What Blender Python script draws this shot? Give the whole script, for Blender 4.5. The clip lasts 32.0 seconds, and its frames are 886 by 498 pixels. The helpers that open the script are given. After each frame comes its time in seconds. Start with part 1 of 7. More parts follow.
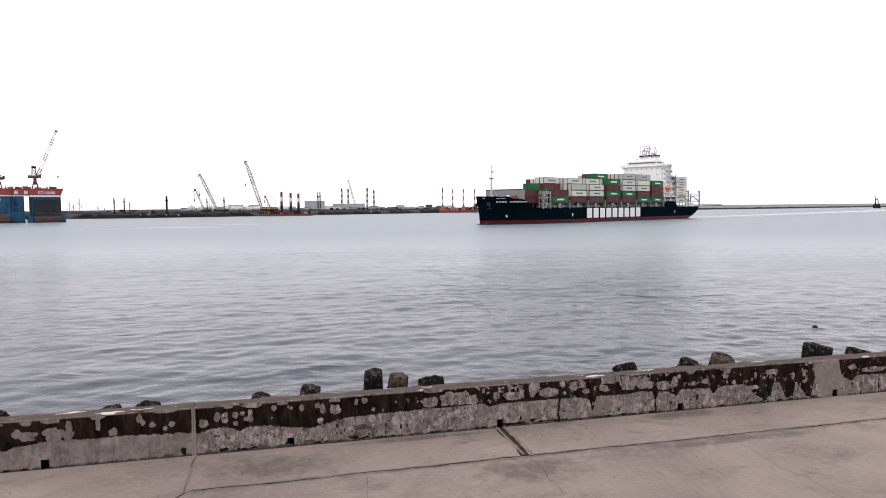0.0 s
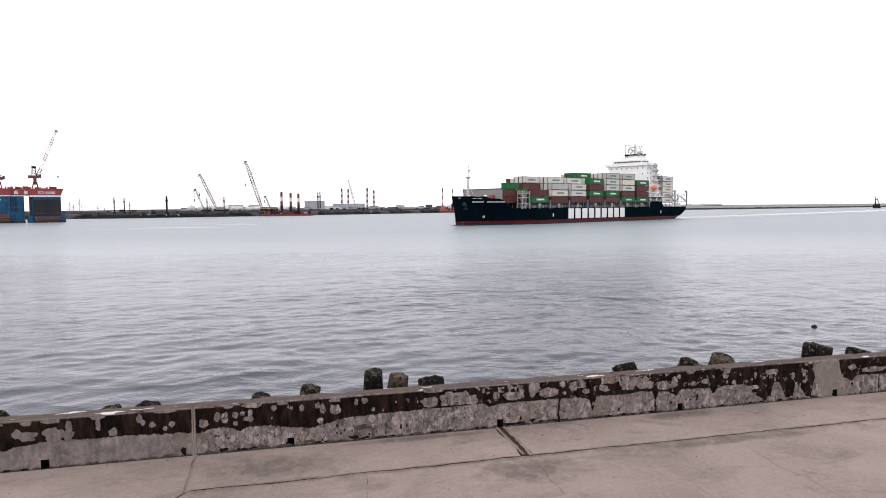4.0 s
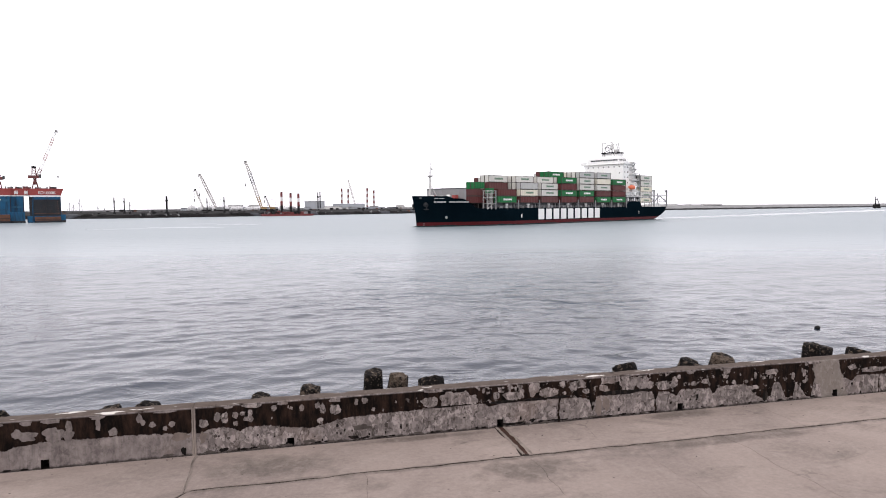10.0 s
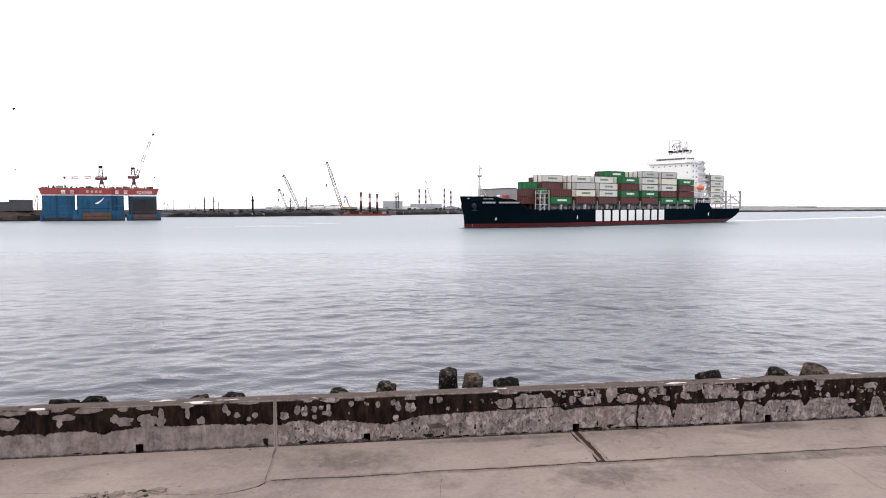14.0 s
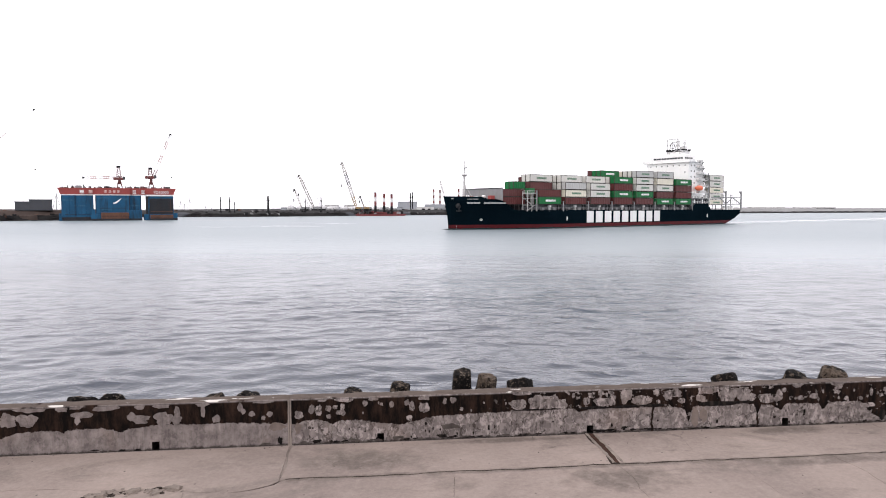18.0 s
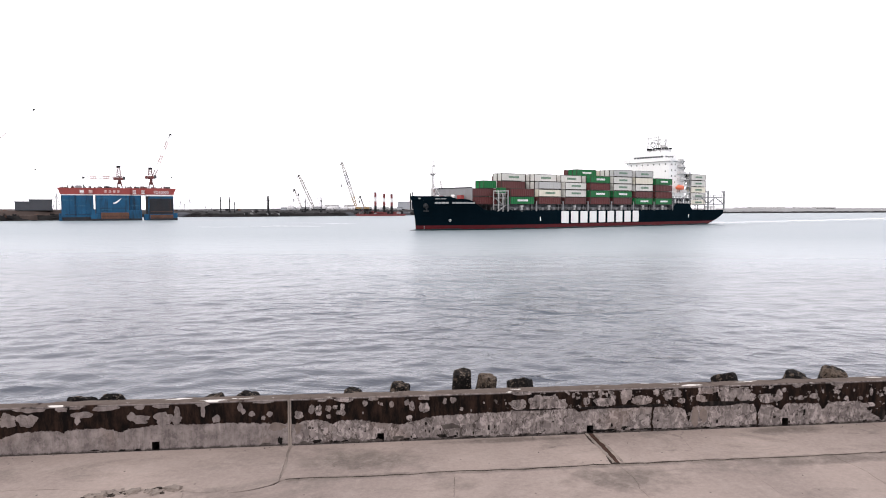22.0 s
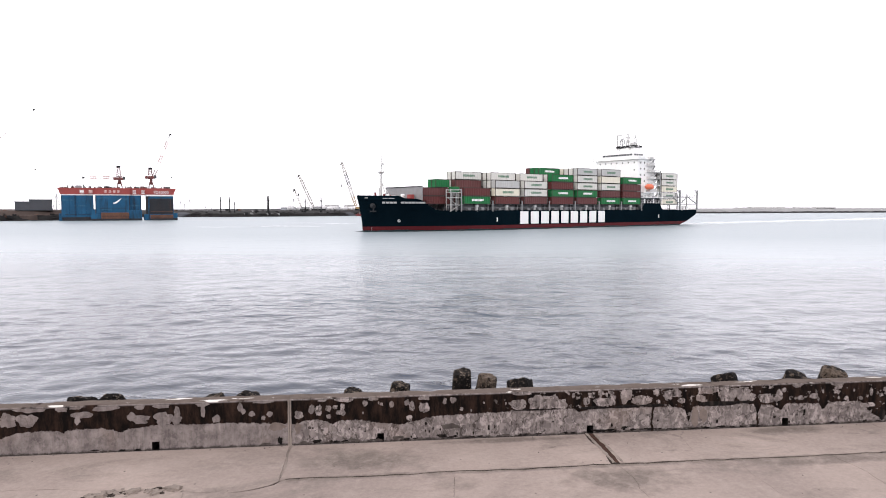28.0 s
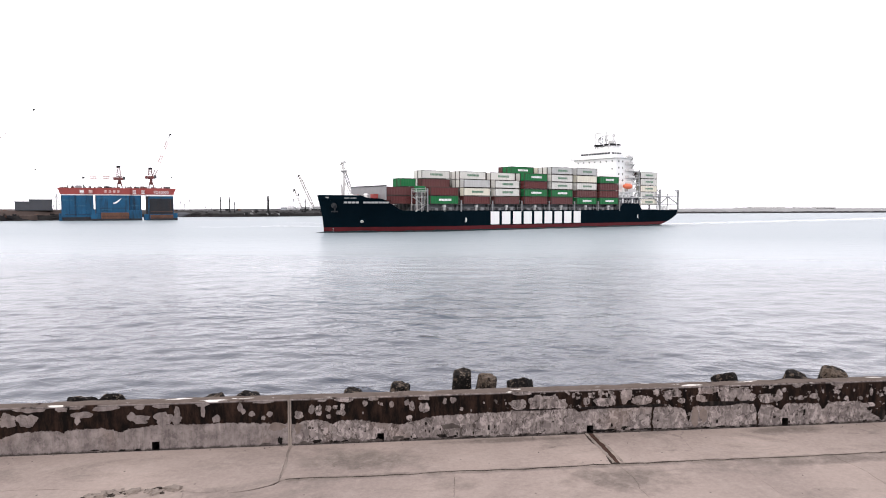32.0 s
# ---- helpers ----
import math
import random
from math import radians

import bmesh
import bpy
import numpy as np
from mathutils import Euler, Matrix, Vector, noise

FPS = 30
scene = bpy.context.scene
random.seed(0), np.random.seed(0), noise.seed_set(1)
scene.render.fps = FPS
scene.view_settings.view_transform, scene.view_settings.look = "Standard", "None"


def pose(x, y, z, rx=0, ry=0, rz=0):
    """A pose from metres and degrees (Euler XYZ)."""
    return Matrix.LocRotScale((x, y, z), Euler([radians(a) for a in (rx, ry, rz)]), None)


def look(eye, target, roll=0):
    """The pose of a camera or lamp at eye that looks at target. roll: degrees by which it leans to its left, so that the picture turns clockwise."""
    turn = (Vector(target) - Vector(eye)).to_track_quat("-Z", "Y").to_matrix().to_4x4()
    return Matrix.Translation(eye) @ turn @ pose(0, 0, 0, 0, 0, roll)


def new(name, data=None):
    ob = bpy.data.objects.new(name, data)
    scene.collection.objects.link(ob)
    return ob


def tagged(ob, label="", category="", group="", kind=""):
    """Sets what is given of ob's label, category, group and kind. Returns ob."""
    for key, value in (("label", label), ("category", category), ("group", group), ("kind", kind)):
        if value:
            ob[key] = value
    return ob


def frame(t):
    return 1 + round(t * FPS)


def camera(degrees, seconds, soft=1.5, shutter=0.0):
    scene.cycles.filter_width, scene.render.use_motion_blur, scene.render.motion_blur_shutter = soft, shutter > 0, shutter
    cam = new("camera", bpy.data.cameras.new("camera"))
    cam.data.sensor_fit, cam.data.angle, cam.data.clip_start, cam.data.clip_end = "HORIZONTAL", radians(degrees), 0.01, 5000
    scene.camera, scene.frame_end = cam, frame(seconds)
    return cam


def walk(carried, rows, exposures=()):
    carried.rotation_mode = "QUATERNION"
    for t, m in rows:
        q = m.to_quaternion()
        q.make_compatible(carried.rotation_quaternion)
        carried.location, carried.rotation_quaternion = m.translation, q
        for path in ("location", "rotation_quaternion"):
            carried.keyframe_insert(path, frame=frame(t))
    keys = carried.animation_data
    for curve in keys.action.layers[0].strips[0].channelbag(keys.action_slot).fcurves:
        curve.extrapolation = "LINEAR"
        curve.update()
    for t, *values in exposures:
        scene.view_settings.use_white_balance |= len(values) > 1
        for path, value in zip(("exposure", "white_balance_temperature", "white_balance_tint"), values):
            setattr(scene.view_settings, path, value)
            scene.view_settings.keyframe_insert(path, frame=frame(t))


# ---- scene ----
# camera: stands on a raised deck 4.6 m above the quay and pans once to the left
EYE = (0.0, 0.0, 8.04)
ZP = 3.44          # top of the quay pavement
cam = camera(66.9, 32.0, soft=1.0)


def aim(yaw, pitch, roll):
    return pose(*EYE, 90 - pitch, 0, yaw) @ pose(0, 0, 0, 0, 0, roll)


walk(cam, [
    (0.0, aim(0.0, 3.63, -0.46)), (5.5, aim(0.0, 3.63, -0.46)), (11.2, aim(0.0, 3.63, -0.46)),
    (11.5, aim(0.14, 3.61, -0.46)), (11.6, aim(0.37, 3.605, -0.45)), (11.7, aim(0.85, 3.60, -0.44)),
    (11.8, aim(1.42, 3.59, -0.42)), (11.9, aim(1.84, 3.58, -0.40)), (12.0, aim(2.034, 3.577, -0.38)),
    (12.2, aim(2.25, 3.58, -0.38)), (12.4, aim(2.40, 3.584, -0.377)), (12.5, aim(2.525, 3.584, -0.376)),
    (13.0, aim(3.774, 3.566, -0.328)), (13.5, aim(5.557, 3.553, -0.256)), (14.0, aim(6.523, 3.552, -0.188)),
    (14.5, aim(6.946, 3.538, -0.175)), (15.5, aim(7.50, 3.525, -0.11)), (16.5, aim(7.73, 3.515, -0.07)),
    (18.0, aim(7.735, 3.515, -0.07)), (32.0, aim(7.735, 3.515, -0.07))],
    exposures=[(t, e, 6450, 13) for t, e in ((0, -0.20), (6, -0.06), (9, -0.02), (13, 0.07), (19, 0.12), (25, 0.23), (32, 0.31))])

# overcast daylight: a bright white cloud cover over a pale sky, and a very soft sun behind it
SUN_ELEVATION, SUN_TURN = 52.0, 205.0
world = bpy.data.worlds.new("world")
scene.world = world
world.use_nodes = True
wn, wl = world.node_tree.nodes, world.node_tree.links
wn.clear()
sky = wn.new("ShaderNodeTexSky")
sky.sky_type, sky.sun_disc = "NISHITA", False
sky.sun_elevation, sky.sun_rotation = radians(SUN_ELEVATION), radians(SUN_TURN)
sky.air_density, sky.dust_density = 1.0, 3.0
wcoord = wn.new("ShaderNodeTexCoord")
wmap = wn.new("ShaderNodeMapping")
wmap.inputs["Scale"].default_value = (1.0, 1.0, 3.0)
wl.new(wcoord.outputs["Generated"], wmap.inputs["Vector"])
wnoise = wn.new("ShaderNodeTexNoise")
wnoise.inputs["Scale"].default_value = 2.2
wnoise.inputs["Detail"].default_value = 4.0
wl.new(wmap.outputs["Vector"], wnoise.inputs["Vector"])
wramp = wn.new("ShaderNodeValToRGB")
wramp.color_ramp.elements[0].position, wramp.color_ramp.elements[0].color = 0.3, (0.86, 0.84, 0.87, 1)
wramp.color_ramp.elements[1].position, wramp.color_ramp.elements[1].color = 0.7, (1.0, 0.975, 1.0, 1)
wl.new(wnoise.outputs["Fac"], wramp.inputs["Fac"])
wgain = wn.new("ShaderNodeVectorMath")
wgain.operation = "SCALE"
wgain.inputs["Scale"].default_value = 18.5
wl.new(wramp.outputs["Color"], wgain.inputs[0])
# the cloud cover is dimmer and faintly pink low over the horizon
wsep = wn.new("ShaderNodeSeparateXYZ")
wl.new(wcoord.outputs["Generated"], wsep.inputs[0])
wlow = wn.new("ShaderNodeValToRGB")
wlow.color_ramp.elements[0].position, wlow.color_ramp.elements[0].color = 0.0, (0.85, 0.846, 0.856, 1)
wlow.color_ramp.elements[1].position, wlow.color_ramp.elements[1].color = 0.10, (1.0, 1.0, 1.0, 1)
for at_, tone in ((0.3, 0.84), (0.6, 0.72), (1.0, 0.55)):
    wlow.color_ramp.elements.new(at_).color = (tone, tone, tone, 1)
wl.new(wsep.outputs["Z"], wlow.inputs["Fac"])
wdim = wn.new("ShaderNodeMix")
wdim.data_type, wdim.blend_type = "RGBA", "MULTIPLY"
wdim.inputs["Factor"].default_value = 1.0
wl.new(wgain.outputs["Vector"], wdim.inputs["A"])
wl.new(wlow.outputs["Color"], wdim.inputs["B"])
wmix = wn.new("ShaderNodeMix")
wmix.data_type = "RGBA"
wmix.inputs["Factor"].default_value = 0.9
wl.new(sky.outputs["Color"], wmix.inputs["A"])
wl.new(wdim.outputs["Result"], wmix.inputs["B"])
wback = wn.new("ShaderNodeBackground")
wback.inputs["Strength"].default_value = 0.10
wl.new(wmix.outputs["Result"], wback.inputs["Color"])
wout = wn.new("ShaderNodeOutputWorld")
wl.new(wback.outputs["Background"], wout.inputs["Surface"])

sun = new("sun", bpy.data.lights.new("sun", "SUN"))
sun.data.energy, sun.data.angle, sun.data.color = 1.15, radians(25), (1.0, 0.96, 0.9)
sun.matrix_world = look((0, 0, 0), (math.sin(radians(SUN_TURN)) * -math.cos(radians(SUN_ELEVATION)),
                                    math.cos(radians(SUN_TURN)) * -math.cos(radians(SUN_ELEVATION)),
                                    -math.sin(radians(SUN_ELEVATION))))


# ---- materials ----
class Nodes:
    """A node material with a Principled shader, and short ways to add nodes to it."""

    def __init__(self, name):
        self.mat = bpy.data.materials.new(name)
        self.mat.use_nodes = True
        self.n, self.l = self.mat.node_tree.nodes, self.mat.node_tree.links
        self.p = self.n["Principled BSDF"]
        self.coord = self.n.new("ShaderNodeTexCoord").outputs["Object"]

    def set(self, **values):
        for key, value in values.items():
            self.p.inputs[key.replace("_", " ").title() if key != "ior" else "IOR"].default_value = value

    def place(self, scale=(1, 1, 1), source=None, rotation=(0, 0, 0)):
        m = self.n.new("ShaderNodeMapping")
        m.inputs["Scale"].default_value = scale
        m.inputs["Rotation"].default_value = rotation
        self.l.new(source or self.coord, m.inputs["Vector"])
        return m.outputs["Vector"]

    def noise(self, scale, detail=3.0, rough=0.55, vector=None, distort=0.0):
        t = self.n.new("ShaderNodeTexNoise")
        t.inputs["Scale"].default_value, t.inputs["Detail"].default_value = scale, detail
        t.inputs["Roughness"].default_value, t.inputs["Distortion"].default_value = rough, distort
        self.l.new(vector or self.coord, t.inputs["Vector"])
        return t.outputs["Fac"]

    def voronoi(self, scale, vector=None, feature="F1", out="Distance"):
        t = self.n.new("ShaderNodeTexVoronoi")
        t.feature = feature
        t.inputs["Scale"].default_value = scale
        self.l.new(vector or self.coord, t.inputs["Vector"])
        return t.outputs[out]

    def ramp(self, fac, low, high, a=(0, 0, 0), b=(1, 1, 1)):
        r = self.n.new("ShaderNodeValToRGB")
        r.color_ramp.elements[0].position, r.color_ramp.elements[0].color = low, (*a, 1)
        r.color_ramp.elements[1].position, r.color_ramp.elements[1].color = high, (*b, 1)
        self.l.new(fac, r.inputs["Fac"])
        return r.outputs["Color"]

    def math(self, kind, a, b=0.0, clamp=False):
        m = self.n.new("ShaderNodeMath")
        m.operation, m.use_clamp = kind, clamp
        for i, v in enumerate((a, b)):
            if isinstance(v, (int, float)):
                m.inputs[i].default_value = v
            else:
                self.l.new(v, m.inputs[i])
        return m.outputs[0]

    def mix(self, fac, a, b, kind="MIX"):
        m = self.n.new("ShaderNodeMix")
        m.data_type, m.blend_type = "RGBA", kind
        for key, v in (("Factor", fac), ("A", a), ("B", b)):
            if isinstance(v, (int, float)):
                m.inputs[key].default_value = v
            elif isinstance(v, tuple):
                m.inputs[key].default_value = (*v, 1)
            else:
                self.l.new(v, m.inputs[key])
        return m.outputs["Result"]

    def curve(self, value, points):
        """A curve of straight pieces through the points, both axes from 0 to 1."""
        c = self.n.new("ShaderNodeFloatCurve")
        line = c.mapping.curves[0]
        line.points[0].location, line.points[1].location = points[0], points[-1]
        for p in points[1:-1]:
            line.points.new(*p)
        for p in line.points:
            p.handle_type = "VECTOR"
        c.mapping.update()
        self.l.new(value, c.inputs["Value"])
        return c.outputs["Value"]

    def axis(self, name):
        s = self.n.new("ShaderNodeSeparateXYZ")
        self.l.new(self.coord, s.inputs[0])
        return s.outputs[name]

    def random(self):
        return self.n.new("ShaderNodeObjectInfo").outputs["Random"]

    def bump(self, height, strength=0.3, distance=0.02, normal=None):
        b = self.n.new("ShaderNodeBump")
        b.inputs["Strength"].default_value, b.inputs["Distance"].default_value = strength, distance
        self.l.new(height, b.inputs["Height"])
        if normal:
            self.l.new(normal, b.inputs["Normal"])
        self.l.new(b.outputs["Normal"], self.p.inputs["Normal"])
        return b.outputs["Normal"]

    def color(self, c):
        self.l.new(c, self.p.inputs["Base Color"])
        return self.mat

    def roughness(self, r):
        self.l.new(r, self.p.inputs["Roughness"])


def paint(name, rgb, rough=0.5, scale=0.6, var=0.25, dirt=(0.12, 0.09, 0.07), dirt_amount=0.25, metal=0.0, relief=0.15, streak=True, vary=0.0, gloss=0.5):
    """Weathered paint or metal: broad tone changes, fine grain and runs of dirt."""
    m = Nodes(name)
    m.set(roughness=rough, metallic=metal)
    m.p.inputs["Specular IOR Level"].default_value = gloss
    broad = m.noise(scale, 4)
    base = m.mix(broad, tuple(c * (1 - var) for c in rgb), tuple(min(1, c * (1 + var)) for c in rgb))
    if vary:
        base = m.mix(m.math("MULTIPLY", m.random(), vary), base, tuple(c * 0.55 + 0.05 for c in rgb))
    runs = m.noise(scale * 3, 5, 0.65, m.place((1.0, 1.0, 0.12) if streak else (1, 1, 1)))
    mask = m.math("MULTIPLY", m.ramp(runs, 0.5, 0.75), dirt_amount)
    col = m.mix(mask, base, dirt)
    m.bump(m.noise(scale * 12, 3), relief, 0.02)
    return m.color(col)


def concrete(name, rgb=(0.34, 0.31, 0.28), dark=0.5, scale=0.5):
    """Weathered concrete: broad damp stains, blotches, fine sand grain and pits."""
    m = Nodes(name)
    broad = m.ramp(m.noise(scale, 5, 0.6), 0.35, 0.68)
    blot = m.ramp(m.noise(scale * 5, 6, 0.65, distort=0.4), 0.4, 0.75)
    fine = m.noise(60, 3, 0.7)
    a = m.mix(broad, tuple(c * dark for c in rgb), rgb)
    b = m.mix(m.math("MULTIPLY", blot, 0.45), a, tuple(min(1, c * 1.3) for c in rgb))
    c = m.mix(0.25, b, m.mix(fine, tuple(q * 0.55 for q in rgb), tuple(q * 1.25 for q in rgb)))
    m.set(roughness=0.9)
    m.p.inputs["Specular IOR Level"].default_value = 0.2
    h = m.math("ADD", m.math("MULTIPLY", fine, 0.25), m.noise(8, 5, 0.6))
    m.bump(h, 0.35, 0.01)
    return m.color(c)


CRUST_WEST = [(-11.0, 0.40), (-10.4, 0.36), (-10.09, 0.318), (-9.89, 0.40), (-9.76, 0.423), (-9.33, 0.449), (-9.1, 0.44), (-8.98, 0.392), (-8.89, 0.45), (-8.29, 0.463), (-8.09, 0.419),
              (-7.95, 0.36), (-7.82, 0.427), (-7.4, 0.477), (-6.0, 0.48), (-4.84, 0.426), (-4.7, 0.402), (-4.52, 0.469), (-4.23, 0.478), (-4.09, 0.435), (-4.0, 0.375), (-3.87, 0.446),
              (-3.43, 0.448), (-3.14, 0.381), (-2.62, 0.33), (-2.39, 0.391), (-2.02, 0.465), (-1.45, 0.491), (-0.61, 0.50), (-0.46, 0.533), (0.0, 0.52)]
CRUST_EAST = [(0.0, 0.52), (0.83, 0.519), (0.98, 0.451), (1.22, 0.505), (2.54, 0.507), (3.08, 0.486), (3.22, 0.413), (3.31, 0.15), (3.39, 0.487), (3.99, 0.479), (4.32, 0.516), (4.75, 0.481),
              (4.83, 0.20), (4.88, 0.477), (5.1, 0.465), (5.35, 0.338), (5.43, 0.478), (6.2, 0.452), (6.28, 0.29), (6.38, 0.426), (6.55, 0.482), (7.16, 0.461), (7.22, 0.427), (7.34, 0.25),
              (7.61, 0.088), (7.81, 0.072), (7.88, 0.467), (8.06, 0.445), (8.22, 0.084), (8.43, 0.068), (8.5, 0.42), (8.64, 0.277), (8.8, 0.062), (8.95, 0.05), (9.0, 0.476),
              (9.95, 0.42), (10.1, 0.33), (10.25, 0.47), (11.0, 0.45)]


def wall_material(crusted=True):
    """Sea wall: pale patched plaster below and a black crust above; or the plaster alone."""
    m = Nodes("wall_plaster" if crusted else "bare_plaster")
    z, x = m.axis("Z"), m.axis("X")
    flat = m.place((1, 0.3, 1))
    # sounder and smoother towards -x, more broken towards +x
    broken = m.math("ADD", 0.35, m.math("MULTIPLY", m.ramp(m.math("ADD", m.math("MULTIPLY", x, 0.1), 1.0), 0.50, 0.55), 0.65))
    pale = m.mix(m.ramp(m.noise(3.0, 7, 0.68, flat), 0.34, 0.66), (0.12, 0.101, 0.096), (0.272, 0.233, 0.222))
    run = m.ramp(m.noise(4.5, 5, 0.65, m.place((1.8, 1, 0.2))), 0.46, 0.66)
    pale = m.mix(m.math("MULTIPLY", run, 0.6), pale, (0.085, 0.073, 0.069))
    flake = m.noise(8.5, 5, 0.7, m.place((1.0, 0.4, 0.8)), 0.5)
    pale = m.mix(m.math("MULTIPLY", m.ramp(flake, 0.49, 0.55), m.math("SUBTRACT", m.math("MULTIPLY", broken, 0.75), 0.12)), pale, (0.40, 0.347, 0.33))
    # plates of plaster that came off at different times, edged with broken dark lines
    plate = m.noise(3.6, 5, 0.58, m.place((1.25, 0.05, 0.8)), 0.5)
    pale = m.mix(m.math("MULTIPLY", m.ramp(plate, 0.495, 0.51), m.math("MULTIPLY", broken, 0.42)), pale, (0.105, 0.09, 0.085))
    rim = m.math("SUBTRACT", 1.0, m.ramp(m.math("ABSOLUTE", m.math("SUBTRACT", plate, 0.49)), 0.008, 0.03))
    pale = m.mix(m.math("MULTIPLY", m.math("MULTIPLY", rim, m.ramp(m.noise(5, 3), 0.42, 0.56)), m.math("MULTIPLY", broken, 0.8)), pale, (0.03, 0.025, 0.022))
    speck = m.ramp(m.noise(10, 5, 0.7, m.place((1.3, 0.4, 0.6))), 0.58, 0.64)
    pale = m.mix(m.math("MULTIPLY", speck, m.math("MULTIPLY", broken, 0.7)), pale, (0.035, 0.03, 0.027))
    warm = m.ramp(m.noise(0.9, 3), 0.56, 0.68)
    pale = m.mix(m.math("MULTIPLY", warm, 0.16), pale, (0.25, 0.17, 0.125))
    # darker along the foot, with a ragged upper edge
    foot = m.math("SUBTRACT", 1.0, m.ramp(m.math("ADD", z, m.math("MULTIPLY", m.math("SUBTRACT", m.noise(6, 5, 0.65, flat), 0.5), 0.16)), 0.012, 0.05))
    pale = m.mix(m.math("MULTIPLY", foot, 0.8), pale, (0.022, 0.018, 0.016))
    col = pale
    height = m.noise(14, 6, 0.7)
    if not crusted:
        left_on = m.math("MULTIPLY", m.ramp(m.noise(7.5, 5, 0.68, m.place((1.0, 0.3, 0.9)), 0.3), 0.61, 0.63), m.ramp(m.math("ADD", m.math("MULTIPLY", x, 0.1), 1.0), 0.9, 1.0))
        col = m.mix(left_on, col, (0.012, 0.0095, 0.0085))
    if crusted:
        crust = m.mix(m.ramp(m.noise(6, 6, 0.7, m.place((1, 1, 0.3))), 0.42, 0.72), (0.0047, 0.0037, 0.0033), (0.036, 0.0205, 0.015))
        crust = m.mix(m.math("MULTIPLY", m.ramp(m.noise(12, 5, 0.7, m.place((1.6, 1, 0.3))), 0.60, 0.68), 0.22), crust, (0.07, 0.055, 0.048))
        # the crust's torn lower edge: height over the pavement, along each half of the wall
        west_edge = m.curve(m.math("MULTIPLY", m.math("ADD", x, 11.0), 1 / 11), [((u + 11) / 11, h) for u, h in CRUST_WEST])
        east_edge = m.curve(m.math("MULTIPLY", x, 1 / 11), [(u / 11, h) for u, h in CRUST_EAST])
        is_east = m.math("GREATER_THAN", x, 0.0)
        limit = m.math("ADD", m.math("MULTIPLY", west_edge, m.math("SUBTRACT", 1.0, is_east)), m.math("MULTIPLY", east_edge, is_east))
        jag = m.math("ADD", m.math("MULTIPLY", m.math("SUBTRACT", m.noise(9, 5, 0.65, flat), 0.5), 0.12),
                     m.math("MULTIPLY", m.math("SUBTRACT", m.noise(26, 3, 0.6, flat), 0.5), 0.05))
        edge = m.math("ADD", m.math("ADD", m.math("SUBTRACT", z, limit), jag), 0.5)
        dark = m.ramp(edge, 0.496, 0.506)
        # small holes in the crust
        torn = m.math("MULTIPLY", m.ramp(m.noise(6.5, 5, 0.62, m.place((0.9, 0.3, 1.0)), 0.3), 0.60, 0.615), m.ramp(m.math("ADD", m.math("MULTIPLY", x, 0.1), 1.0), 0.9, 1.0))
        dark = m.math("MULTIPLY", dark, m.math("SUBTRACT", 1.0, torn), True)
        # thin cracks that run down the plaster
        bend = m.math("MULTIPLY", m.math("SUBTRACT", m.noise(3.0, 5, 0.65, m.place((0.3, 0.3, 1))), 0.5), 0.16)
        width = m.math("MULTIPLY", m.math("SUBTRACT", m.noise(9, 3, 0.6, flat), 0.46), 0.08)
        for spot, wide in ((2.52, 0.014), (4.82, 0.012), (10.9, 0.01)):
            gap = m.math("ABSOLUTE", m.math("SUBTRACT", m.math("ADD", x, bend), spot))
            dark = m.math("MAXIMUM", dark, m.math("SUBTRACT", 1.0, m.ramp(m.math("SUBTRACT", gap, width), wide, wide + 0.008)))
        # worn pale cap along the upper edge
        cap = m.math("MULTIPLY", m.ramp(z, 0.865, 0.895), m.ramp(m.noise(3.0, 5, 0.6, flat), 0.34, 0.44))
        cap = m.math("MAXIMUM", cap, m.ramp(z, 0.904, 0.91))
        dark = m.math("MULTIPLY", dark, m.math("SUBTRACT", 1.0, cap), True)
        # a newer patch of mortar round one outlet
        near = m.math("ABSOLUTE", m.math("SUBTRACT", m.math("ADD", x, m.math("MULTIPLY", z, 0.35)), 9.62))
        near = m.math("ADD", near, m.math("MULTIPLY", m.math("SUBTRACT", m.noise(4, 3), 0.5), 0.35))
        patch = m.math("SUBTRACT", 1.0, m.ramp(near, 0.36, 0.39))
        dark = m.math("MULTIPLY", dark, m.math("SUBTRACT", 1.0, patch), True)
        col = m.mix(m.math("MULTIPLY", patch, 0.7), pale, (0.20, 0.175, 0.155))
        top = m.mix(m.noise(5, 5, 0.65), (0.066, 0.05, 0.042), (0.165, 0.134, 0.117))
        col = m.mix(m.ramp(z, 0.892, 0.906), col, top)
        col = m.mix(dark, col, crust)
        drop = m.math("MULTIPLY", m.ramp(m.noise(2.3, 2, 0.5, m.place((0.6, 2.5, 1))), 0.64, 0.66), m.math("MULTIPLY", m.ramp(z, 0.88, 0.90), m.ramp(m.noise(9, 3, 0.6), 0.36, 0.42)))
        col = m.mix(drop, col, (0.66, 0.63, 0.59))
        height = m.math("ADD", height, m.math("MULTIPLY", dark, 0.6))
    m.set(roughness=0.95)
    m.p.inputs["Specular IOR Level"].default_value = 0.06
    m.bump(height, 0.7, 0.014)
    return m.color(col)


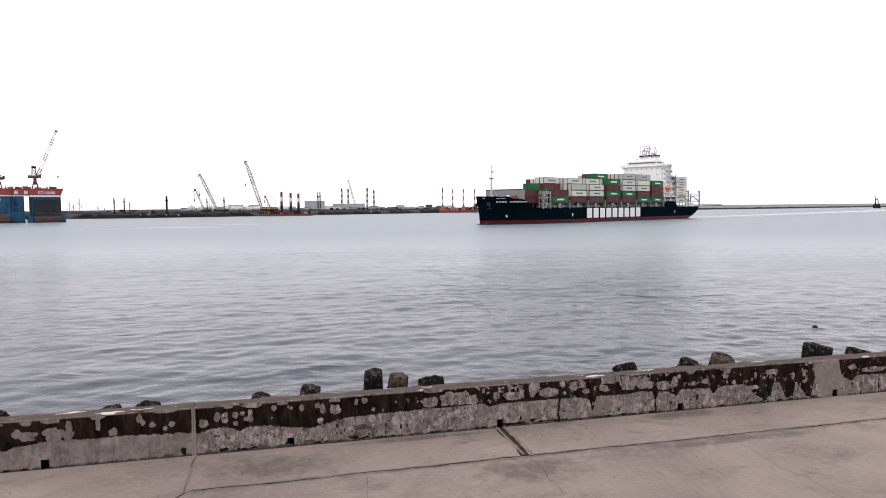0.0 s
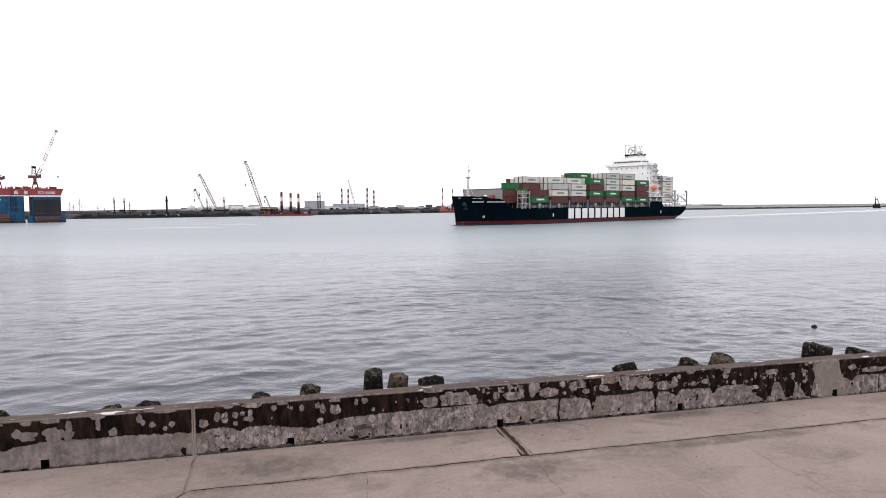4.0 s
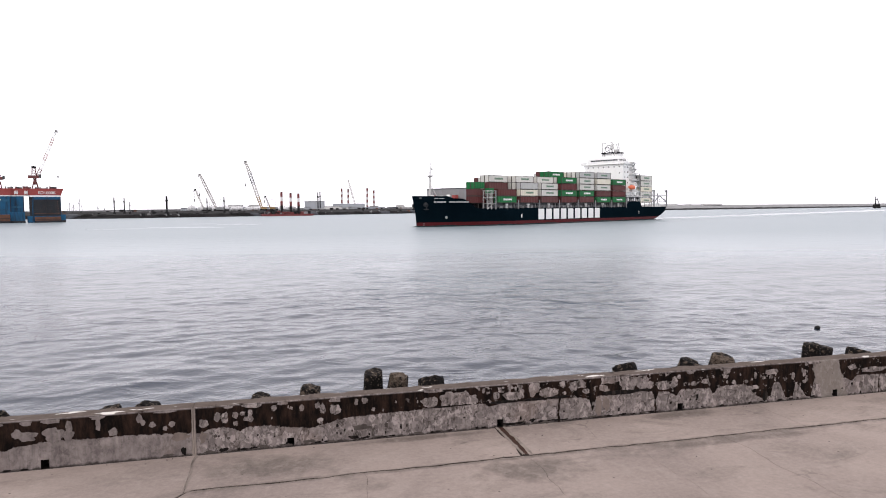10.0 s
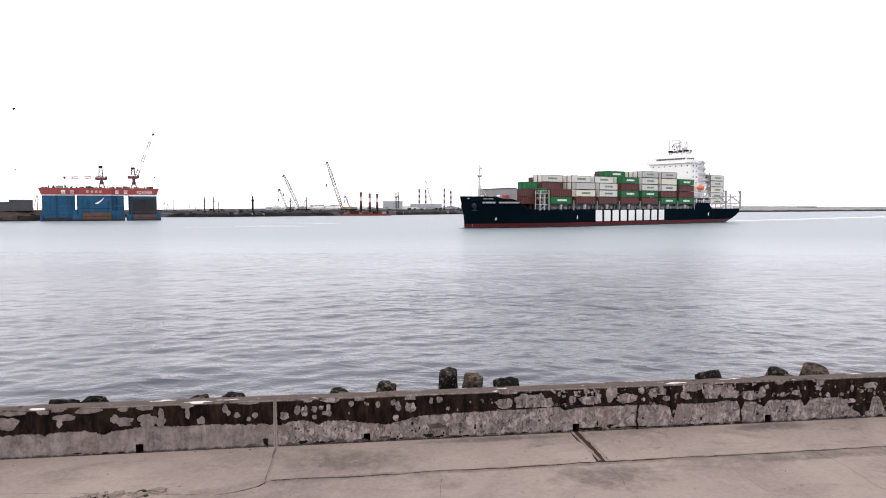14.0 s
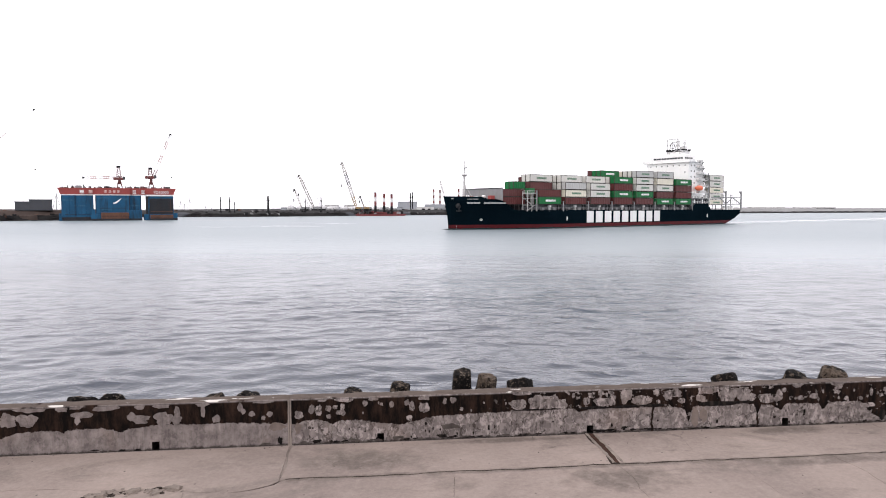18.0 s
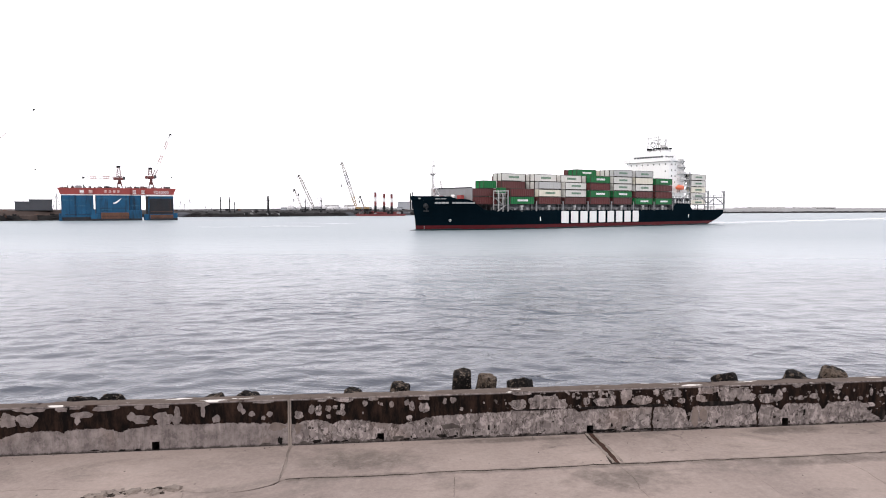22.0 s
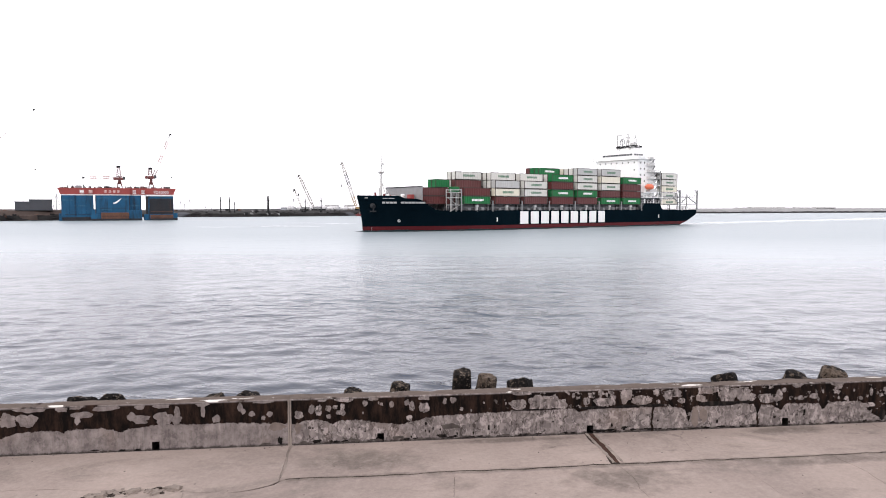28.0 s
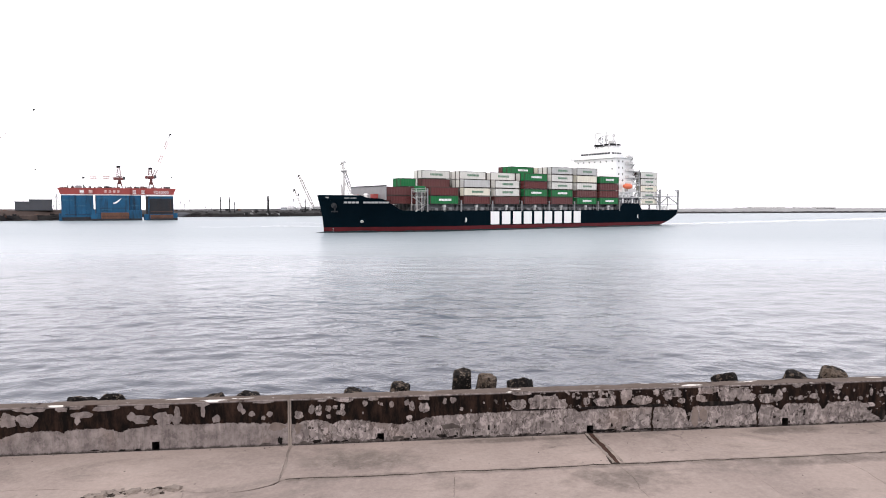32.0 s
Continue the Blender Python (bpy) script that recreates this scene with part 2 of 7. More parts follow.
def pavement_material():
    """Worn quay slabs: pinkish grey, with damp stains, scuffed pale areas, dark specks and grit."""
    m = Nodes("quay_concrete")
    tone = m.ramp(m.noise(0.33, 4, 0.55, distort=0.6), 0.36, 0.66)
    col = m.mix(tone, (0.25, 0.199, 0.178), (0.37, 0.297, 0.261))
    damp = m.ramp(m.noise(0.75, 6, 0.68, m.place((0.8, 1.6, 1)), 0.5), 0.52, 0.70)
    col = m.mix(m.math("MULTIPLY", damp, 0.66), col, (0.125, 0.102, 0.09))
    # lasting damp patches beside the joints and the drain
    px, py = m.axis("X"), m.axis("Y")
    for cx, cy, rx, ry in ((0.95, -2.3, 1.25, 0.62), (-3.4, -0.95, 1.35, 0.6), (5.3, -0.25, 1.1, 0.3), (-9.0, -2.6, 2.6, 0.35), (5.2, -1.9, 2.8, 0.22), (-0.3, -0.2, 2.0, 0.16)):
        dx = m.math("MULTIPLY", m.math("SUBTRACT", px, cx), 1 / rx)
        dy = m.math("MULTIPLY", m.math("SUBTRACT", py, cy), 1 / ry)
        far = m.math("SQRT", m.math("ADD", m.math("MULTIPLY", dx, dx), m.math("MULTIPLY", dy, dy)))
        far = m.math("ADD", far, m.math("MULTIPLY", m.math("SUBTRACT", m.noise(1.6, 6, 0.68), 0.5), 1.9))
        col = m.mix(m.math("MULTIPLY", m.math("SUBTRACT", 1.0, m.ramp(far, 0.4, 1.2)), 0.8), col, (0.10, 0.080, 0.070))
    # silt lying beside the long joint
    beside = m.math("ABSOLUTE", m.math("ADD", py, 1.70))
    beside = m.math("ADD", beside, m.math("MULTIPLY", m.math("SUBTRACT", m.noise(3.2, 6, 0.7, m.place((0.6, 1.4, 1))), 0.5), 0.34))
    silt_sky_mask = m.math("MULTIPLY", m.math("SUBTRACT", 1.0, m.ramp(beside, 0.0, 0.12)), m.ramp(m.math("ADD", m.math("MULTIPLY", px, 0.1), 1.0), 0.50, 0.54))
    col = m.mix(m.math("MULTIPLY", silt_sky_mask, 0.75), col, (0.075, 0.06, 0.051))
    scuff = m.ramp(m.noise(2.4, 7, 0.72, distort=0.3), 0.50, 0.72)
    col = m.mix(m.math("MULTIPLY", scuff, 0.6), col, (0.38, 0.315, 0.278))
    mottle = m.noise(11, 6, 0.75)
    col = m.mix(0.28, col, m.mix(m.ramp(mottle, 0.35, 0.68), (0.11, 0.094, 0.083), (0.33, 0.28, 0.245)))
    speck = m.math("SUBTRACT", 1.0, m.ramp(m.voronoi(3.2), 0.045, 0.075))
    speck = m.math("MULTIPLY", speck, m.ramp(m.noise(1.3, 2), 0.48, 0.55))
    col = m.mix(m.math("MULTIPLY", speck, 0.8), col, (0.05, 0.042, 0.036))
    hair = m.voronoi(0.55, m.place((1, 1, 1)), "DISTANCE_TO_EDGE")
    hair = m.math("MULTIPLY", m.math("SUBTRACT", 1.0, m.ramp(m.math("ADD", hair, m.math("MULTIPLY", m.math("SUBTRACT", m.noise(5, 4), 0.5), 0.10)), 0.004, 0.012)), m.ramp(m.noise(0.5, 2), 0.6, 0.68))
    col = m.mix(m.math("MULTIPLY", hair, 0.35), col, (0.06, 0.05, 0.043))
    m.set(roughness=0.88)
    m.p.inputs["Specular IOR Level"].default_value = 0.22
    m.bump(m.math("ADD", m.math("MULTIPLY", m.noise(70, 3, 0.7), 0.3), mottle), 0.5, 0.008)
    return m.color(col)


def tetrapod_material():
    """Old sea concrete: black growth with pits, paler where it has worn through."""
    m = Nodes("tetrapod_concrete")
    pits = m.noise(16, 4, 0.75)
    tan = m.ramp(m.random(), 0.84, 0.95)
    worn_ = m.ramp(m.math("ADD", m.noise(3.6, 5, 0.7), m.math("MULTIPLY", tan, 0.12)), 0.56, 0.63)
    base = m.mix(worn_, (0.0075, 0.0065, 0.006), m.mix(m.noise(8, 4), (0.05, 0.037, 0.028), (0.15, 0.115, 0.088)))
    col = m.mix(m.math("MULTIPLY", m.ramp(pits, 0.58, 0.63), 0.8), base, (0.22, 0.18, 0.145))
    col = m.mix(m.ramp(m.noise(24, 3, 0.6), 0.55, 0.60), col, (0.006, 0.005, 0.005))
    m.set(roughness=0.95)
    m.p.inputs["Specular IOR Level"].default_value = 0.15
    m.bump(m.math("ADD", pits, m.noise(7, 4)), 0.9, 0.03)
    return m.color(col)


def water_material():
    """Harbour water: dark green-blue; the waves are in the mesh, the ripples here."""
    m = Nodes("sea_water")
    m.set(base_color=(0.032, 0.043, 0.056, 1), roughness=0.07, ior=1.333)
    wave = m.noise(1.15, 3, 0.5, m.place((0.85, 1.1, 1), rotation=(0, 0, radians(14))), 0.3)
    ripple = m.noise(5.0, 2, 0.5, m.place((0.9, 1.1, 1), rotation=(0, 0, radians(20))))
    calm = m.ramp(m.noise(0.03, 4, 0.6, m.place((0.4, 1.0, 1), rotation=(0, 0, radians(4)))), 0.36, 0.64)
    broad = m.noise(0.32, 3, 0.55, m.place((0.8, 1.1, 1), rotation=(0, 0, radians(-12))), 0.4)
    small = m.math("ADD", m.math("MULTIPLY", wave, 0.072), m.math("MULTIPLY", ripple, 0.012))
    small = m.math("ADD", small, m.math("MULTIPLY", broad, m.math("ADD", 0.06, m.math("MULTIPLY", m.ramp(m.math("MULTIPLY", m.axis("Y"), 0.0025), 0.06, 0.3), 0.09))))
    # a patch of steeper ripples drifting across the basin
    dx = m.math("MULTIPLY", m.math("SUBTRACT", m.axis("X"), 13.0), 1 / 26)
    dy = m.math("MULTIPLY", m.math("SUBTRACT", m.axis("Y"), 72.0), 1 / 24)
    away = m.math("ADD", m.math("SQRT", m.math("ADD", m.math("MULTIPLY", dx, dx), m.math("MULTIPLY", dy, dy))), m.math("MULTIPLY", m.math("SUBTRACT", m.noise(0.05, 3), 0.5), 1.2))
    crest = m.noise(0.55, 3, 0.55, m.place((0.5, 0.9, 1), rotation=(0, 0, radians(-12))), 0.6)
    inside = m.math("SUBTRACT", 1.0, m.ramp(away, 0.35, 1.0))
    small = m.math("ADD", small, m.math("MULTIPLY", m.math("MULTIPLY", crest, inside), 0.6))
    # thin sharp crests, many in the patch and few elsewhere
    swell = m.noise(0.2, 3, 0.5, m.place((0.42, 1.0, 1), rotation=(0, 0, radians(-14))), 0.5)
    ridge = m.math("MAXIMUM", m.math("SUBTRACT", 1.0, m.math("MULTIPLY", m.math("ABSOLUTE", m.math("SUBTRACT", swell, 0.5)), 11.0)), 0.0)
    ridge = m.math("MULTIPLY", m.math("MULTIPLY", ridge, ridge), m.ramp(m.noise(0.25, 2), 0.45, 0.6))
    small = m.math("ADD", small, m.math("MULTIPLY", ridge, m.math("ADD", 0.05, m.math("MULTIPLY", inside, 0.22))))
    m.bump(m.math("MULTIPLY", small, m.math("ADD", m.math("MULTIPLY", calm, 0.8), 0.4)), 1.0, 1.0)
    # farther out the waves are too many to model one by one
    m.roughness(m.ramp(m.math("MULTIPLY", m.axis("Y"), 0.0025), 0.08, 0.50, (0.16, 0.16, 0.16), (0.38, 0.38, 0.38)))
    # colour pales with distance, standing in for sky reflected off far waves
    silt_sky_mask = m.math("ADD", m.math("MULTIPLY", m.axis("Y"), 0.0025), m.math("MULTIPLY", m.math("SUBTRACT", m.noise(0.02, 3), 0.5), 0.2))
    m.color(m.ramp(silt_sky_mask, 0.12, 0.34, (0.019, 0.028, 0.047), (0.255, 0.303, 0.326)))
    return m.mat


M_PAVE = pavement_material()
M_WALL = wall_material()
M_BARE = wall_material(False)
M_CRUST = paint("black_crust", (0.007, 0.0058, 0.0053), 0.95, 4, 0.5, (0.06, 0.045, 0.038), 0.7, relief=0.6, gloss=0.15)
M_CHIP = concrete("broken_slab", (0.27, 0.225, 0.195), 0.5, 3.0)
M_STAIN = concrete("stained_plaster", (0.085, 0.071, 0.064), 0.4, 4.0)
M_JOINT = concrete("joint_mortar", (0.27, 0.228, 0.2), 0.6, 2.0)
M_CHANNEL = paint("channel_dirt", (0.052, 0.027, 0.02), 0.9, 9, 0.8, (0.012, 0.009, 0.008), 1.0, streak=False, gloss=0.15)
M_WARM = concrete("rust_stained_plaster", (0.185, 0.148, 0.13), 0.45, 2.4)
M_TETRA = tetrapod_material()
M_RUBBLE = concrete("rubble_stone", (0.22, 0.21, 0.19), 0.4, 1.5)
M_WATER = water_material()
M_SHADOW_DIRT = paint("drain_shadow_dirt", (0.014, 0.012, 0.011), 0.95, 3, 0.4, (0.03, 0.022, 0.018), 0.3, gloss=0.1)
M_SILT = paint("joint_silt", (0.035, 0.028, 0.024), 0.95, 6, 0.6, (0.09, 0.072, 0.06), 0.6, streak=False, gloss=0.1)
M_HULL = paint("hull_green_black", (0.0026, 0.0075, 0.0115), 0.7, 0.15, 0.3, (0.007, 0.011, 0.014), 0.2, relief=0.03, gloss=0.0)
M_BOOT = paint("boot_red", (0.092, 0.013, 0.016), 0.5, 0.25, 0.3, (0.05, 0.014, 0.015), 0.5, gloss=0.1)
M_WHITE = paint("white_paint", (0.86, 0.86, 0.85), 0.45, 0.3, 0.05, (0.45, 0.36, 0.28), 0.12)
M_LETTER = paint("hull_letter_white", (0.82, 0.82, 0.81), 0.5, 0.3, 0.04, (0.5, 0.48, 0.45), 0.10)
M_GREEN = paint("container_green", (0.004, 0.135, 0.036), 0.5, 0.4, 0.15, (0.04, 0.07, 0.04), 0.15, vary=0.25, gloss=0.2)
M_BROWN = paint("container_brown", (0.10, 0.022, 0.021), 0.6, 0.4, 0.2, (0.05, 0.03, 0.025), 0.2, vary=0.35, gloss=0.3)
M_PALE = paint("container_white", (0.60, 0.59, 0.55), 0.5, 0.4, 0.08, (0.35, 0.28, 0.2), 0.15, vary=0.12)
M_CREAM = paint("container_cream", (0.68, 0.64, 0.53), 0.5, 0.4, 0.06, (0.35, 0.25, 0.18), 0.15)
M_GREY = paint("container_grey", (0.45, 0.45, 0.44), 0.5, 0.4, 0.08, (0.2, 0.18, 0.15), 0.2, vary=0.2)
M_LOGO_G = paint("mark_green", (0.10, 0.20, 0.13), 0.5, 0.5, 0.1)
M_STEEL = paint("deck_steel_grey", (0.24, 0.245, 0.25), 0.5, 0.5, 0.2, (0.12, 0.07, 0.05), 0.3)
M_MAST = paint("mast_pale_grey", (0.55, 0.55, 0.54), 0.5, 0.5, 0.12, (0.2, 0.14, 0.1), 0.25)
M_COAMING = paint("coaming_dark_grey", (0.085, 0.088, 0.095), 0.6, 0.5, 0.3, (0.04, 0.03, 0.025), 0.4)
M_ANCHOR = paint("anchor_black", (0.022, 0.024, 0.027), 0.7, 0.8, 0.4, (0.04, 0.03, 0.025), 0.4, gloss=0.2)
M_NAME = paint("name_grey_white", (0.33, 0.34, 0.34), 0.5, 0.5, 0.1)
M_DECK = paint("deck_red_oxide", (0.12, 0.05, 0.04), 0.7, 0.4, 0.2)
M_BLACK = paint("black_paint", (0.010, 0.010, 0.011), 0.6, 0.5, 0.3, (0.016, 0.014, 0.012), 0.3, gloss=0.2)
M_GLASSY = paint("dark_window", (0.02, 0.025, 0.03), 0.1, 0.5, 0.2, relief=0.0)
M_ORANGE = paint("lifeboat_orange", (0.72, 0.16, 0.07), 0.5, 0.5, 0.1)
M_DOCKBLUE = paint("dock_blue", (0.005, 0.070, 0.152), 0.6, 0.16, 0.5, (0.006, 0.014, 0.022), 0.95, gloss=0.3)
M_DOCKDARK = paint("dock_worn_shade_black", (0.02, 0.023, 0.028), 0.7, 0.2, 0.4, (0.06, 0.035, 0.025), 0.5, gloss=0.25)
M_DOCKRED = paint("dock_red", (0.30, 0.048, 0.042), 0.55, 0.15, 0.25, (0.2, 0.1, 0.08), 0.25)
M_BARGE = paint("barge_red", (0.15, 0.027, 0.027), 0.6, 0.4, 0.4, (0.05, 0.02, 0.018), 0.6)
M_BARGEORANGE = paint("barge_orange_red", (0.38, 0.10, 0.05), 0.6, 0.4, 0.3, (0.1, 0.05, 0.04), 0.4)
M_FADED = paint("faded_lettering", (0.70, 0.52, 0.48), 0.6, 0.5, 0.2, (0.3, 0.1, 0.09), 0.4)
M_FRAME = paint("container_frame_shade", (0.055, 0.045, 0.04), 0.7, 0.6, 0.4, gloss=0.2)
M_BROWNBANK = concrete("bank_brown_earth", (0.075, 0.056, 0.049), 0.5, 0.1)
M_CRANEPINK = paint("crane_faded_red", (0.46, 0.30, 0.28), 0.55, 0.5, 0.25)
M_DECKGREEN = paint("deck_gear_green", (0.03, 0.06, 0.045), 0.6, 0.5, 0.3)
M_DOCKSCUFF = paint("dock_blue_scuffed", (0.014, 0.085, 0.16), 0.65, 0.5, 0.5, (0.008, 0.02, 0.032), 0.8, gloss=0.3)
M_RUST = paint("pontoon_rust", (0.12, 0.055, 0.035), 0.85, 0.25, 0.4, (0.04, 0.025, 0.02), 0.6)
M_CRANERED = paint("crane_red", (0.12, 0.03, 0.027), 0.55, 0.5, 0.3, (0.05, 0.03, 0.025), 0.5)
M_CRANEYEL = paint("crane_yellow", (0.32, 0.21, 0.085), 0.55, 0.5, 0.3, (0.06, 0.045, 0.035), 0.6)
M_CRANEWHT = paint("crane_pale", (0.40, 0.38, 0.35), 0.55, 0.5, 0.25)
M_BANK = concrete("bank_dark_stone", (0.019, 0.018, 0.018), 0.4, 0.12)
M_SAND = concrete("bank_grey_earth", (0.048, 0.047, 0.048), 0.5, 0.06)
M_BREAK = concrete("breakwater_grey", (0.30, 0.30, 0.30), 0.7, 0.03)
M_SHED = paint("shed_grey", (0.062, 0.066, 0.076), 0.8, 0.1, 0.2, relief=0.0)
M_FARGREY = paint("far_building_grey", (0.36, 0.38, 0.41), 0.8, 0.03, 0.1, relief=0.0)
M_FARPALE = paint("far_building_pale", (0.62, 0.61, 0.60), 0.8, 0.03, 0.1, relief=0.0)
M_TANK = paint("tank_white", (0.60, 0.60, 0.61), 0.6, 0.05, 0.08)
M_SKYSTREAK = paint("sky_streak_pale", (0.55, 0.58, 0.60), 0.6, 0.3, 0.25, (0.3, 0.34, 0.36), 0.7, streak=False)
M_FOAM = paint("foam", (0.8, 0.82, 0.83), 0.8, 1.5, 0.1, (0.4, 0.45, 0.47), 0.5)


# ---- mesh helpers ----
def box(bm, x0, x1, y0, y1, z0, z1):
    v = [bm.verts.new((x, y, z)) for x in (x0, x1) for y in (y0, y1) for z in (z0, z1)]
    for a, b, c, d in ((0, 1, 3, 2), (4, 6, 7, 5), (0, 4, 5, 1), (2, 3, 7, 6), (0, 2, 6, 4), (1, 5, 7, 3)):
        bm.faces.new((v[a], v[b], v[c], v[d]))
    return v


def rod(bm, a, b, r0, r1=None, seg=8, cap=True):
    a, b = Vector(a), Vector(b)
    r1 = r0 if r1 is None else r1
    q = (b - a).to_track_quat("Z", "Y")
    rings = []
    for p, r in ((a, r0), (b, r1)):
        rings.append([bm.verts.new(p + q @ Vector((r * math.cos(6.28319 * i / seg), r * math.sin(6.28319 * i / seg), 0))) for i in range(seg)])
    for i in range(seg):
        j = (i + 1) % seg
        bm.faces.new((rings[0][i], rings[0][j], rings[1][j], rings[1][i]))
    if cap:
        bm.faces.new(rings[0][::-1])
        bm.faces.new(rings[1])


def bar(bm, a, b, w, h=None):
    """A square bar from a to b."""
    a, b = Vector(a), Vector(b)
    h = w if h is None else h
    q = (b - a).to_track_quat("Z", "Y")
    rings = [[bm.verts.new(p + q @ Vector((sx * w / 2, sy * h / 2, 0))) for sx, sy in ((-1, -1), (1, -1), (1, 1), (-1, 1))] for p in (a, b)]
    for i in range(4):
        j = (i + 1) % 4
        bm.faces.new((rings[0][i], rings[0][j], rings[1][j], rings[1][i]))
    bm.faces.new(rings[0][::-1])
    bm.faces.new(rings[1])


def lattice(bm, a, b, w0, w1, n, t):
    """A four-chord lattice boom from a to b."""
    a, b = Vector(a), Vector(b)
    q = (b - a).to_track_quat("Z", "Y")

    def at(i, k):
        f = i / n
        w = (w0 + (w1 - w0) * f) / 2
        sx, sy = ((-1, -1), (1, -1), (1, 1), (-1, 1))[k % 4]
        return a.lerp(b, f) + q @ Vector((sx * w, sy * w, 0))

    for k in range(4):
        bar(bm, at(0, k), at(n, k), t)
        for i in range(n):
            bar(bm, at(i, k + i % 2), at(i + 1, k + 1 - i % 2), t * 0.6)


def loop_mesh(bm, rings, closed=True, caps=False):
    rows = [[bm.verts.new(p) for p in ring] for ring in rings]
    for r0, r1 in zip(rows, rows[1:]):
        m = len(r0)
        for i in range(m if closed else m - 1):
            j = (i + 1) % m
            bm.faces.new((r0[i], r0[j], r1[j], r1[i]))
    if caps:
        bm.faces.new(rows[0][::-1])
        bm.faces.new(rows[-1])
    return rows


def mesh_of(name, bm, material, smooth=False):
    bmesh.ops.recalc_face_normals(bm, faces=bm.faces)
    me = bpy.data.meshes.new(name)
    bm.to_mesh(me)
    bm.free()
    me.materials.append(material)
    if smooth:
        for p in me.polygons:
            p.use_smooth = True
    return me


def part(name, bm, material, parent=None, label="", at=None, smooth=False):
    """Links a bmesh (or a mesh that is already there) as one object under a thing or a part."""
    me = bm if isinstance(bm, bpy.types.Mesh) else mesh_of(name, bm, material, smooth)
    ob = new(name, me)
    if parent is not None:
        ob.parent = parent
    if at is not None:
        ob.matrix_basis = at
    return tagged(ob, label)


def thing(name, m, label, category, group="", kind=""):
    ob = new(name)
    ob.empty_display_size = 0.2
    ob.matrix_basis = m
    return tagged(ob, label, category, group, kind)


def worn(bm, width):
    bmesh.ops.bevel(bm, geom=bm.edges[:], offset=width, segments=1, affect="EDGES")


def box_mesh(x0, x1, y0, y1, z0, z1, bevel=0.12):
    bm = bmesh.new()
    box(bm, x0, x1, y0, y1, z0, z1)
    worn(bm, bevel)
    return bm


# ---- the sea ----
def build_water():
    """One sheet to the horizon; in the harbour basin before the quay it carries real waves."""
    rng = np.random.default_rng(3)
    radii = [14.0]
    while radii[-1] < 760:
        radii.append(radii[-1] * 1.0052 + 0.02)
    r = np.array(radii)
    th = np.radians(np.linspace(28, 152, 700))
    R, T = np.meshgrid(r, th, indexing="ij")
    X, Y = R * np.cos(T), R * np.sin(T)
    step = np.gradient(r)[:, None]
    Z = np.zeros_like(X)
    for k in range(70):
        length = 1.1 * (11.0 / 1.1) ** (k / 69)
        ang = radians(-68) + rng.normal(0, 0.75)
        amp = 0.0031 * length ** 0.34
        phase = rng.uniform(0, 6.283)
        kx, ky = 6.2832 / length * math.cos(ang), 6.2832 / length * math.sin(ang)
        # bent a little, so that no wave runs on straight for ever
        ph = kx * X + ky * Y + phase + 0.9 * np.sin(X / (5 * length) + phase * 3) + 0.9 * np.sin(Y / (6 * length) + phase * 5)
        Z += amp * np.sin(ph) * np.clip(length / (2.2 * step) - 0.6, 0, 1)
    Z *= 0.7 + 0.3 * np.sin(X / 31 + 1.2 * np.sin(Y / 43)) * np.sin(Y / 37 + np.sin(X / 57))
    fade = np.clip((760 - R) / 200, 0, 1) * np.clip((R - 14) / 3, 0, 1) * np.clip((np.pi / 2 - np.abs(T - np.pi / 2) - 0.49) / 0.1, 0, 1)
    Z *= fade
    nr, nt = X.shape
    verts = np.stack([X, Y, Z], -1).reshape(-1, 3)
    i = np.arange(nr * nt).reshape(nr, nt)
    faces = np.stack([i[:-1, :-1], i[1:, :-1], i[1:, 1:], i[:-1, 1:]], -1).reshape(-1, 4)
    # the flat rest: round the basin and out to the horizon
    extra, more, base = [], [], nr * nt
    lo, hi = radians(28), radians(152)
    fan = [hi + (2 * math.pi - (hi - lo)) * q / 30 for q in range(31)]
    rim = [lo + (hi - lo) * q / 30 for q in range(31)]
    for angles, rings in ((fan, (14.0, 80.0, 300.0, r[-1], 1800.0, 4900.0)), (rim, (r[-1], 1800.0, 4900.0)), (rim, (0.5, 14.0)), (fan, (0.5, 14.0))):
        start = base + len(extra)
        for q in rings:
            extra += [(q * math.cos(a), q * math.sin(a), 0.0) for a in angles]
        for j in range(len(rings) - 1):
            for k in range(30):
                more.append((start + j * 31 + k, start + (j + 1) * 31 + k, start + (j + 1) * 31 + k + 1, start + j * 31 + k + 1))
    me = bpy.data.meshes.new("water")
    me.from_pydata(np.concatenate([verts, np.array(extra)]).tolist(), [], faces.tolist() + more)
    me.polygons.foreach_set("use_smooth", np.ones(len(me.polygons), dtype=bool))
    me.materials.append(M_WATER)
    me.update()
    ob = new("water", me)
    return tagged(ob, "grey rippled harbour water under an overcast sky", "water", kind="structure")


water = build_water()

# ---- the quay, in the wall's own axes: x along the wall, y out to sea, z up from the pavement ----
WALL = pose(0, 13.43, ZP, 0, 0, math.degrees(math.atan(0.25)))
WALL_H, WALL_T = 0.91, 0.36
HOLES = [-15.9, -11.6, -7.32, -3.06, 1.20, 5.44, 9.62, 13.9, 18.1]


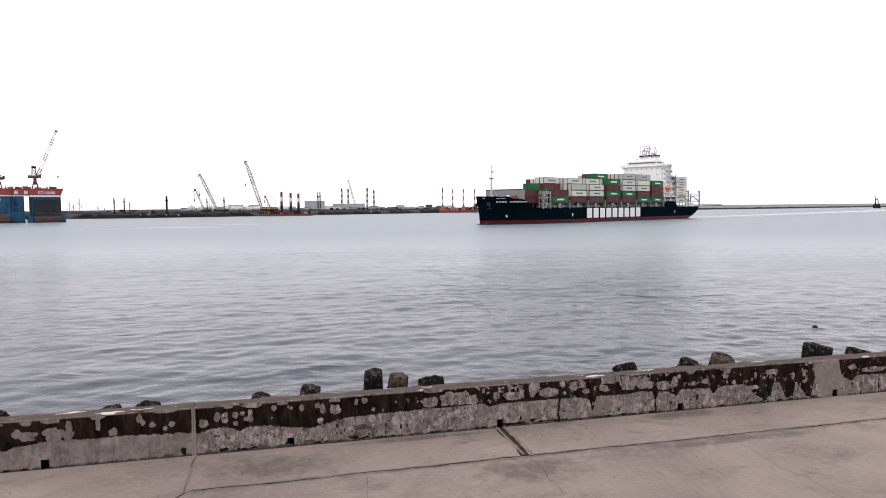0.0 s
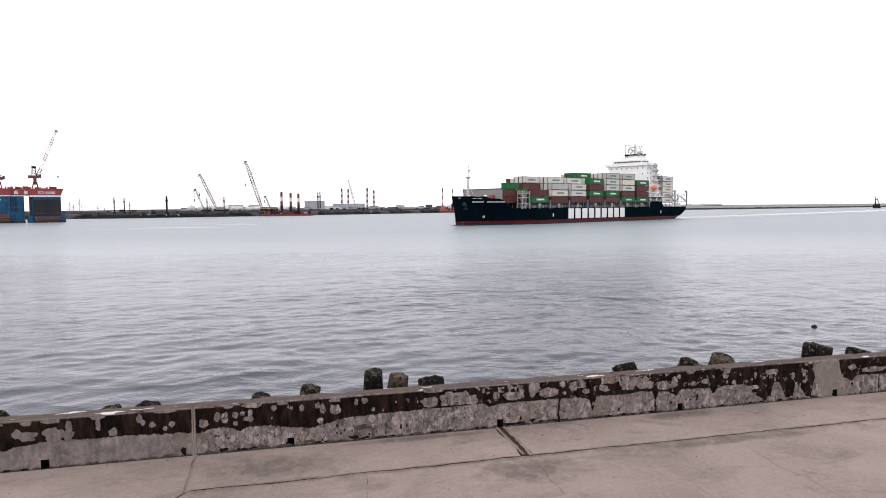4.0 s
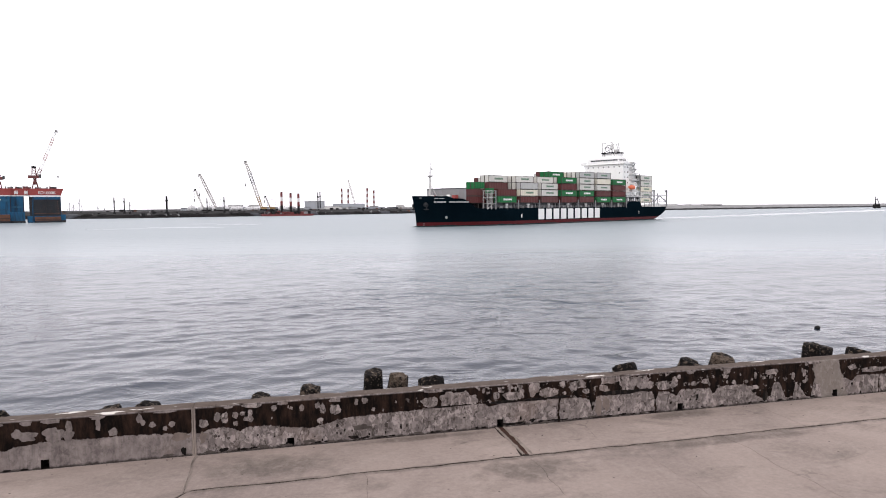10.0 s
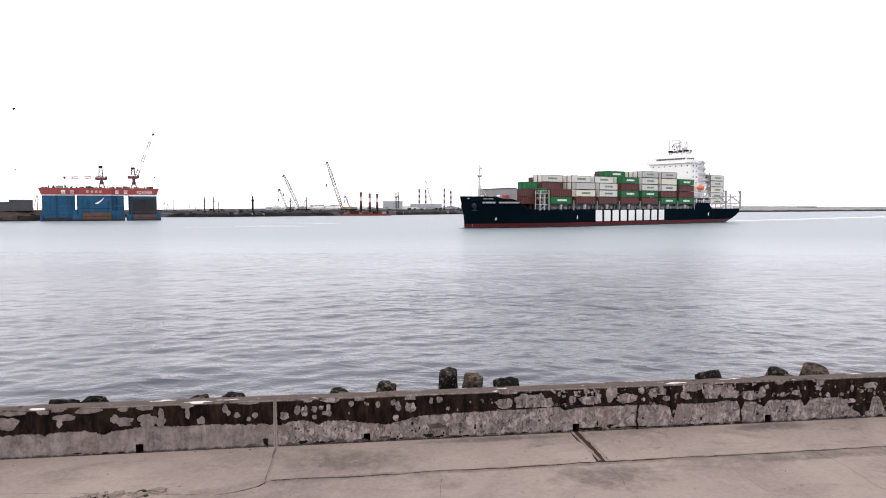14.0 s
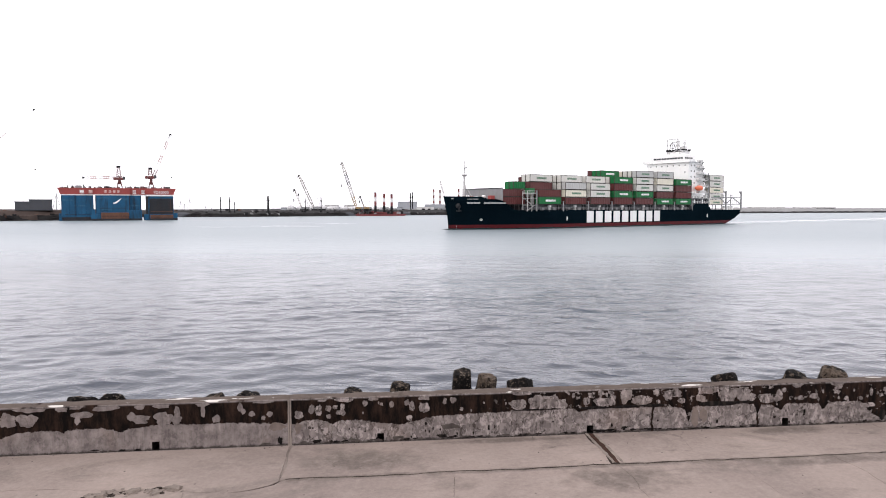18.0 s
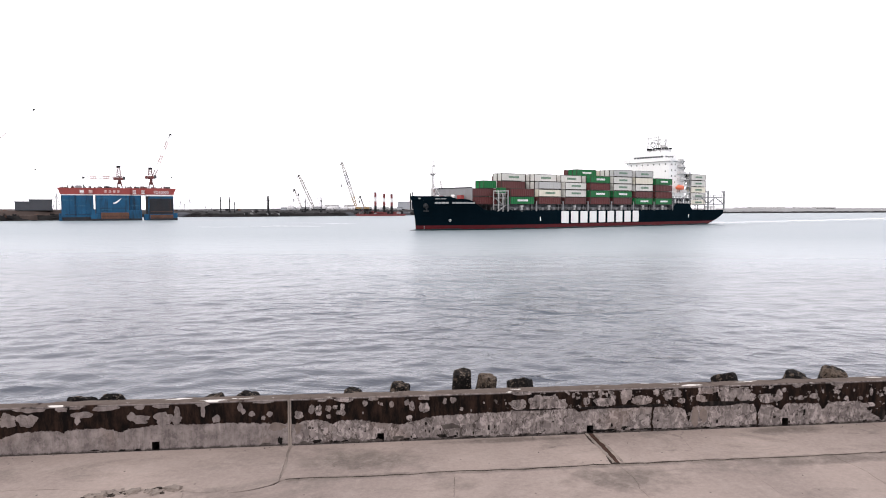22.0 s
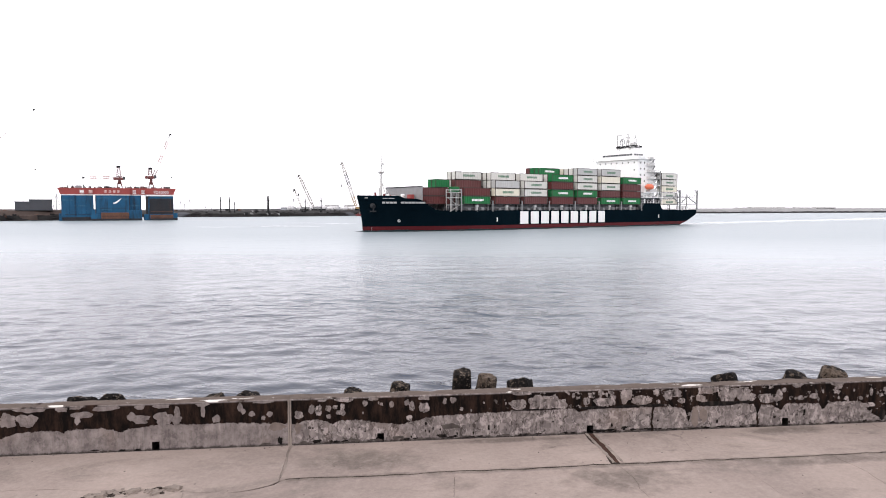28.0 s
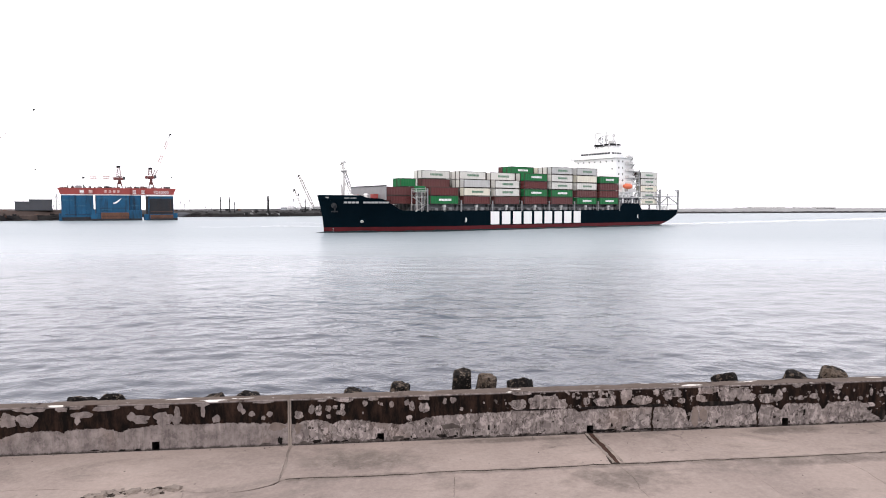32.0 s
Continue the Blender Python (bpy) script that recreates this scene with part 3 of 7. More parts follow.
def joint_line(x):
    """Where the long joint between the two rows of slabs runs, and how far it gapes."""
    table = [(-8.4, -1.66, 0.003), (-6.7, -1.93, 0.006), (-6.0, -2.09, 0.02), (-5.4, -2.12, 0.03), (-5.1, -2.02, 0.03), (-4.86, -1.86, 0.04), (-4.74, -1.67, 0.055), (9.0, -1.66, 0.045)]
    if x <= table[0][0] or x >= table[-1][0]:
        return (table[0] if x < 0 else table[-1])[1:]
    for (a, y0, g0), (b, y1, g1) in zip(table, table[1:]):
        if a <= x <= b:
            f = (x - a) / (b - a)
            return y0 + (y1 - y0) * f, g0 + (g1 - g0) * f


def build_quay():
    bm = bmesh.new()
    box(bm, -140, 140, -90, 0.5, -6.0, -0.16)
    tagged(part("quay", bm, M_RUBBLE, at=WALL), "concrete body of the harbour quay", "quay", kind="structure")
    bm = bmesh.new()
    rows = []
    rnd = random.Random(4)
    for i in range(-60, 61):
        x = i * 1.0
        rows.append([(x, 0.42, -0.1), (x, 1.4, -0.5 + rnd.uniform(-.15, .15)), (x + rnd.uniform(-.2, .2), 3.5, -1.6 + rnd.uniform(-.3, .3)),
                     (x, 6.5, -3.0 + rnd.uniform(-.2, .2)), (x, 11.0, -5.4)])
    loop_mesh(bm, rows, closed=False)
    tagged(part("rubble_slope", bm, M_RUBBLE, at=WALL), "stone slope under the tetrapods below the sea wall", "rubble", kind="structure")
    base = thing("pavement", WALL, "grey-brown concrete slab pavement with cracks and damp stains", "pavement", kind="structure")
    # slabs: a narrow strip along the wall and a wide field behind it
    rows = [(-1.625, -0.03, [-60, -31, -22.8, -13.8, -4.80, 1.11, 1.29, 7.3, 13.4, 19.6, 31, 60]),
            (-6.2, -1.69, [-60, -33, -22, -12.1, -6.3, -1.86, 1.2, 3.3, 5.27, 9.6, 14.2, 20, 33, 60]),
            (-14.0, -6.21, [-60, -30, -12, -3.4, 5.3, 14, 30, 60]), (-60, -14.01, [-60, -20, 5, 30, 60])]
    rnd = random.Random(9)
    for y0, y1, cuts in rows:
        for a, b in zip(cuts, cuts[1:]):
            if abs(a - 1.11) < 0.01:
                continue
            dz = rnd.uniform(-0.002, 0.005)
            bm = bmesh.new()
            # edges wander a little, as cracked joints do
            n = max(2, min(90, int((b - a) / 0.12)))
            m = max(2, min(22, int((y1 - y0) / 0.2)))
            grid = []
            for i in range(n + 1):
                row = []
                for j in range(m + 1):
                    x = a + 0.0025 + (b - a - 0.005) * i / n
                    line, gape = joint_line(x)
                    lo = line + gape / 2 if y0 == -1.625 else y0
                    hi = line - gape / 2 if y1 == -1.69 else y1
                    y = lo + (hi - lo) * j / m
                    wx = 0.05 * noise.noise((x * 1.3 + 5, y * 1.1, 0)) if i in (0, n) and -12 < x < 16 else 0
                    if i == 0:
                        wx = 0.14 * noise.noise((a * 1.3 + 5, y * 1.1, 0)) + 0.05 * noise.noise((a, y * 4.3, 2)) if y0 > -10 else 0
                    if i == n:
                        wx = 0.14 * noise.noise((b * 1.3 + 5, y * 1.1, 0)) + 0.05 * noise.noise((b, y * 4.3, 2)) if y0 > -10 else 0
                    wy = (0.04 * noise.noise((x * 0.9, 3.1, 0.5)) + 0.03 * noise.noise((x * 3.1, 1.1, 0.5)) + 0.022 * noise.noise((x * 5.3, 2.1, 0.5 + j))) if (j in (0, m) and y0 > -10 and not (j == m and y1 > -0.1)) else 0
                    row.append(bm.verts.new((x + wx, y + wy, dz)))
                grid.append(row)
            for i in range(n):
                for j in range(m):
                    bm.faces.new((grid[i][j], grid[i + 1][j], grid[i + 1][j + 1], grid[i][j + 1]))
            edge = [e for e in bm.edges if e.is_boundary]
            down = bmesh.ops.extrude_edge_only(bm, edges=edge)
            for v in [g for g in down["geom"] if isinstance(g, bmesh.types.BMVert)]:
                v.co.z -= 0.14
            part("slab", bm, M_PAVE, base)
    bm = bmesh.new()
    box(bm, -60, 60, -14.2, -0.02, -0.14, -0.007)
    part("joint_dirt", bm, M_SILT, base, "dark dirt in the open joint")
    bm = bmesh.new()
    rows = []
    for i in range(22):
        y = -1.6 + 1.58 * i / 21
        w = max(0.008, 0.026 + 0.05 * noise.noise((y * 4, 4, 0)))
        c = -4.80 + 0.14 * noise.noise((-4.80 * 1.3 + 5, y * 1.1, 0))
        rows.append([(c - w, y, 0.004), (c - w * 0.5, y, 0.014), (c - 0.012, y, 0.012), (c, y, -0.01), (c + 0.012, y, 0.012), (c + w * 0.5, y, 0.014), (c + w, y, 0.004)])
    loop_mesh(bm, rows, closed=False)
    part("joint_mortar", bm, M_JOINT, base, "cracked mortar over a slab joint")
    # drain channel that leads to one outlet, rusty and full of dirt
    bm = bmesh.new()
    box(bm, 1.12, 1.28, -1.56, -0.012, -0.009, -0.004)
    part("channel_bed", bm, M_CHANNEL, base, "rust-stained bed of a drain channel")
    bm = bmesh.new()
    for c in (1.12, 1.28):
        rows = []
        for i in range(26):
            y = -1.60 + 1.58 * i / 25
            w = 0.035 + 0.03 * noise.noise((y * 5, c * 9, 0)) + 0.015 * noise.noise((y * 17, c * 9, 2))
            rows.append([(c - w, y, 0.003), (c - w * 0.5, y, 0.012), (c + w * 0.5, y, 0.010), (c + w, y, -0.006)])
        loop_mesh(bm, rows, closed=False)
    part("channel_edge", bm, M_CHIP, base, "crumbled mortar edging")


build_quay()


def build_debris():
    """Broken plates of concrete lying along the joint, and grit on the slabs."""
    rnd = random.Random(21)
    pile = thing("broken_concrete", WALL @ pose(-7.05, -1.93, 0.0, 0, 0, 4.5), "scattered flat plates of broken concrete on the pavement", "rubble")
    for i in range(95):
        bm = bmesh.new()
        size = rnd.uniform(0.025, 0.075) * (1.5 if rnd.random() < 0.15 else 1)
        thick = size * rnd.uniform(0.22, 0.45)
        angles = sorted(rnd.uniform(0, 6.283) for _ in range(6))
        outline = [(size * rnd.uniform(0.7, 1.25) * math.cos(a), 0.7 * size * rnd.uniform(0.7, 1.25) * math.sin(a)) for a in angles]
        loop_mesh(bm, [[(x, y, 0) for x, y in outline], [(x * 0.94, y * 0.94, thick * rnd.uniform(0.8, 1.2)) for x, y in outline]], caps=True)
        x, y = rnd.uniform(-0.8, 0.75), rnd.gauss(0, 0.055)
        part("plate", bm, rnd.choice((M_CHIP, M_CHIP, M_CHIP, M_SILT)), pile, at=pose(x, y, 0.002, rnd.uniform(-7, 7), rnd.uniform(-7, 7), rnd.uniform(-30, 30)))
    bm = bmesh.new()
    for i in range(70):
        x, y = rnd.uniform(-12, 14), -0.06 - abs(rnd.gauss(0, 0.08)) if rnd.random() < 0.55 else rnd.uniform(-6, -0.1)
        r = rnd.uniform(0.005, 0.014)
        v = [bm.verts.new((x + r * math.cos(a) * rnd.uniform(0.7, 1.3), y + r * math.sin(a) * rnd.uniform(0.7, 1.3), 0.006)) for a in (0, 1.3, 2.5, 3.8, 5.1)]
        t = bm.verts.new((x, y, 0.006 + r))
        for k in range(5):
            bm.faces.new((v[k], v[(k + 1) % 5], t))
    tagged(part("grit", bm, M_SHADOW_DIRT, at=WALL), "dark grit and leaves strewn over the pavement", "grit", kind="stuff")


build_debris()


def build_wall():
    """The sea wall in segments, with square drain outlets through its foot and rounded, chipped edges."""
    base = thing("sea_wall", WALL, "low concrete sea wall with black peeling crust over pale plaster", "wall", kind="structure")
    cuts = [-40.0, -22.9, -13.85, -4.815, 7.35, 16.4, 25.4, 42.0]
    step = 0.06
    for a, b in zip(cuts, cuts[1:]):
        bm = bmesh.new()
        near = a > -23 and b < 26
        n = int((b - a) / (step if near else 0.3))
        prof = [(0.0, 0.0), (0.0, 0.085), (0.0, 0.165), (0, 0.25), (0, 0.36), (0, 0.48), (0, 0.60), (0, 0.72), (0.0, 0.83), (0.006, 0.885),
                (0.03, WALL_H), (0.10, WALL_H + 0.004), (0.19, WALL_H + 0.006), (0.27, WALL_H + 0.003), (0.335, WALL_H - 0.006),
                (WALL_T, 0.86), (WALL_T, 0.4), (WALL_T, -0.3), (0.18, -0.3), (0.0, -0.3)]
        holes = [h for h in HOLES if a < h < b]
        xs = [a + 0.003 + (b - a - 0.006) * i / n for i in range(n + 1)]
        for h in holes:
            for s in (-0.068, 0.068):
                k = min(range(len(xs)), key=lambda i: abs(xs[i] - h - s))
                xs[k] = h + s
        grid = []
        for x in xs:
            row = []
            for y, z in prof:
                w = 0.008 * noise.noise((x * 2.2, z * 3, y)) + 0.006 * noise.noise((x * 9, z * 9, y * 4))
                if z > 0.80:
                    w += 0.014 * noise.noise((x * 3.1, 2.0, y * 2)) - 0.012 * max(0, noise.noise((x * 1.7, 7.0, 0)))
                low = z < -0.2
                row.append(bm.verts.new((x, y + (0 if low else w), z + (0 if low or z < 0.2 else w * 0.8))))
            grid.append(row)
        for i in range(len(xs) - 1):
            mid = (xs[i] + xs[i + 1]) / 2
            open_ = any(abs(mid - h) < 0.068 for h in holes)
            for j in range(len(prof)):
                k = (j + 1) % len(prof)
                if open_ and j in (0, 1):
                    continue
                bm.faces.new((grid[i][j], grid[i + 1][j], grid[i + 1][k], grid[i][k]))
        bm.faces.new(grid[0][::-1])
        bm.faces.new(grid[-1])
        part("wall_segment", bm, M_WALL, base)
        for h in holes:
            bm = bmesh.new()
            d = 0.3
            x0, x1, z1 = h - 0.068, h + 0.068, 0.165
            v = [[bm.verts.new((x, y, z)) for x, z in ((x0, -0.01), (x1, -0.01), (x1, z1), (x0, z1))] for y in (0.004, d)]
            for i in range(4):
                j = (i + 1) % 4
                bm.faces.new((v[0][i], v[0][j], v[1][j], v[1][i]))
            bm.faces.new(v[1])
            # inner faces coloured near black for the shade inside the outlet
            part("drain_outlet", bm, M_SHADOW_DIRT, base, "square drain outlet at the wall's foot")
    # pale filler in the open joint
    bm = bmesh.new()
    for x in cuts[1:-1]:
        box(bm, x - 0.002, x + 0.002, 0.02, WALL_T - 0.02, -0.05, WALL_H - 0.03)
    part("joint_filler", bm, M_STAIN, base)
    bm = bmesh.new()
    rows = []
    for i in range(18):
        z = -0.02 + (WALL_H + 0.015) * i / 17
        w = 0.036 + 0.014 * noise.noise((z * 6, 1, 0))
        rows.append([(-4.815 - w, 0.0, z), (-4.815 - w * 0.8, -0.022, z), (-4.815 - 0.008, -0.024, z), (-4.815, -0.008, z), (-4.815 + 0.008, -0.024, z), (-4.815 + w * 0.8, -0.022, z), (-4.815 + w, 0.0, z)])
    loop_mesh(bm, rows, closed=False)
    part("joint_cover", bm, M_JOINT, base, "pale mortar strip over the wall joint")


build_wall()


def face_bulge(x, z):
    return 0.008 * noise.noise((x * 2.2, z * 3, 0)) + 0.006 * noise.noise((x * 9, z * 9, 0))


def wall_patch(parent, name, mat, u, z, ru, rz, seed, thick=0.008, ragged=1.0):
    """A thin piece on the wall's face with a broken, rounded outline."""
    bm = bmesh.new()
    n = 40
    rings = []
    for f, y in ((1.0, 0.012), (0.97, -thick), (0.6, -thick - 0.002), (0.2, -thick - 0.003)):
        ring = []
        for i in range(n):
            a = 6.28319 * i / n
            c, d = math.cos(a), math.sin(a)
            square = 1 / (abs(c) ** 2.4 + abs(d) ** 2.4) ** (1 / 2.4)
            k = square * (1 + ragged * (0.38 * noise.noise((c * 1.2 + seed * 3.7, d * 1.2, seed)) + 0.20 * noise.noise((c * 2.6, d * 2.6 + seed * 5.1, seed)) + 0.10 * noise.noise((c * 7, d * 7 + seed * 2.3, seed))))
            p, q = u + ru * f * k * c, max(0.01, min(0.875, z + rz * f * k * d))
            ring.append((p, y + face_bulge(p, q), q))
        rings.append(ring)
    rows = loop_mesh(bm, rings)
    bm.faces.new(rows[-1])
    part(name, bm, mat, parent)


# bare plaster in the crust, stretch by stretch: along the wall, height, half width, half height
BARE_SPOTS = [
    [(-9.95, 0.668, 0.15, 0.13), (-9.62, 0.656, 0.18, 0.12), (-8.65, 0.729, 0.2, 0.055), (-8.72, 0.641, 0.05, 0.09), (-7.74, 0.66, 0.09, 0.08), (-7.58, 0.61, 0.17, 0.085), (-7.16, 0.603, 0.172, 0.125),
     (-6.92, 0.703, 0.055, 0.125), (-6.94, 0.576, 0.09, 0.09), (-6.19, 0.567, 0.087, 0.073), (-6.44, 0.723, 0.042, 0.12), (-10.9, 0.62, 0.3, 0.10), (-12.2, 0.66, 0.25, 0.11)],
    [(-5.74, 0.772, 0.05, 0.085), (-5.69, 0.69, 0.04, 0.055), (-5.53, 0.643, 0.057, 0.05), (-5.31, 0.554, 0.039, 0.044), (-5.19, 0.624, 0.052, 0.055), (-4.64, 0.586, 0.078, 0.08), (-4.39, 0.70, 0.06, 0.09),
     (-4.26, 0.665, 0.06, 0.11), (-4.07, 0.696, 0.055, 0.06), (-3.94, 0.721, 0.045, 0.042), (-3.8, 0.715, 0.045, 0.075), (-3.87, 0.614, 0.05, 0.045), (-3.79, 0.6, 0.045, 0.05), (-4.07, 0.539, 0.045, 0.04),
     (-3.36, 0.777, 0.055, 0.055), (-2.84, 0.735, 0.045, 0.065)],
    [(-2.54, 0.764, 0.052, 0.055), (-2.44, 0.69, 0.055, 0.095), (-2.19, 0.65, 0.105, 0.095), (-2.49, 0.452, 0.06, 0.06), (-3.04, 0.75, 0.028, 0.03), (-1.62, 0.783, 0.06, 0.06), (-1.79, 0.769, 0.036, 0.07),
     (-1.45, 0.598, 0.032, 0.034), (-0.29, 0.642, 0.17, 0.11), (0.08, 0.668, 0.17, 0.165), (0.35, 0.66, 0.25, 0.145), (0.59, 0.632, 0.137, 0.11), (0.84, 0.798, 0.036, 0.05), (1.12, 0.672, 0.075, 0.075),
     (1.22, 0.786, 0.075, 0.06), (1.44, 0.642, 0.155, 0.095), (1.66, 0.674, 0.07, 0.13), (1.95, 0.762, 0.12, 0.155), (2.28, 0.642, 0.2, 0.105)],
    [(2.6, 0.805, 0.07, 0.075), (2.85, 0.745, 0.10, 0.10), (3.01, 0.78, 0.13, 0.09), (3.14, 0.616, 0.08, 0.055), (2.38, 0.621, 0.07, 0.055), (2.64, 0.612, 0.04, 0.04), (3.69, 0.81, 0.22, 0.075), (3.53, 0.663, 0.075, 0.075),
     (3.61, 0.6, 0.05, 0.1), (4.15, 0.703, 0.24, 0.155), (4.49, 0.712, 0.168, 0.155), (4.66, 0.646, 0.08, 0.1), (5.06, 0.605, 0.25, 0.10), (5.29, 0.666, 0.07, 0.12), (5.4, 0.765, 0.05, 0.045), (5.77, 0.59, 0.07, 0.055),
     (6.07, 0.621, 0.09, 0.06), (6.81, 0.547, 0.044, 0.045), (7.15, 0.536, 0.044, 0.041)],
    [(6.63, 0.796, 0.09, 0.045), (7.84, 0.713, 0.17, 0.07), (7.62, 0.596, 0.05, 0.04), (7.82, 0.595, 0.05, 0.044), (8.42, 0.584, 0.05, 0.085), (8.73, 0.63, 0.05, 0.085), (8.74, 0.427, 0.06, 0.04), (7.39, 0.66, 0.04, 0.08),
     (7.33, 0.385, 0.15, 0.05), (10.75, 0.584, 0.36, 0.065), (10.1, 0.673, 0.11, 0.065), (11.6, 0.66, 0.3, 0.12)]]
# black crust left on the plaster below
CRUST_SPOTS = [(-1.68, 0.262, 0.17, 0.06), (1.92, 0.085, 0.06, 0.04), (4.72, 0.045, 0.1, 0.012), (5.2, 0.2, 0.026, 0.028), (7.66, 0.154, 0.07, 0.11), (1.5, 0.05, 0.24, 0.028), (-5.0, 0.09, 0.045, 0.07),
               (-4.3, 0.055, 0.09, 0.03), (-3.6, 0.06, 0.10, 0.02), (-2.7, 0.07, 0.12, 0.03), (-1.85, 0.07, 0.09, 0.035), (-4.44, 0.33, 0.035, 0.03), (-4.2, 0.27, 0.03, 0.028), (-1.2, 0.26, 0.035, 0.05), (-0.9, 0.2, 0.02, 0.05)]


def build_patches():
    """Where the crust has come off the plaster, and where pieces of it still hang on."""
    wall = bpy.data.objects["sea_wall"]
    k = 0
    for stretch in BARE_SPOTS:
        for spot in stretch:
            k += 1
            wall_patch(wall, "plaster_patch", M_BARE, *spot, k)
    for k, spot in enumerate(CRUST_SPOTS):
        wall_patch(wall, "crust_flake", M_STAIN if k in (0, 8, 9, 11, 12, 13) else M_CRUST, *spot, k + 160, 0.006, 1.5)
    for k, spot in enumerate([(-5.05, 0.37, 0.16, 0.07), (-4.66, 0.32, 0.06, 0.10), (3.44, 0.25, 0.08, 0.19), (3.62, 0.30, 0.08, 0.15)]):
        wall_patch(wall, "plaster_patch", M_WARM, *spot, k + 80, 0.006)
    # the ragged black lip where the crust ends
    rnd = random.Random(15)
    for x, z, w, h in ((0.1, 0.532, 0.5, 0.014), (1.3, 0.53, 0.3, 0.03), (1.95, 0.53, 0.32, 0.026), (2.5, 0.535, 0.3, 0.03), (3.75, 0.53, 0.2, 0.05), (4.05, 0.525, 0.28, 0.045), (4.5, 0.54, 0.25, 0.03)):
        wall_patch(wall, "crust_flake", M_CRUST, x, z, w, h, x * 3 + 100, 0.010)
    # pale runs under the cap, where droppings have washed down
    for u, w, h in ((-9.53, 0.28, 0.06), (-9.0, 0.09, 0.07), (-8.75, 0.11, 0.03), (-8.18, 0.25, 0.085), (-7.6, 0.1, 0.07), (-7.2, 0.15, 0.06), (-6.45, 0.13, 0.05), (-5.3, 0.2, 0.02),
                    (-4.2, 0.08, 0.04), (-3.75, 0.18, 0.05), (-3.2, 0.09, 0.05), (-2.2, 0.1, 0.07), (-0.2, 0.2, 0.03), (4.0, 0.2, 0.03), (5.7, 0.12, 0.06), (6.6, 0.14, 0.05), (9.0, 0.2, 0.05)):
        wall_patch(wall, "plaster_patch", M_BARE, u, 0.865, w, h, u * 2 + 300, 0.006)
    # dark ragged spots that colour in the shaded undercuts along the foot
    for k in range(60):
        u = rnd.uniform(-4.7, 5.0) if k % 3 else rnd.uniform(-9.5, 9)
        wall_patch(wall, "crust_flake", M_CRUST if rnd.random() < 0.6 else M_STAIN, u, rnd.uniform(0.015, 0.05), rnd.uniform(0.03, 0.10), rnd.uniform(0.010, 0.026), k + 420, 0.005, 1.6)
    # small chips all along
    for k in range(70):
        u = rnd.uniform(-4.5, 11)
        up = rnd.random() < (0.6 if u > -1 else 0.3)
        size = rnd.uniform(0.010, 0.026)
        z = rnd.uniform(0.55, 0.79) if up else rnd.uniform(0.03, 0.34)
        wall_patch(wall, "plaster_patch" if up else "crust_flake", M_BARE if up else M_CRUST, u, z, size, size * rnd.uniform(0.6, 2.2), k + 200, 0.005)


build_patches()


# ---- tetrapods behind the wall ----
def tetrapod_mesh(size, seed):
    """Four blunt, tapered legs from one core, pitted and chipped; size is the length of a leg from the centre."""
    rnd = random.Random(seed)
    bm = bmesh.new()
    for d in ((0, 0, 1), (0.943, 0, -0.333), (-0.471, 0.816, -0.333), (-0.471, -0.816, -0.333)):
        d = Vector(d)
        q = d.to_track_quat("Z", "Y")
        rings = []
        for f, r in ((0.0, 0.34), (0.3, 0.29), (0.5, 0.262), (0.65, 0.254), (0.78, 0.247), (0.9, 0.24), (0.97, 0.236), (1.0, 0.218), (1.005, 0.10)):
            ring = []
            for i in range(6):
                for off in (-0.38, -0.13, 0.13, 0.38):
                    a = 6.28319 * (i + 0.5 + off) / 6
                    flat_r = r * math.cos(0.5236) / math.cos(6.28319 * off / 6) if abs(off) < 0.2 else r * 0.955
                    p = q @ Vector((size * flat_r * math.cos(a), size * flat_r * math.sin(a), size * f))
                    w = noise.noise((p.x * 3.1 + seed * 9, p.y * 3.1, p.z * 3.1)) * 0.032 + noise.noise((p.x * 9 + seed * 5, p.y * 9, p.z * 9)) * 0.022
                    if f > 0.95 and rnd.random() < 0.10:
                        w -= 0.035
                    ring.append(p + p.normalized() * w * size)
            rings.append(ring)
        loop_mesh(bm, rings, caps=True)
    return mesh_of("tetrapod", bm, M_TETRA)


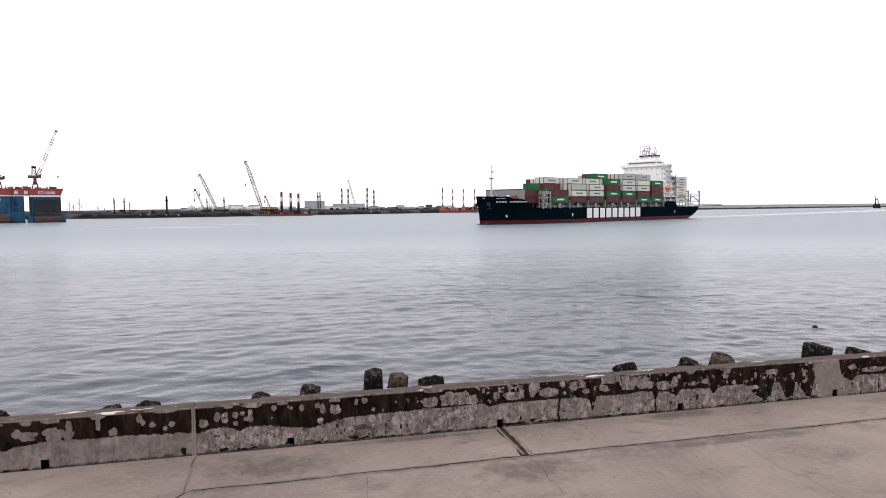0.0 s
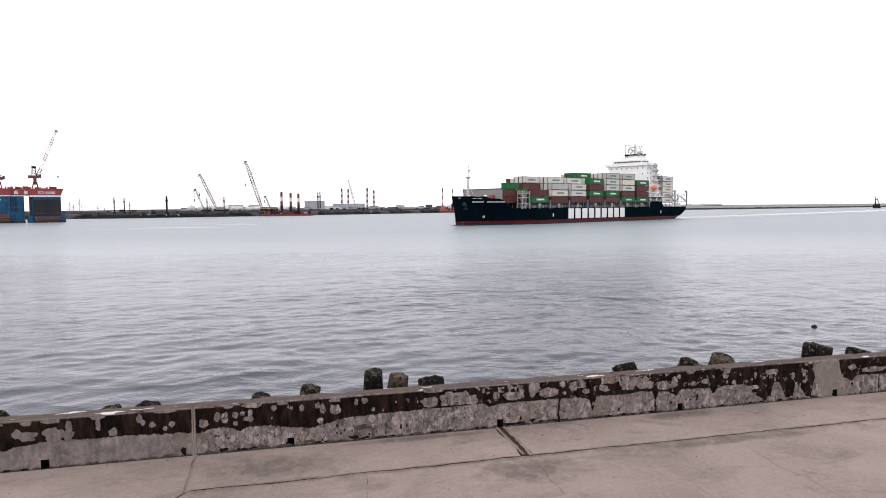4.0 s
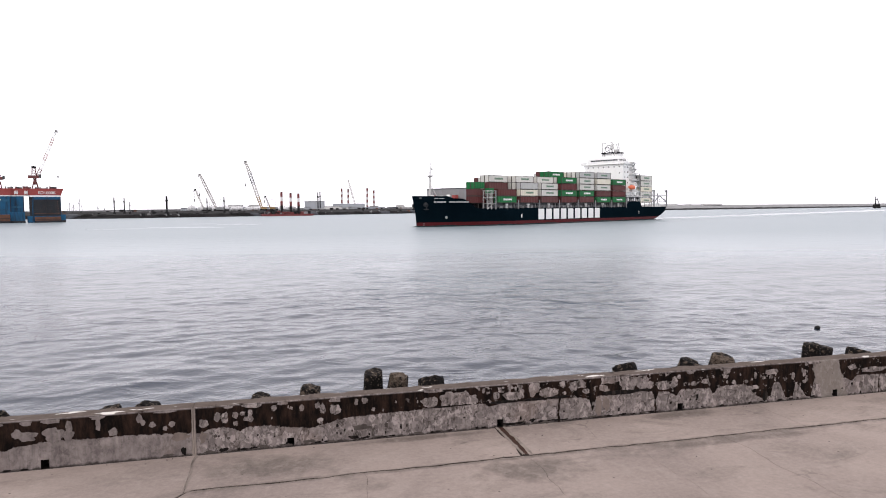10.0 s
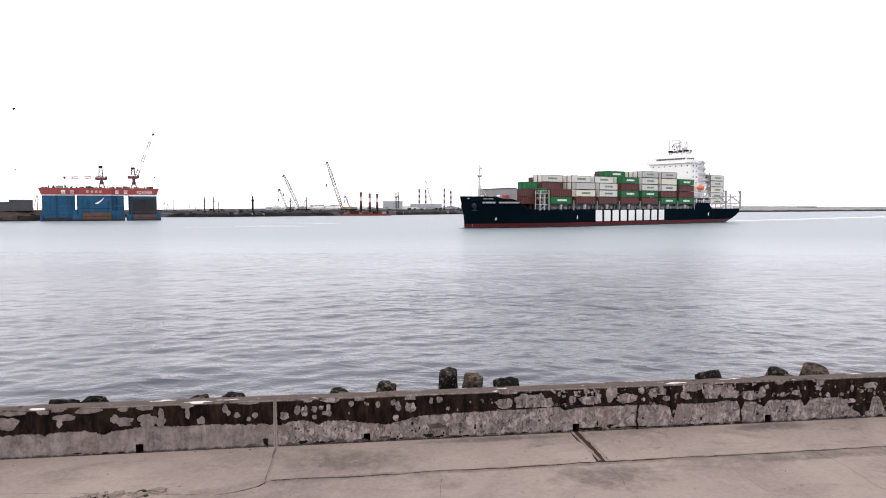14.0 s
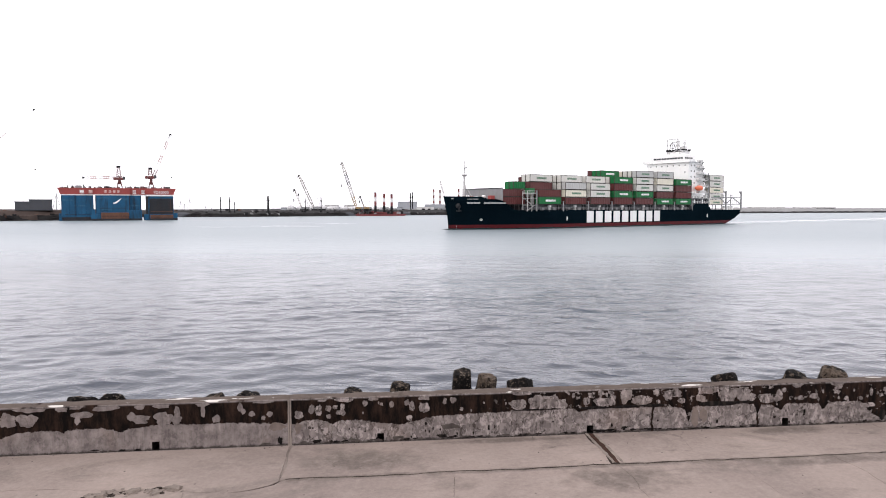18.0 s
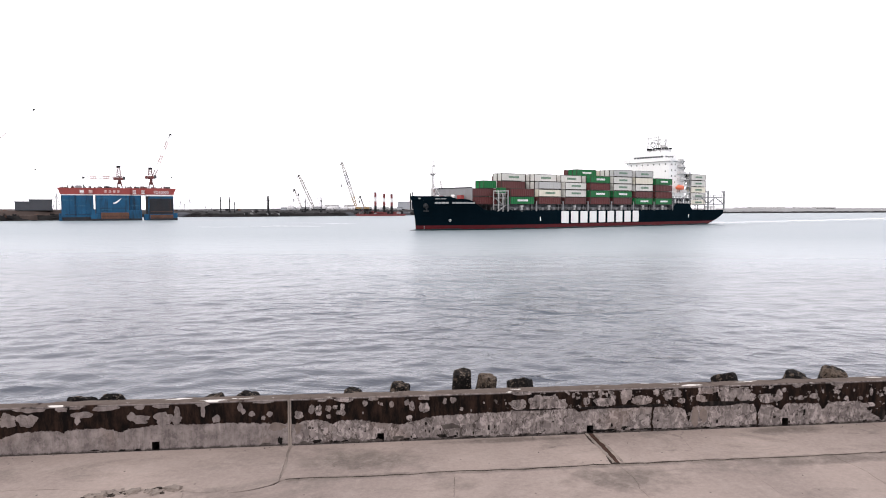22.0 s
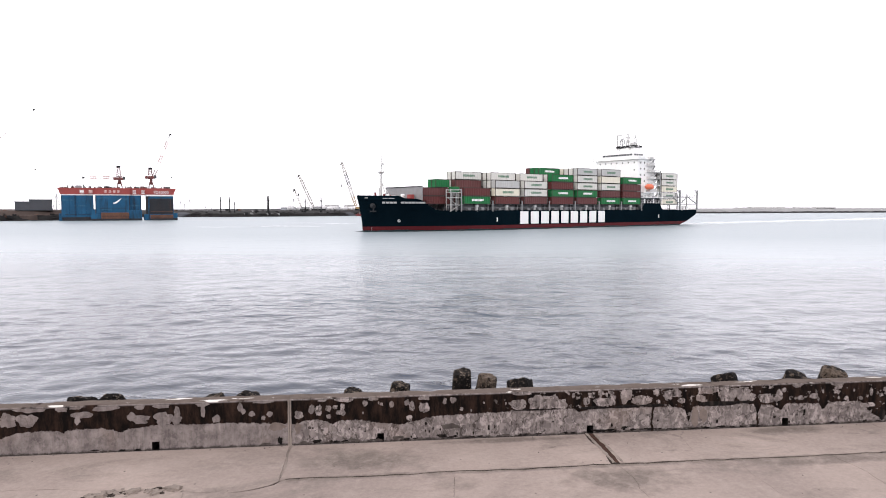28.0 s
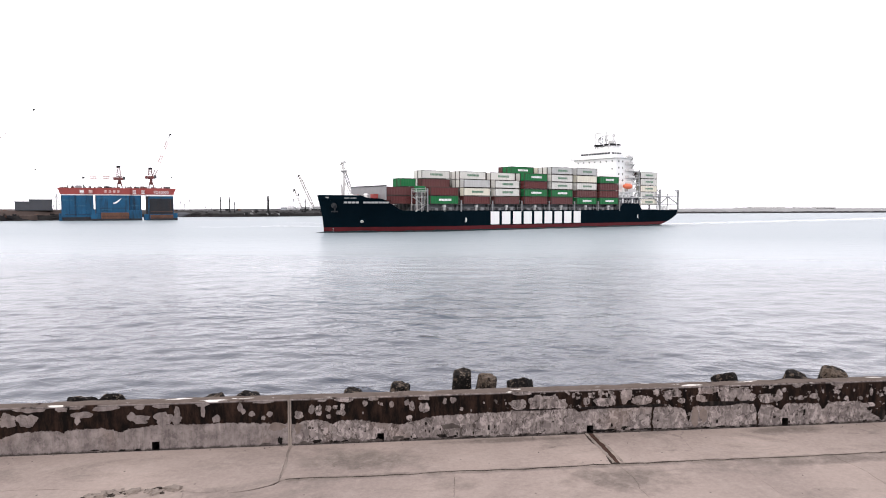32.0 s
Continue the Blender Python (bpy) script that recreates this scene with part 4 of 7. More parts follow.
def build_tetrapods():
    meshes = [tetrapod_mesh(0.98, s) for s in range(4)]
    # x along the wall, height of the tip over the pavement, lean in two axes, turn
    wide = [tetrapod_mesh(1.32, s) for s in range(4, 8)]
    tips = [(-9.38, 0.59, -12, 8, 20, wide), (-8.80, 0.52, 14, -16, 75, wide), (-6.74, 0.52, -10, -12, 40, wide), (-5.90, 0.49, 16, 12, 10, wide),
            (-3.63, 0.51, 8, -10, 80, meshes), (-2.57, 0.62, 4, 6, 15, meshes), (-1.18, 0.88, 12, -6, 20, meshes), (-0.58, 0.76, 4, 7, 0, meshes), (0.16, 0.72, -16, 20, 45, wide),
            (4.52, 0.45, -10, 16, 20, meshes), (5.08, 0.69, -20, 14, 50, wide), (7.04, 0.62, 16, 8, 35, wide), (7.97, 0.68, 18, 4, 0, wide), (10.70, 0.80, 2, -3, 30, meshes),
            (11.1, 0.70, 6, 8, 25, meshes), (12.25, 0.61, 12, 10, 65, wide), (14.0, 0.56, 16, -12, 15, wide), (15.6, 0.66, -12, 14, 50, meshes), (17.3, 0.6, 18, 18, 5, wide)]
    for k, (x, z, rx, ry, rz, kind) in enumerate(tips):
        turn = pose(0, 0, 0, rx, ry, rz)
        mesh = kind[k % 4]
        tip = turn @ Vector((0, 0, 0.98 if kind is meshes else 1.32))
        # keep the highest point of the leg's blunt end at the wanted height
        top = max((turn @ v.co).z for v in mesh.vertices)
        m = Matrix.Translation((x - tip.x, 1.9 - tip.y, z + 0.05 - top)) @ turn
        ob = new("tetrapod", mesh)
        ob.matrix_basis = WALL @ m
        tagged(ob, "dark weathered concrete tetrapod behind the sea wall", "tetrapod", "tetrapods along the sea wall")
    rnd = random.Random(31)
    for row, y in enumerate((3.3, 4.9, 6.6)):
        for i in range(24):
            ob = new("tetrapod", meshes[rnd.randrange(4)])
            ob.matrix_basis = WALL @ pose(-17 + i * 1.55 + rnd.uniform(-.2, .2), y + rnd.uniform(-.2, .2), -1.05 - 0.75 * row + rnd.uniform(-.1, .1),
                                          rnd.uniform(-40, 40), rnd.uniform(-40, 40), rnd.uniform(0, 360))
            tagged(ob, "dark weathered concrete tetrapod lying on the stone slope", "tetrapod", "tetrapods along the sea wall")


build_tetrapods()


def build_buoy():
    buoy = thing("mooring_float", pose(24.1, 43.1, 0), "small black float bobbing on the harbour water", "buoy")
    bm = bmesh.new()
    rings = []
    for z, r in ((-0.12, 0.05), (-0.07, 0.11), (0.0, 0.15), (0.07, 0.145), (0.13, 0.10), (0.16, 0.04)):
        rings.append([(1.25 * r * math.cos(6.28319 * i / 12), r * math.sin(6.28319 * i / 12), z) for i in range(12)])
    loop_mesh(bm, rings, caps=True)
    part("float", bm, M_BLACK, buoy, smooth=True)
    bm = bmesh.new()
    rod(bm, (0.03, 0, 0.14), (0.03, 0, 0.19), 0.025, 0.025, 8)
    part("eye", bm, M_BLACK, buoy)
    return buoy


buoy = build_buoy()


# ---- the container ship; its parts count x from the bow (0) to the stern (-176), y to port, z up from the water ----
SHIP_FROM_BOW = pose(86, 0, 0)
ship = thing("container_ship", pose(77.06, 347.29, 0, 0, 0, 223.2), "dark green container ship laden with stacked containers under way", "ship")
HALF = 13.8


def lerp_table(x, table):
    for (a, u), (b, v) in zip(table, table[1:]):
        if a <= x <= b:
            return u + (v - u) * (x - a) / (b - a)
    return table[0][1] if x < table[0][0] else table[-1][1]


def sheer(s):
    return lerp_table(s, [(0, 12.25), (11, 12.1), (13, 11.25), (16.4, 11.1), (17.6, 10.8), (24, 7.5), (25.6, 7.15), (133.5, 7.05), (137, 9.9), (147.5, 9.9), (150, 7.0), (180, 6.95)])


def half_deck(s):
    if s > 150:
        return HALF - 0.5 * ((s - 150) / 26) ** 2
    return HALF * (1 - (1 - min(s / 31, 1)) ** 2.3)


def half_water(s):
    s = s - 1.4
    if s <= 0:
        return 0.05
    if s > 135:
        return HALF * max(0.15, 1 - ((s - 135) / 66) ** 3)
    return HALF * (1 - (1 - min(s / 52, 1)) ** 1.9)


def keel(s):
    return lerp_table(s, [(0, -3.0), (154, -3.0), (163, 0.0), (167, 0.8), (172, 2.2), (176, 3.7), (178.4, 5.0)])


def half_at(s, z):
    top = sheer(s)
    f = max(0.0, min(1.0, z / 10.5))
    k = f ** 1.6
    if s > 120:
        k = f ** 0.6
    return half_water(s) * (1 - k) + half_deck(s) * max(k, 0)


def hull_skin(z_low, z_high, levels):
    bm = bmesh.new()
    stations = [0, 0.6, 1.6, 3, 5, 7.5, 10, 11, 12, 13, 15, 16.4, 17.6, 19.6, 21.2, 22.8, 24, 25.6, 28, 32, 38, 46, 60, 90, 120, 130, 133.5, 134.6, 135.8, 137, 142, 147.5, 148.3, 149.2, 150, 155, 160, 163, 166, 169, 172, 175.4, 178.4]
    for side in (1, -1):
        rows = []
        for s in stations:
            lo, hi = max(z_low, keel(s)), min(sheer(s), 99) if z_high is None else z_high
            hi = max(hi, lo + 0.001)
            row = []
            for i in range(levels + 1):
                z = lo + (hi - lo) * i / levels
                y = half_at(s, z)
                x = -s if s > 25 else -(s + (1 - s / 25) * (2.3 * (1 - max(0, min(1, z / 12)) ** 1.8) - 0.1))
                row.append((x, side * y, z))
            rows.append(row)
        loop_mesh(bm, rows, closed=False)
        if side == 1:
            back = rows[-1]
    # transom
    v = [bm.verts.new(p) for p in back] + [bm.verts.new((p[0], -p[1], p[2])) for p in reversed(back)]
    bm.faces.new(v)
    bmesh.ops.remove_doubles(bm, verts=bm.verts, dist=0.02)
    return bm


def ship_part(name, bm, material, label="", parent=None, at=None, smooth=False):
    if parent is not None:
        return part(name, bm, material, parent, label, at, smooth)
    return part(name, bm, material, ship, label, SHIP_FROM_BOW @ at if at is not None else SHIP_FROM_BOW, smooth)


def build_hull():
    hull = ship_part("hull", hull_skin(1.72, None, 7), M_HULL, "dark green-black painted steel hull", smooth=False)
    ship_part("boot_topping", hull_skin(-3.0, 1.72, 3), M_BOOT, "faded red band along the waterline")
    bm = bmesh.new()
    rows = []
    for s in (0.8, 2, 4, 7, 10, 13, 16, 18, 20, 22.5):
        y = half_at(s, 10.6) - 0.05
        rows.append([(-s, y, 10.6), (-s, -y, 10.6)])
    loop_mesh(bm, rows, closed=False)
    ship_part("forecastle_deck", bm, M_DECK)
    bm = bmesh.new()
    rows = []
    for s in (20, 24.5, 30, 60, 100, 134, 137, 150, 165, 178.0):
        y = half_at(s, 6.6) - 0.05
        rows.append([(-s, y, 6.7), (-s, -y, 6.7)])
    loop_mesh(bm, rows, closed=False)
    ship_part("main_deck", bm, M_DECK)
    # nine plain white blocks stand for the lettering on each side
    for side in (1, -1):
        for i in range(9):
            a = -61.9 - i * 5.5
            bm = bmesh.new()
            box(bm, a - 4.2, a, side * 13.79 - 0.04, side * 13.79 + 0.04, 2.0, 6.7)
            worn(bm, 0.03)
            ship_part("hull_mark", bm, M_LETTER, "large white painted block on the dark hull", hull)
    # ship's name as small bars under the bulwark
    for side in (1, -1):
        for i, (s, l) in enumerate([(6.6, .85), (7.65, .9), (8.7, .9), (9.75, .95), (11.9, 1.0), (13.05, 1.0), (14.2, 1.0), (15.35, 1.0), (16.5, 1.0), (17.6, 1.0), (18.7, 1.0)]):
            z = 9.8
            p0 = Vector((-s, half_at(s, z) * side, z))
            p1 = Vector((-s - l, half_at(s + l, z) * side, z))
            bm = bmesh.new()
            n = (p1 - p0).cross(Vector((0, 0, 1))).normalized() * 0.05
            v = [bm.verts.new(p + Vector((0, 0, dz)) + k * n) for k in (-1, 1) for p, dz in ((p0, -0.3), (p1, -0.3), (p1, 0.3), (p0, 0.3))]
            for q in ((0, 1, 2, 3), (7, 6, 5, 4), (0, 4, 5, 1), (1, 5, 6, 2), (2, 6, 7, 3), (3, 7, 4, 0)):
                bm.faces.new([v[k] for k in q])
            ship_part("name_bar", bm, M_NAME, "", hull)
    # small marks under the bulwark rail
    for side in (1, -1):
        for s, l, z, h in ((2.0, 0.7, 11.4, 0.16), (6.6, 1.3, 11.2, 0.13), (8.2, 1.6, 11.2, 0.13)):
            p0 = Vector((-s, half_at(s, z) * side, z))
            p1 = Vector((-s - l, half_at(s + l, z) * side, z))
            n = (p1 - p0).cross(Vector((0, 0, 1))).normalized() * 0.05
            bm = bmesh.new()
            v = [bm.verts.new(p + Vector((0, 0, dz)) + k * n) for k in (-1, 1) for p, dz in ((p0, -h), (p1, -h), (p1, h), (p0, h))]
            for q in ((0, 1, 2, 3), (7, 6, 5, 4), (0, 4, 5, 1), (1, 5, 6, 2), (2, 6, 7, 3), (3, 7, 4, 0)):
                bm.faces.new([v[k] for k in q])
            ship_part("small_mark", bm, M_NAME, "", hull)
        # draught marks up the stem
        for k in range(2):
            z = 0.4 + k * 0.7
            s = 4.4
            y = half_at(s, z) + 0.03
            bm = bmesh.new()
            box(bm, -s - 0.55, -s - 0.25, side * y - 0.05, side * y + 0.05, z, z + 0.28)
            ship_part("draught_mark", bm, M_NAME, "", hull)
    return hull


hull = build_hull()
TIER, BOX_H, BOX_W, BOX_L = 2.95, 2.80, 2.40, 12.19
COLOURS = {"G": (M_GREEN, "green"), "B": (M_BROWN, "brown"), "W": (M_PALE, "white"), "C": (M_CREAM, "cream"), "Y": (M_GREY, "grey")}


def container_mesh(length, material, name):
    """Corner posts and rails with corrugated side and end panels; doors with lock rods aft."""
    bm = bmesh.new()
    L, W, Hh = length, BOX_W, BOX_H
    for x in (0, -L + 0.16):
        for y in (0, -W + 0.16):
            box(bm, x - 0.16, x, y - 0.16, y, 0, Hh)
    for y in (0, -W + 0.1):
        for z in (0, Hh - 0.14):
            box(bm, -L + 0.16, -0.16, y - 0.1, y, z, z + 0.14)
    frame_faces = len(bm.faces)
    n = int(L / 0.55)
    for side, y in ((1, -0.02), (-1, -W + 0.02)):
        pts = []
        for i in range(n * 2 + 1):
            x = -0.16 - (L - 0.32) * i / (2 * n)
            d = 0.0 if (i // 2) % 2 else 0.07
            pts.append((x, y - side * d))
        loop_mesh(bm, [[(x, q, 0.14) for x, q in pts], [(x, q, Hh - 0.14) for x, q in pts]], closed=False)
    for x, s in ((-0.02, 1), (-L + 0.02, -1)):
        pts = []
        for i in range(13):
            y = -0.16 - (W - 0.32) * i / 12
            pts.append((x - s * (0.0 if (i // 2) % 2 else 0.06), y))
        loop_mesh(bm, [[(q, y, 0.02) for q, y in pts], [(q, y, Hh - 0.02) for q, y in pts]], closed=False)
    v = [bm.verts.new(p) for p in ((0, 0, Hh - 0.01), (-L, 0, Hh - 0.01), (-L, -W, Hh - 0.01), (0, -W, Hh - 0.01))]
    bm.faces.new(v)
    for y in (-0.5, -0.9, -1.5, -1.9):
        rod(bm, (-L + 0.0, y, 0.1), (-L + 0.0, y, Hh - 0.1), 0.03, 0.03, 4)
    # frame faces are near black, shade of the gaps between boxes put into colour
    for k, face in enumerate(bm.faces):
        face.material_index = 1 if k < frame_faces else 0
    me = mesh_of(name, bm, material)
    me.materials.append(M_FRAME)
    return me


def build_containers():
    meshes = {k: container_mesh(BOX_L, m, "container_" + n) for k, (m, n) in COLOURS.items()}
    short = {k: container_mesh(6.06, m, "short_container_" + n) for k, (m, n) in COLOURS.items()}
    logos = {}
    for k, m in (("G", M_LETTER), ("W", M_LOGO_G), ("C", M_LOGO_G), ("Y", M_LOGO_G), ("B", M_LETTER)):
        bm = bmesh.new()
        if k == "B":
            box(bm, -8.2, -7.0, -0.02, 0.014, 1.4, 1.95)
        else:
            for j in range(9):
                box(bm, -8.9 + j * 0.6, -8.9 + j * 0.6 + 0.47, -0.02, 0.014, 1.05, 1.8)
        logos[k] = mesh_of("side_mark", bm, m)
    rnd = random.Random(12)

    def put(kind, x, y, z, mark=True, small=False):
        ob = part("container", (short if small else meshes)[kind], None, ship, COLOURS[kind][1] + " corrugated steel freight container", SHIP_FROM_BOW @ pose(x, y, z))
        if mark and not small:
            part("side_mark", logos[kind], None, ob)

    rows = [13.8 - 2.5 * i for i in range(11)]

    # per bay: first x, then for each tier its colour on the port side and how many rows it is set in
    bays = [(-35.0, [("G", 0, 1), ("B", 0, 0), ("B", 2, 0), ("W", 2, 1)]),
            (-49.5, [("B", 0, 0), ("C", 0, 1), ("Y", 0, 0), ("W", 1, 1)]),
            (-64.0, [("B", 0, 0), ("W", 0, 1), ("W", 0, 1), ("W", 1, 1)]),
            (-78.7, [("B", 0, 0), ("G", 0, 1), ("B", 0, 0), ("G", 0, 1), ("G", 3, 1)]),
            (-93.1, [("B", 0, 0), ("G", 0, 1), ("W", 0, 1), ("W", 0, 1), ("Y", 0, 1)]),
            (-107.6, [("G", 0, 1), ("B", 0, 0), ("W", 0, 1), ("C", 0, 0), ("Y", 0, 1)]),
            (-121.7, [("G", 0, 1), ("B", 0, 0), ("B", 0, 0), ("G", 0, 1)])]
    for x, tiers in bays:
        for t, (kind, inset, mark) in enumerate(tiers):
            z = 9.35 + TIER * t
            last = t == len(tiers) - 1
            nxt = tiers[t + 1][1] if not last else 0
            stop = 11 if not (x == -35.0 and t >= 2) else (5 if t == 2 else 4)
            if x == -78.7 and t == 4:
                stop = 6
            for r in range(inset, stop):
                first = r == inset
                # boxes that are wholly walled in by others are left out
                inner = not last and r > max(inset, nxt) and r < 10 and x not in (-35.0,)
                ahead = [b for b in bays if b[0] > x]
                exposed_front = (not ahead) or len(ahead[-1][1]) <= t or ahead[-1][1][t][1] >= r or (ahead[-1][0] == -35.0 and t >= 2)
                if inner and not exposed_front:
                    continue
                k = kind if first else rnd.choice("GBWWYC" if t >= 2 else "GBBWY")
                if (x == -49.5 and t >= 2 and 0 < r < 4) or (x == -35.0 and t == 3):
                    k = "W"
                if x == -78.7 and t == 4 and r == stop - 1:
                    k = "B"
                put(k, x, rows[r], z, bool(mark) or not first)
    # forward bay, narrower, with a half-length box on top
    for t, kind in enumerate("BB"):
        for r in range(2, 9):
            put(kind if r == 2 else rnd.choice("BGYB"), -20.6, rows[r], 9.35 + TIER * t, False)
    put("G", -26.4, 8.8, 9.35 + 2 * TIER, False, True)
    put("G", -26.4, 6.3, 9.35 + 2 * TIER, False, True)
    # stern bay
    for t in range(5):
        for r in range(0, 11):
            if t < 4 and 0 < r < 10:
                continue
            kind = ("C" if t in (0, 2) else "W") if r < 1 else rnd.choice("BGWYB" if t > 2 else "BBGY")
            put(kind, -149.4, rows[r] - 0.6, 9.1 + TIER * t)


build_containers()


def build_deck_gear():
    # lashing bridges between the bays
    for x in (-33.9, -48.35, -62.85, -77.4, -92.0, -106.45, -120.75, -134.6):
        bm = bmesh.new()
        for i in range(12):
            y = 13.75 - i * 2.5
            box(bm, x - 0.2, x + 0.2, y - 0.12, y + 0.12, 6.7, 10.6 if x < -34 else 14.6)
        box(bm, x - 0.45, x + 0.45, -13.8, 13.8, 9.0, 9.2)
        box(bm, x - 0.4, x + 0.4, -13.8, 13.8, 10.5, 10.6)
        ship_part("lashing_bridge", bm, M_STEEL, "grey steel lashing bridge between container bays")
    # hatch coamings and vents along the side deck
    rnd = random.Random(5)
    for x, n in ((-35.5, 1), (-49.8, 1), (-64.3, 1), (-79, 1), (-93.4, 1), (-107.9, 1), (-122, 1)):
        bm = bmesh.new()
        box(bm, x - 11.6, x, -11.4, 11.4, 6.7, 9.3)
        ship_part("hatch_coaming", bm, M_COAMING)
        for side in (1, -1):
            bm = bmesh.new()
            rod(bm, (x - 6, 12.9 * side, 6.7), (x - 6, 12.9 * side, 8.4), 0.45, 0.45, 10)
            rod(bm, (x - 6, 12.9 * side, 8.4), (x - 6, 12.9 * side, 9.0), 0.75, 0.6, 10)
            ship_part("deck_vent", bm, M_MAST, "grey mushroom vent")
            bm = bmesh.new()
            box(bm, x - 9.6, x - 8.2, 12.3 * side - 0.5, 12.3 * side + 0.5, 6.7, 8.2)
            box(bm, x - 3.4, x - 2.2, 12.3 * side - 0.5, 12.3 * side + 0.5, 6.7, 7.9)
            ship_part("deck_locker", bm, M_STEEL)
    # railings on the side deck
    for side in (1, -1):
        bm = bmesh.new()
        for s in range(26, 133, 2):
            bar(bm, (-s, 13.7 * side, 7.0), (-s, 13.7 * side, 8.1), 0.07)
        for z in (7.6, 8.1):
            bar(bm, (-26, 13.7 * side, z), (-132, 13.7 * side, z), 0.06)
        ship_part("railing", bm, M_STEEL)
    # wave breaker on the forecastle
    bm = bmesh.new()
    box(bm, -19.6, -19.2, -12.2, 10.6, 10.6, 15.3)
    ship_part("breaker_cap", box_mesh(-19.8, -18.9, -12.3, 10.7, 15.3, 15.5, 0.03), M_BLACK)
    ship_part("wave_breaker", bm, M_STEEL, "grey steel wave breaker on the forecastle")
    bm = bmesh.new()
    rod(bm, (-9.5, 0, 10.6), (-9.7, 0, 20.4), 0.45, 0.34, 10)
    rod(bm, (-9.7, 0, 20.4), (-9.9, 0, 25.7), 0.24, 0.15, 8)
    rod(bm, (-9.7, 0, 19.7), (-9.7, 0, 20.2), 0.5, 1.15, 12)
    rod(bm, (-9.7, 0, 20.2), (-9.7, 0, 20.5), 1.15, 1.15, 12)
    box(bm, -10.2, -9.4, 0.1, 1.0, 22.7, 23.4)
    bar(bm, (-9.7, 0, 17), (-13.2, 1.6, 10.6), 0.18)
    bar(bm, (-9.7, 0, 17), (-13.2, -1.6, 10.6), 0.18)
    rod(bm, (-8.5, 0.8, 10.6), (-8.5, 0.8, 15.0), 0.3, 0.3, 8)
    ship_part("foremast", bm, M_MAST, "pale grey foremast with a lantern platform")
    for y in (3.2, -3.2):
        bm = bmesh.new()
        rod(bm, (-12.5, y - 1.2, 11.5), (-12.5, y + 1.2, 11.5), 0.8, 0.8, 12)
        box(bm, -13.6, -11.4, y - 1.5, y + 1.5, 10.6, 11.2)
        ship_part("windlass", bm, M_WHITE)
        bm = bmesh.new()
        rod(bm, (-15.2, y * 1.5, 10.6), (-15.2, y * 1.5, 12.3), 0.55, 0.5, 10)
        rod(bm, (-15.2, y * 1.5, 12.3), (-15.2, y * 1.5, 12.8), 0.85, 0.5, 10)
        ship_part("deck_vent", bm, M_WHITE, "white mushroom vent")
        ship_part("stores_box", box_mesh(-18.4, -16.6, y * 2 - 1.0, y * 2 + 1.0, 10.6, 12.6, 0.05), M_DOCKRED, "faded red deck box")
    for side in (1, -1):
        bm = bmesh.new()
        y = half_at(4.6, 8) * side
        rod(bm, (-4.3, y * 0.9, 8.9), (-4.2, y * 1.0 + 0.75 * side, 8.3), 0.95, 0.7, 10)
        bar(bm, (-4.2, y + 0.7 * side, 9.0), (-4.2, y + 0.45 * side, 6.6), 0.35)
        bar(bm, (-3.2, y * 0.9 + 0.45 * side, 6.9), (-5.2, y * 1.05 + 0.45 * side, 6.9), 0.4)
        ship_part("anchor", bm, M_ANCHOR, "black anchor in its hawse pipe")
    # access tower beside the forward bay
    bm = bmesh.new()
    for x in (-29.6, -31.9, -34.2):
        for y in (13.2, 10.6):
            bar(bm, (x, y, 6.7), (x, y, 14.4 if x != -31.9 else 13.4), 0.16)
    for z in (9.0, 11.6, 13.4, 13.9, 14.4):
        bar(bm, (-29.6, 13.2, z), (-34.2, 13.2, z), 0.13)
        bar(bm, (-29.6, 10.6, z), (-34.2, 10.6, z), 0.13)
        bar(bm, (-29.6, 10.6, z), (-29.6, 13.2, z), 0.13)
    for z in (9.0, 11.6, 13.3):
        box(bm, -34.2, -29.6, 10.6, 13.2, z, z + 0.12)
    bar(bm, (-29.8, 12.6, 6.8), (-33.9, 12.6, 9.0), 0.5, 0.1)
    bar(bm, (-33.9, 11.2, 9.0), (-29.8, 11.2, 11.6), 0.5, 0.1)
    ship_part("access_tower", bm, M_MAST, "pale grey steel access tower with stairs")
    ship_part("stores_box", box_mesh(-33.6, -30.6, 10.7, 12.9, 13.45, 15.4, 0.05), M_GREEN, "small green stores box on the tower")
    # flat marks on the hull
    for side in (1, -1):
        y = half_at(12.9, 3.6) + 0.03
        bm = bmesh.new()
        for k in range(4):
            a, b = ((0.45, 0), (0, 0.45), (-0.45, 0), (0, -0.45))[k], ((0.45, 0), (0, 0.45), (-0.45, 0), (0, -0.45))[(k + 1) % 4]
            bar(bm, (-12.9 + a[0], (y - a[0] * 0.42) * side, 3.6 + a[1]), (-12.9 + b[0], (y - b[0] * 0.42) * side, 3.6 + b[1]), 0.15)
        ship_part("thruster_mark", bm, M_LETTER, "small white diamond mark", hull)
    for s, z in ((50.5, 3.8), (147.0, 4.2)):
        for side in (1, -1):
            bm = bmesh.new()
            box(bm, -s - 0.25, -s + 0.25, (half_at(s, z) + 0.02) * side - 0.04, (half_at(s, z) + 0.02) * side + 0.04, z - 0.75, z + 0.75)
            ship_part("tug_mark", bm, M_LETTER, "", hull)


build_deck_gear()


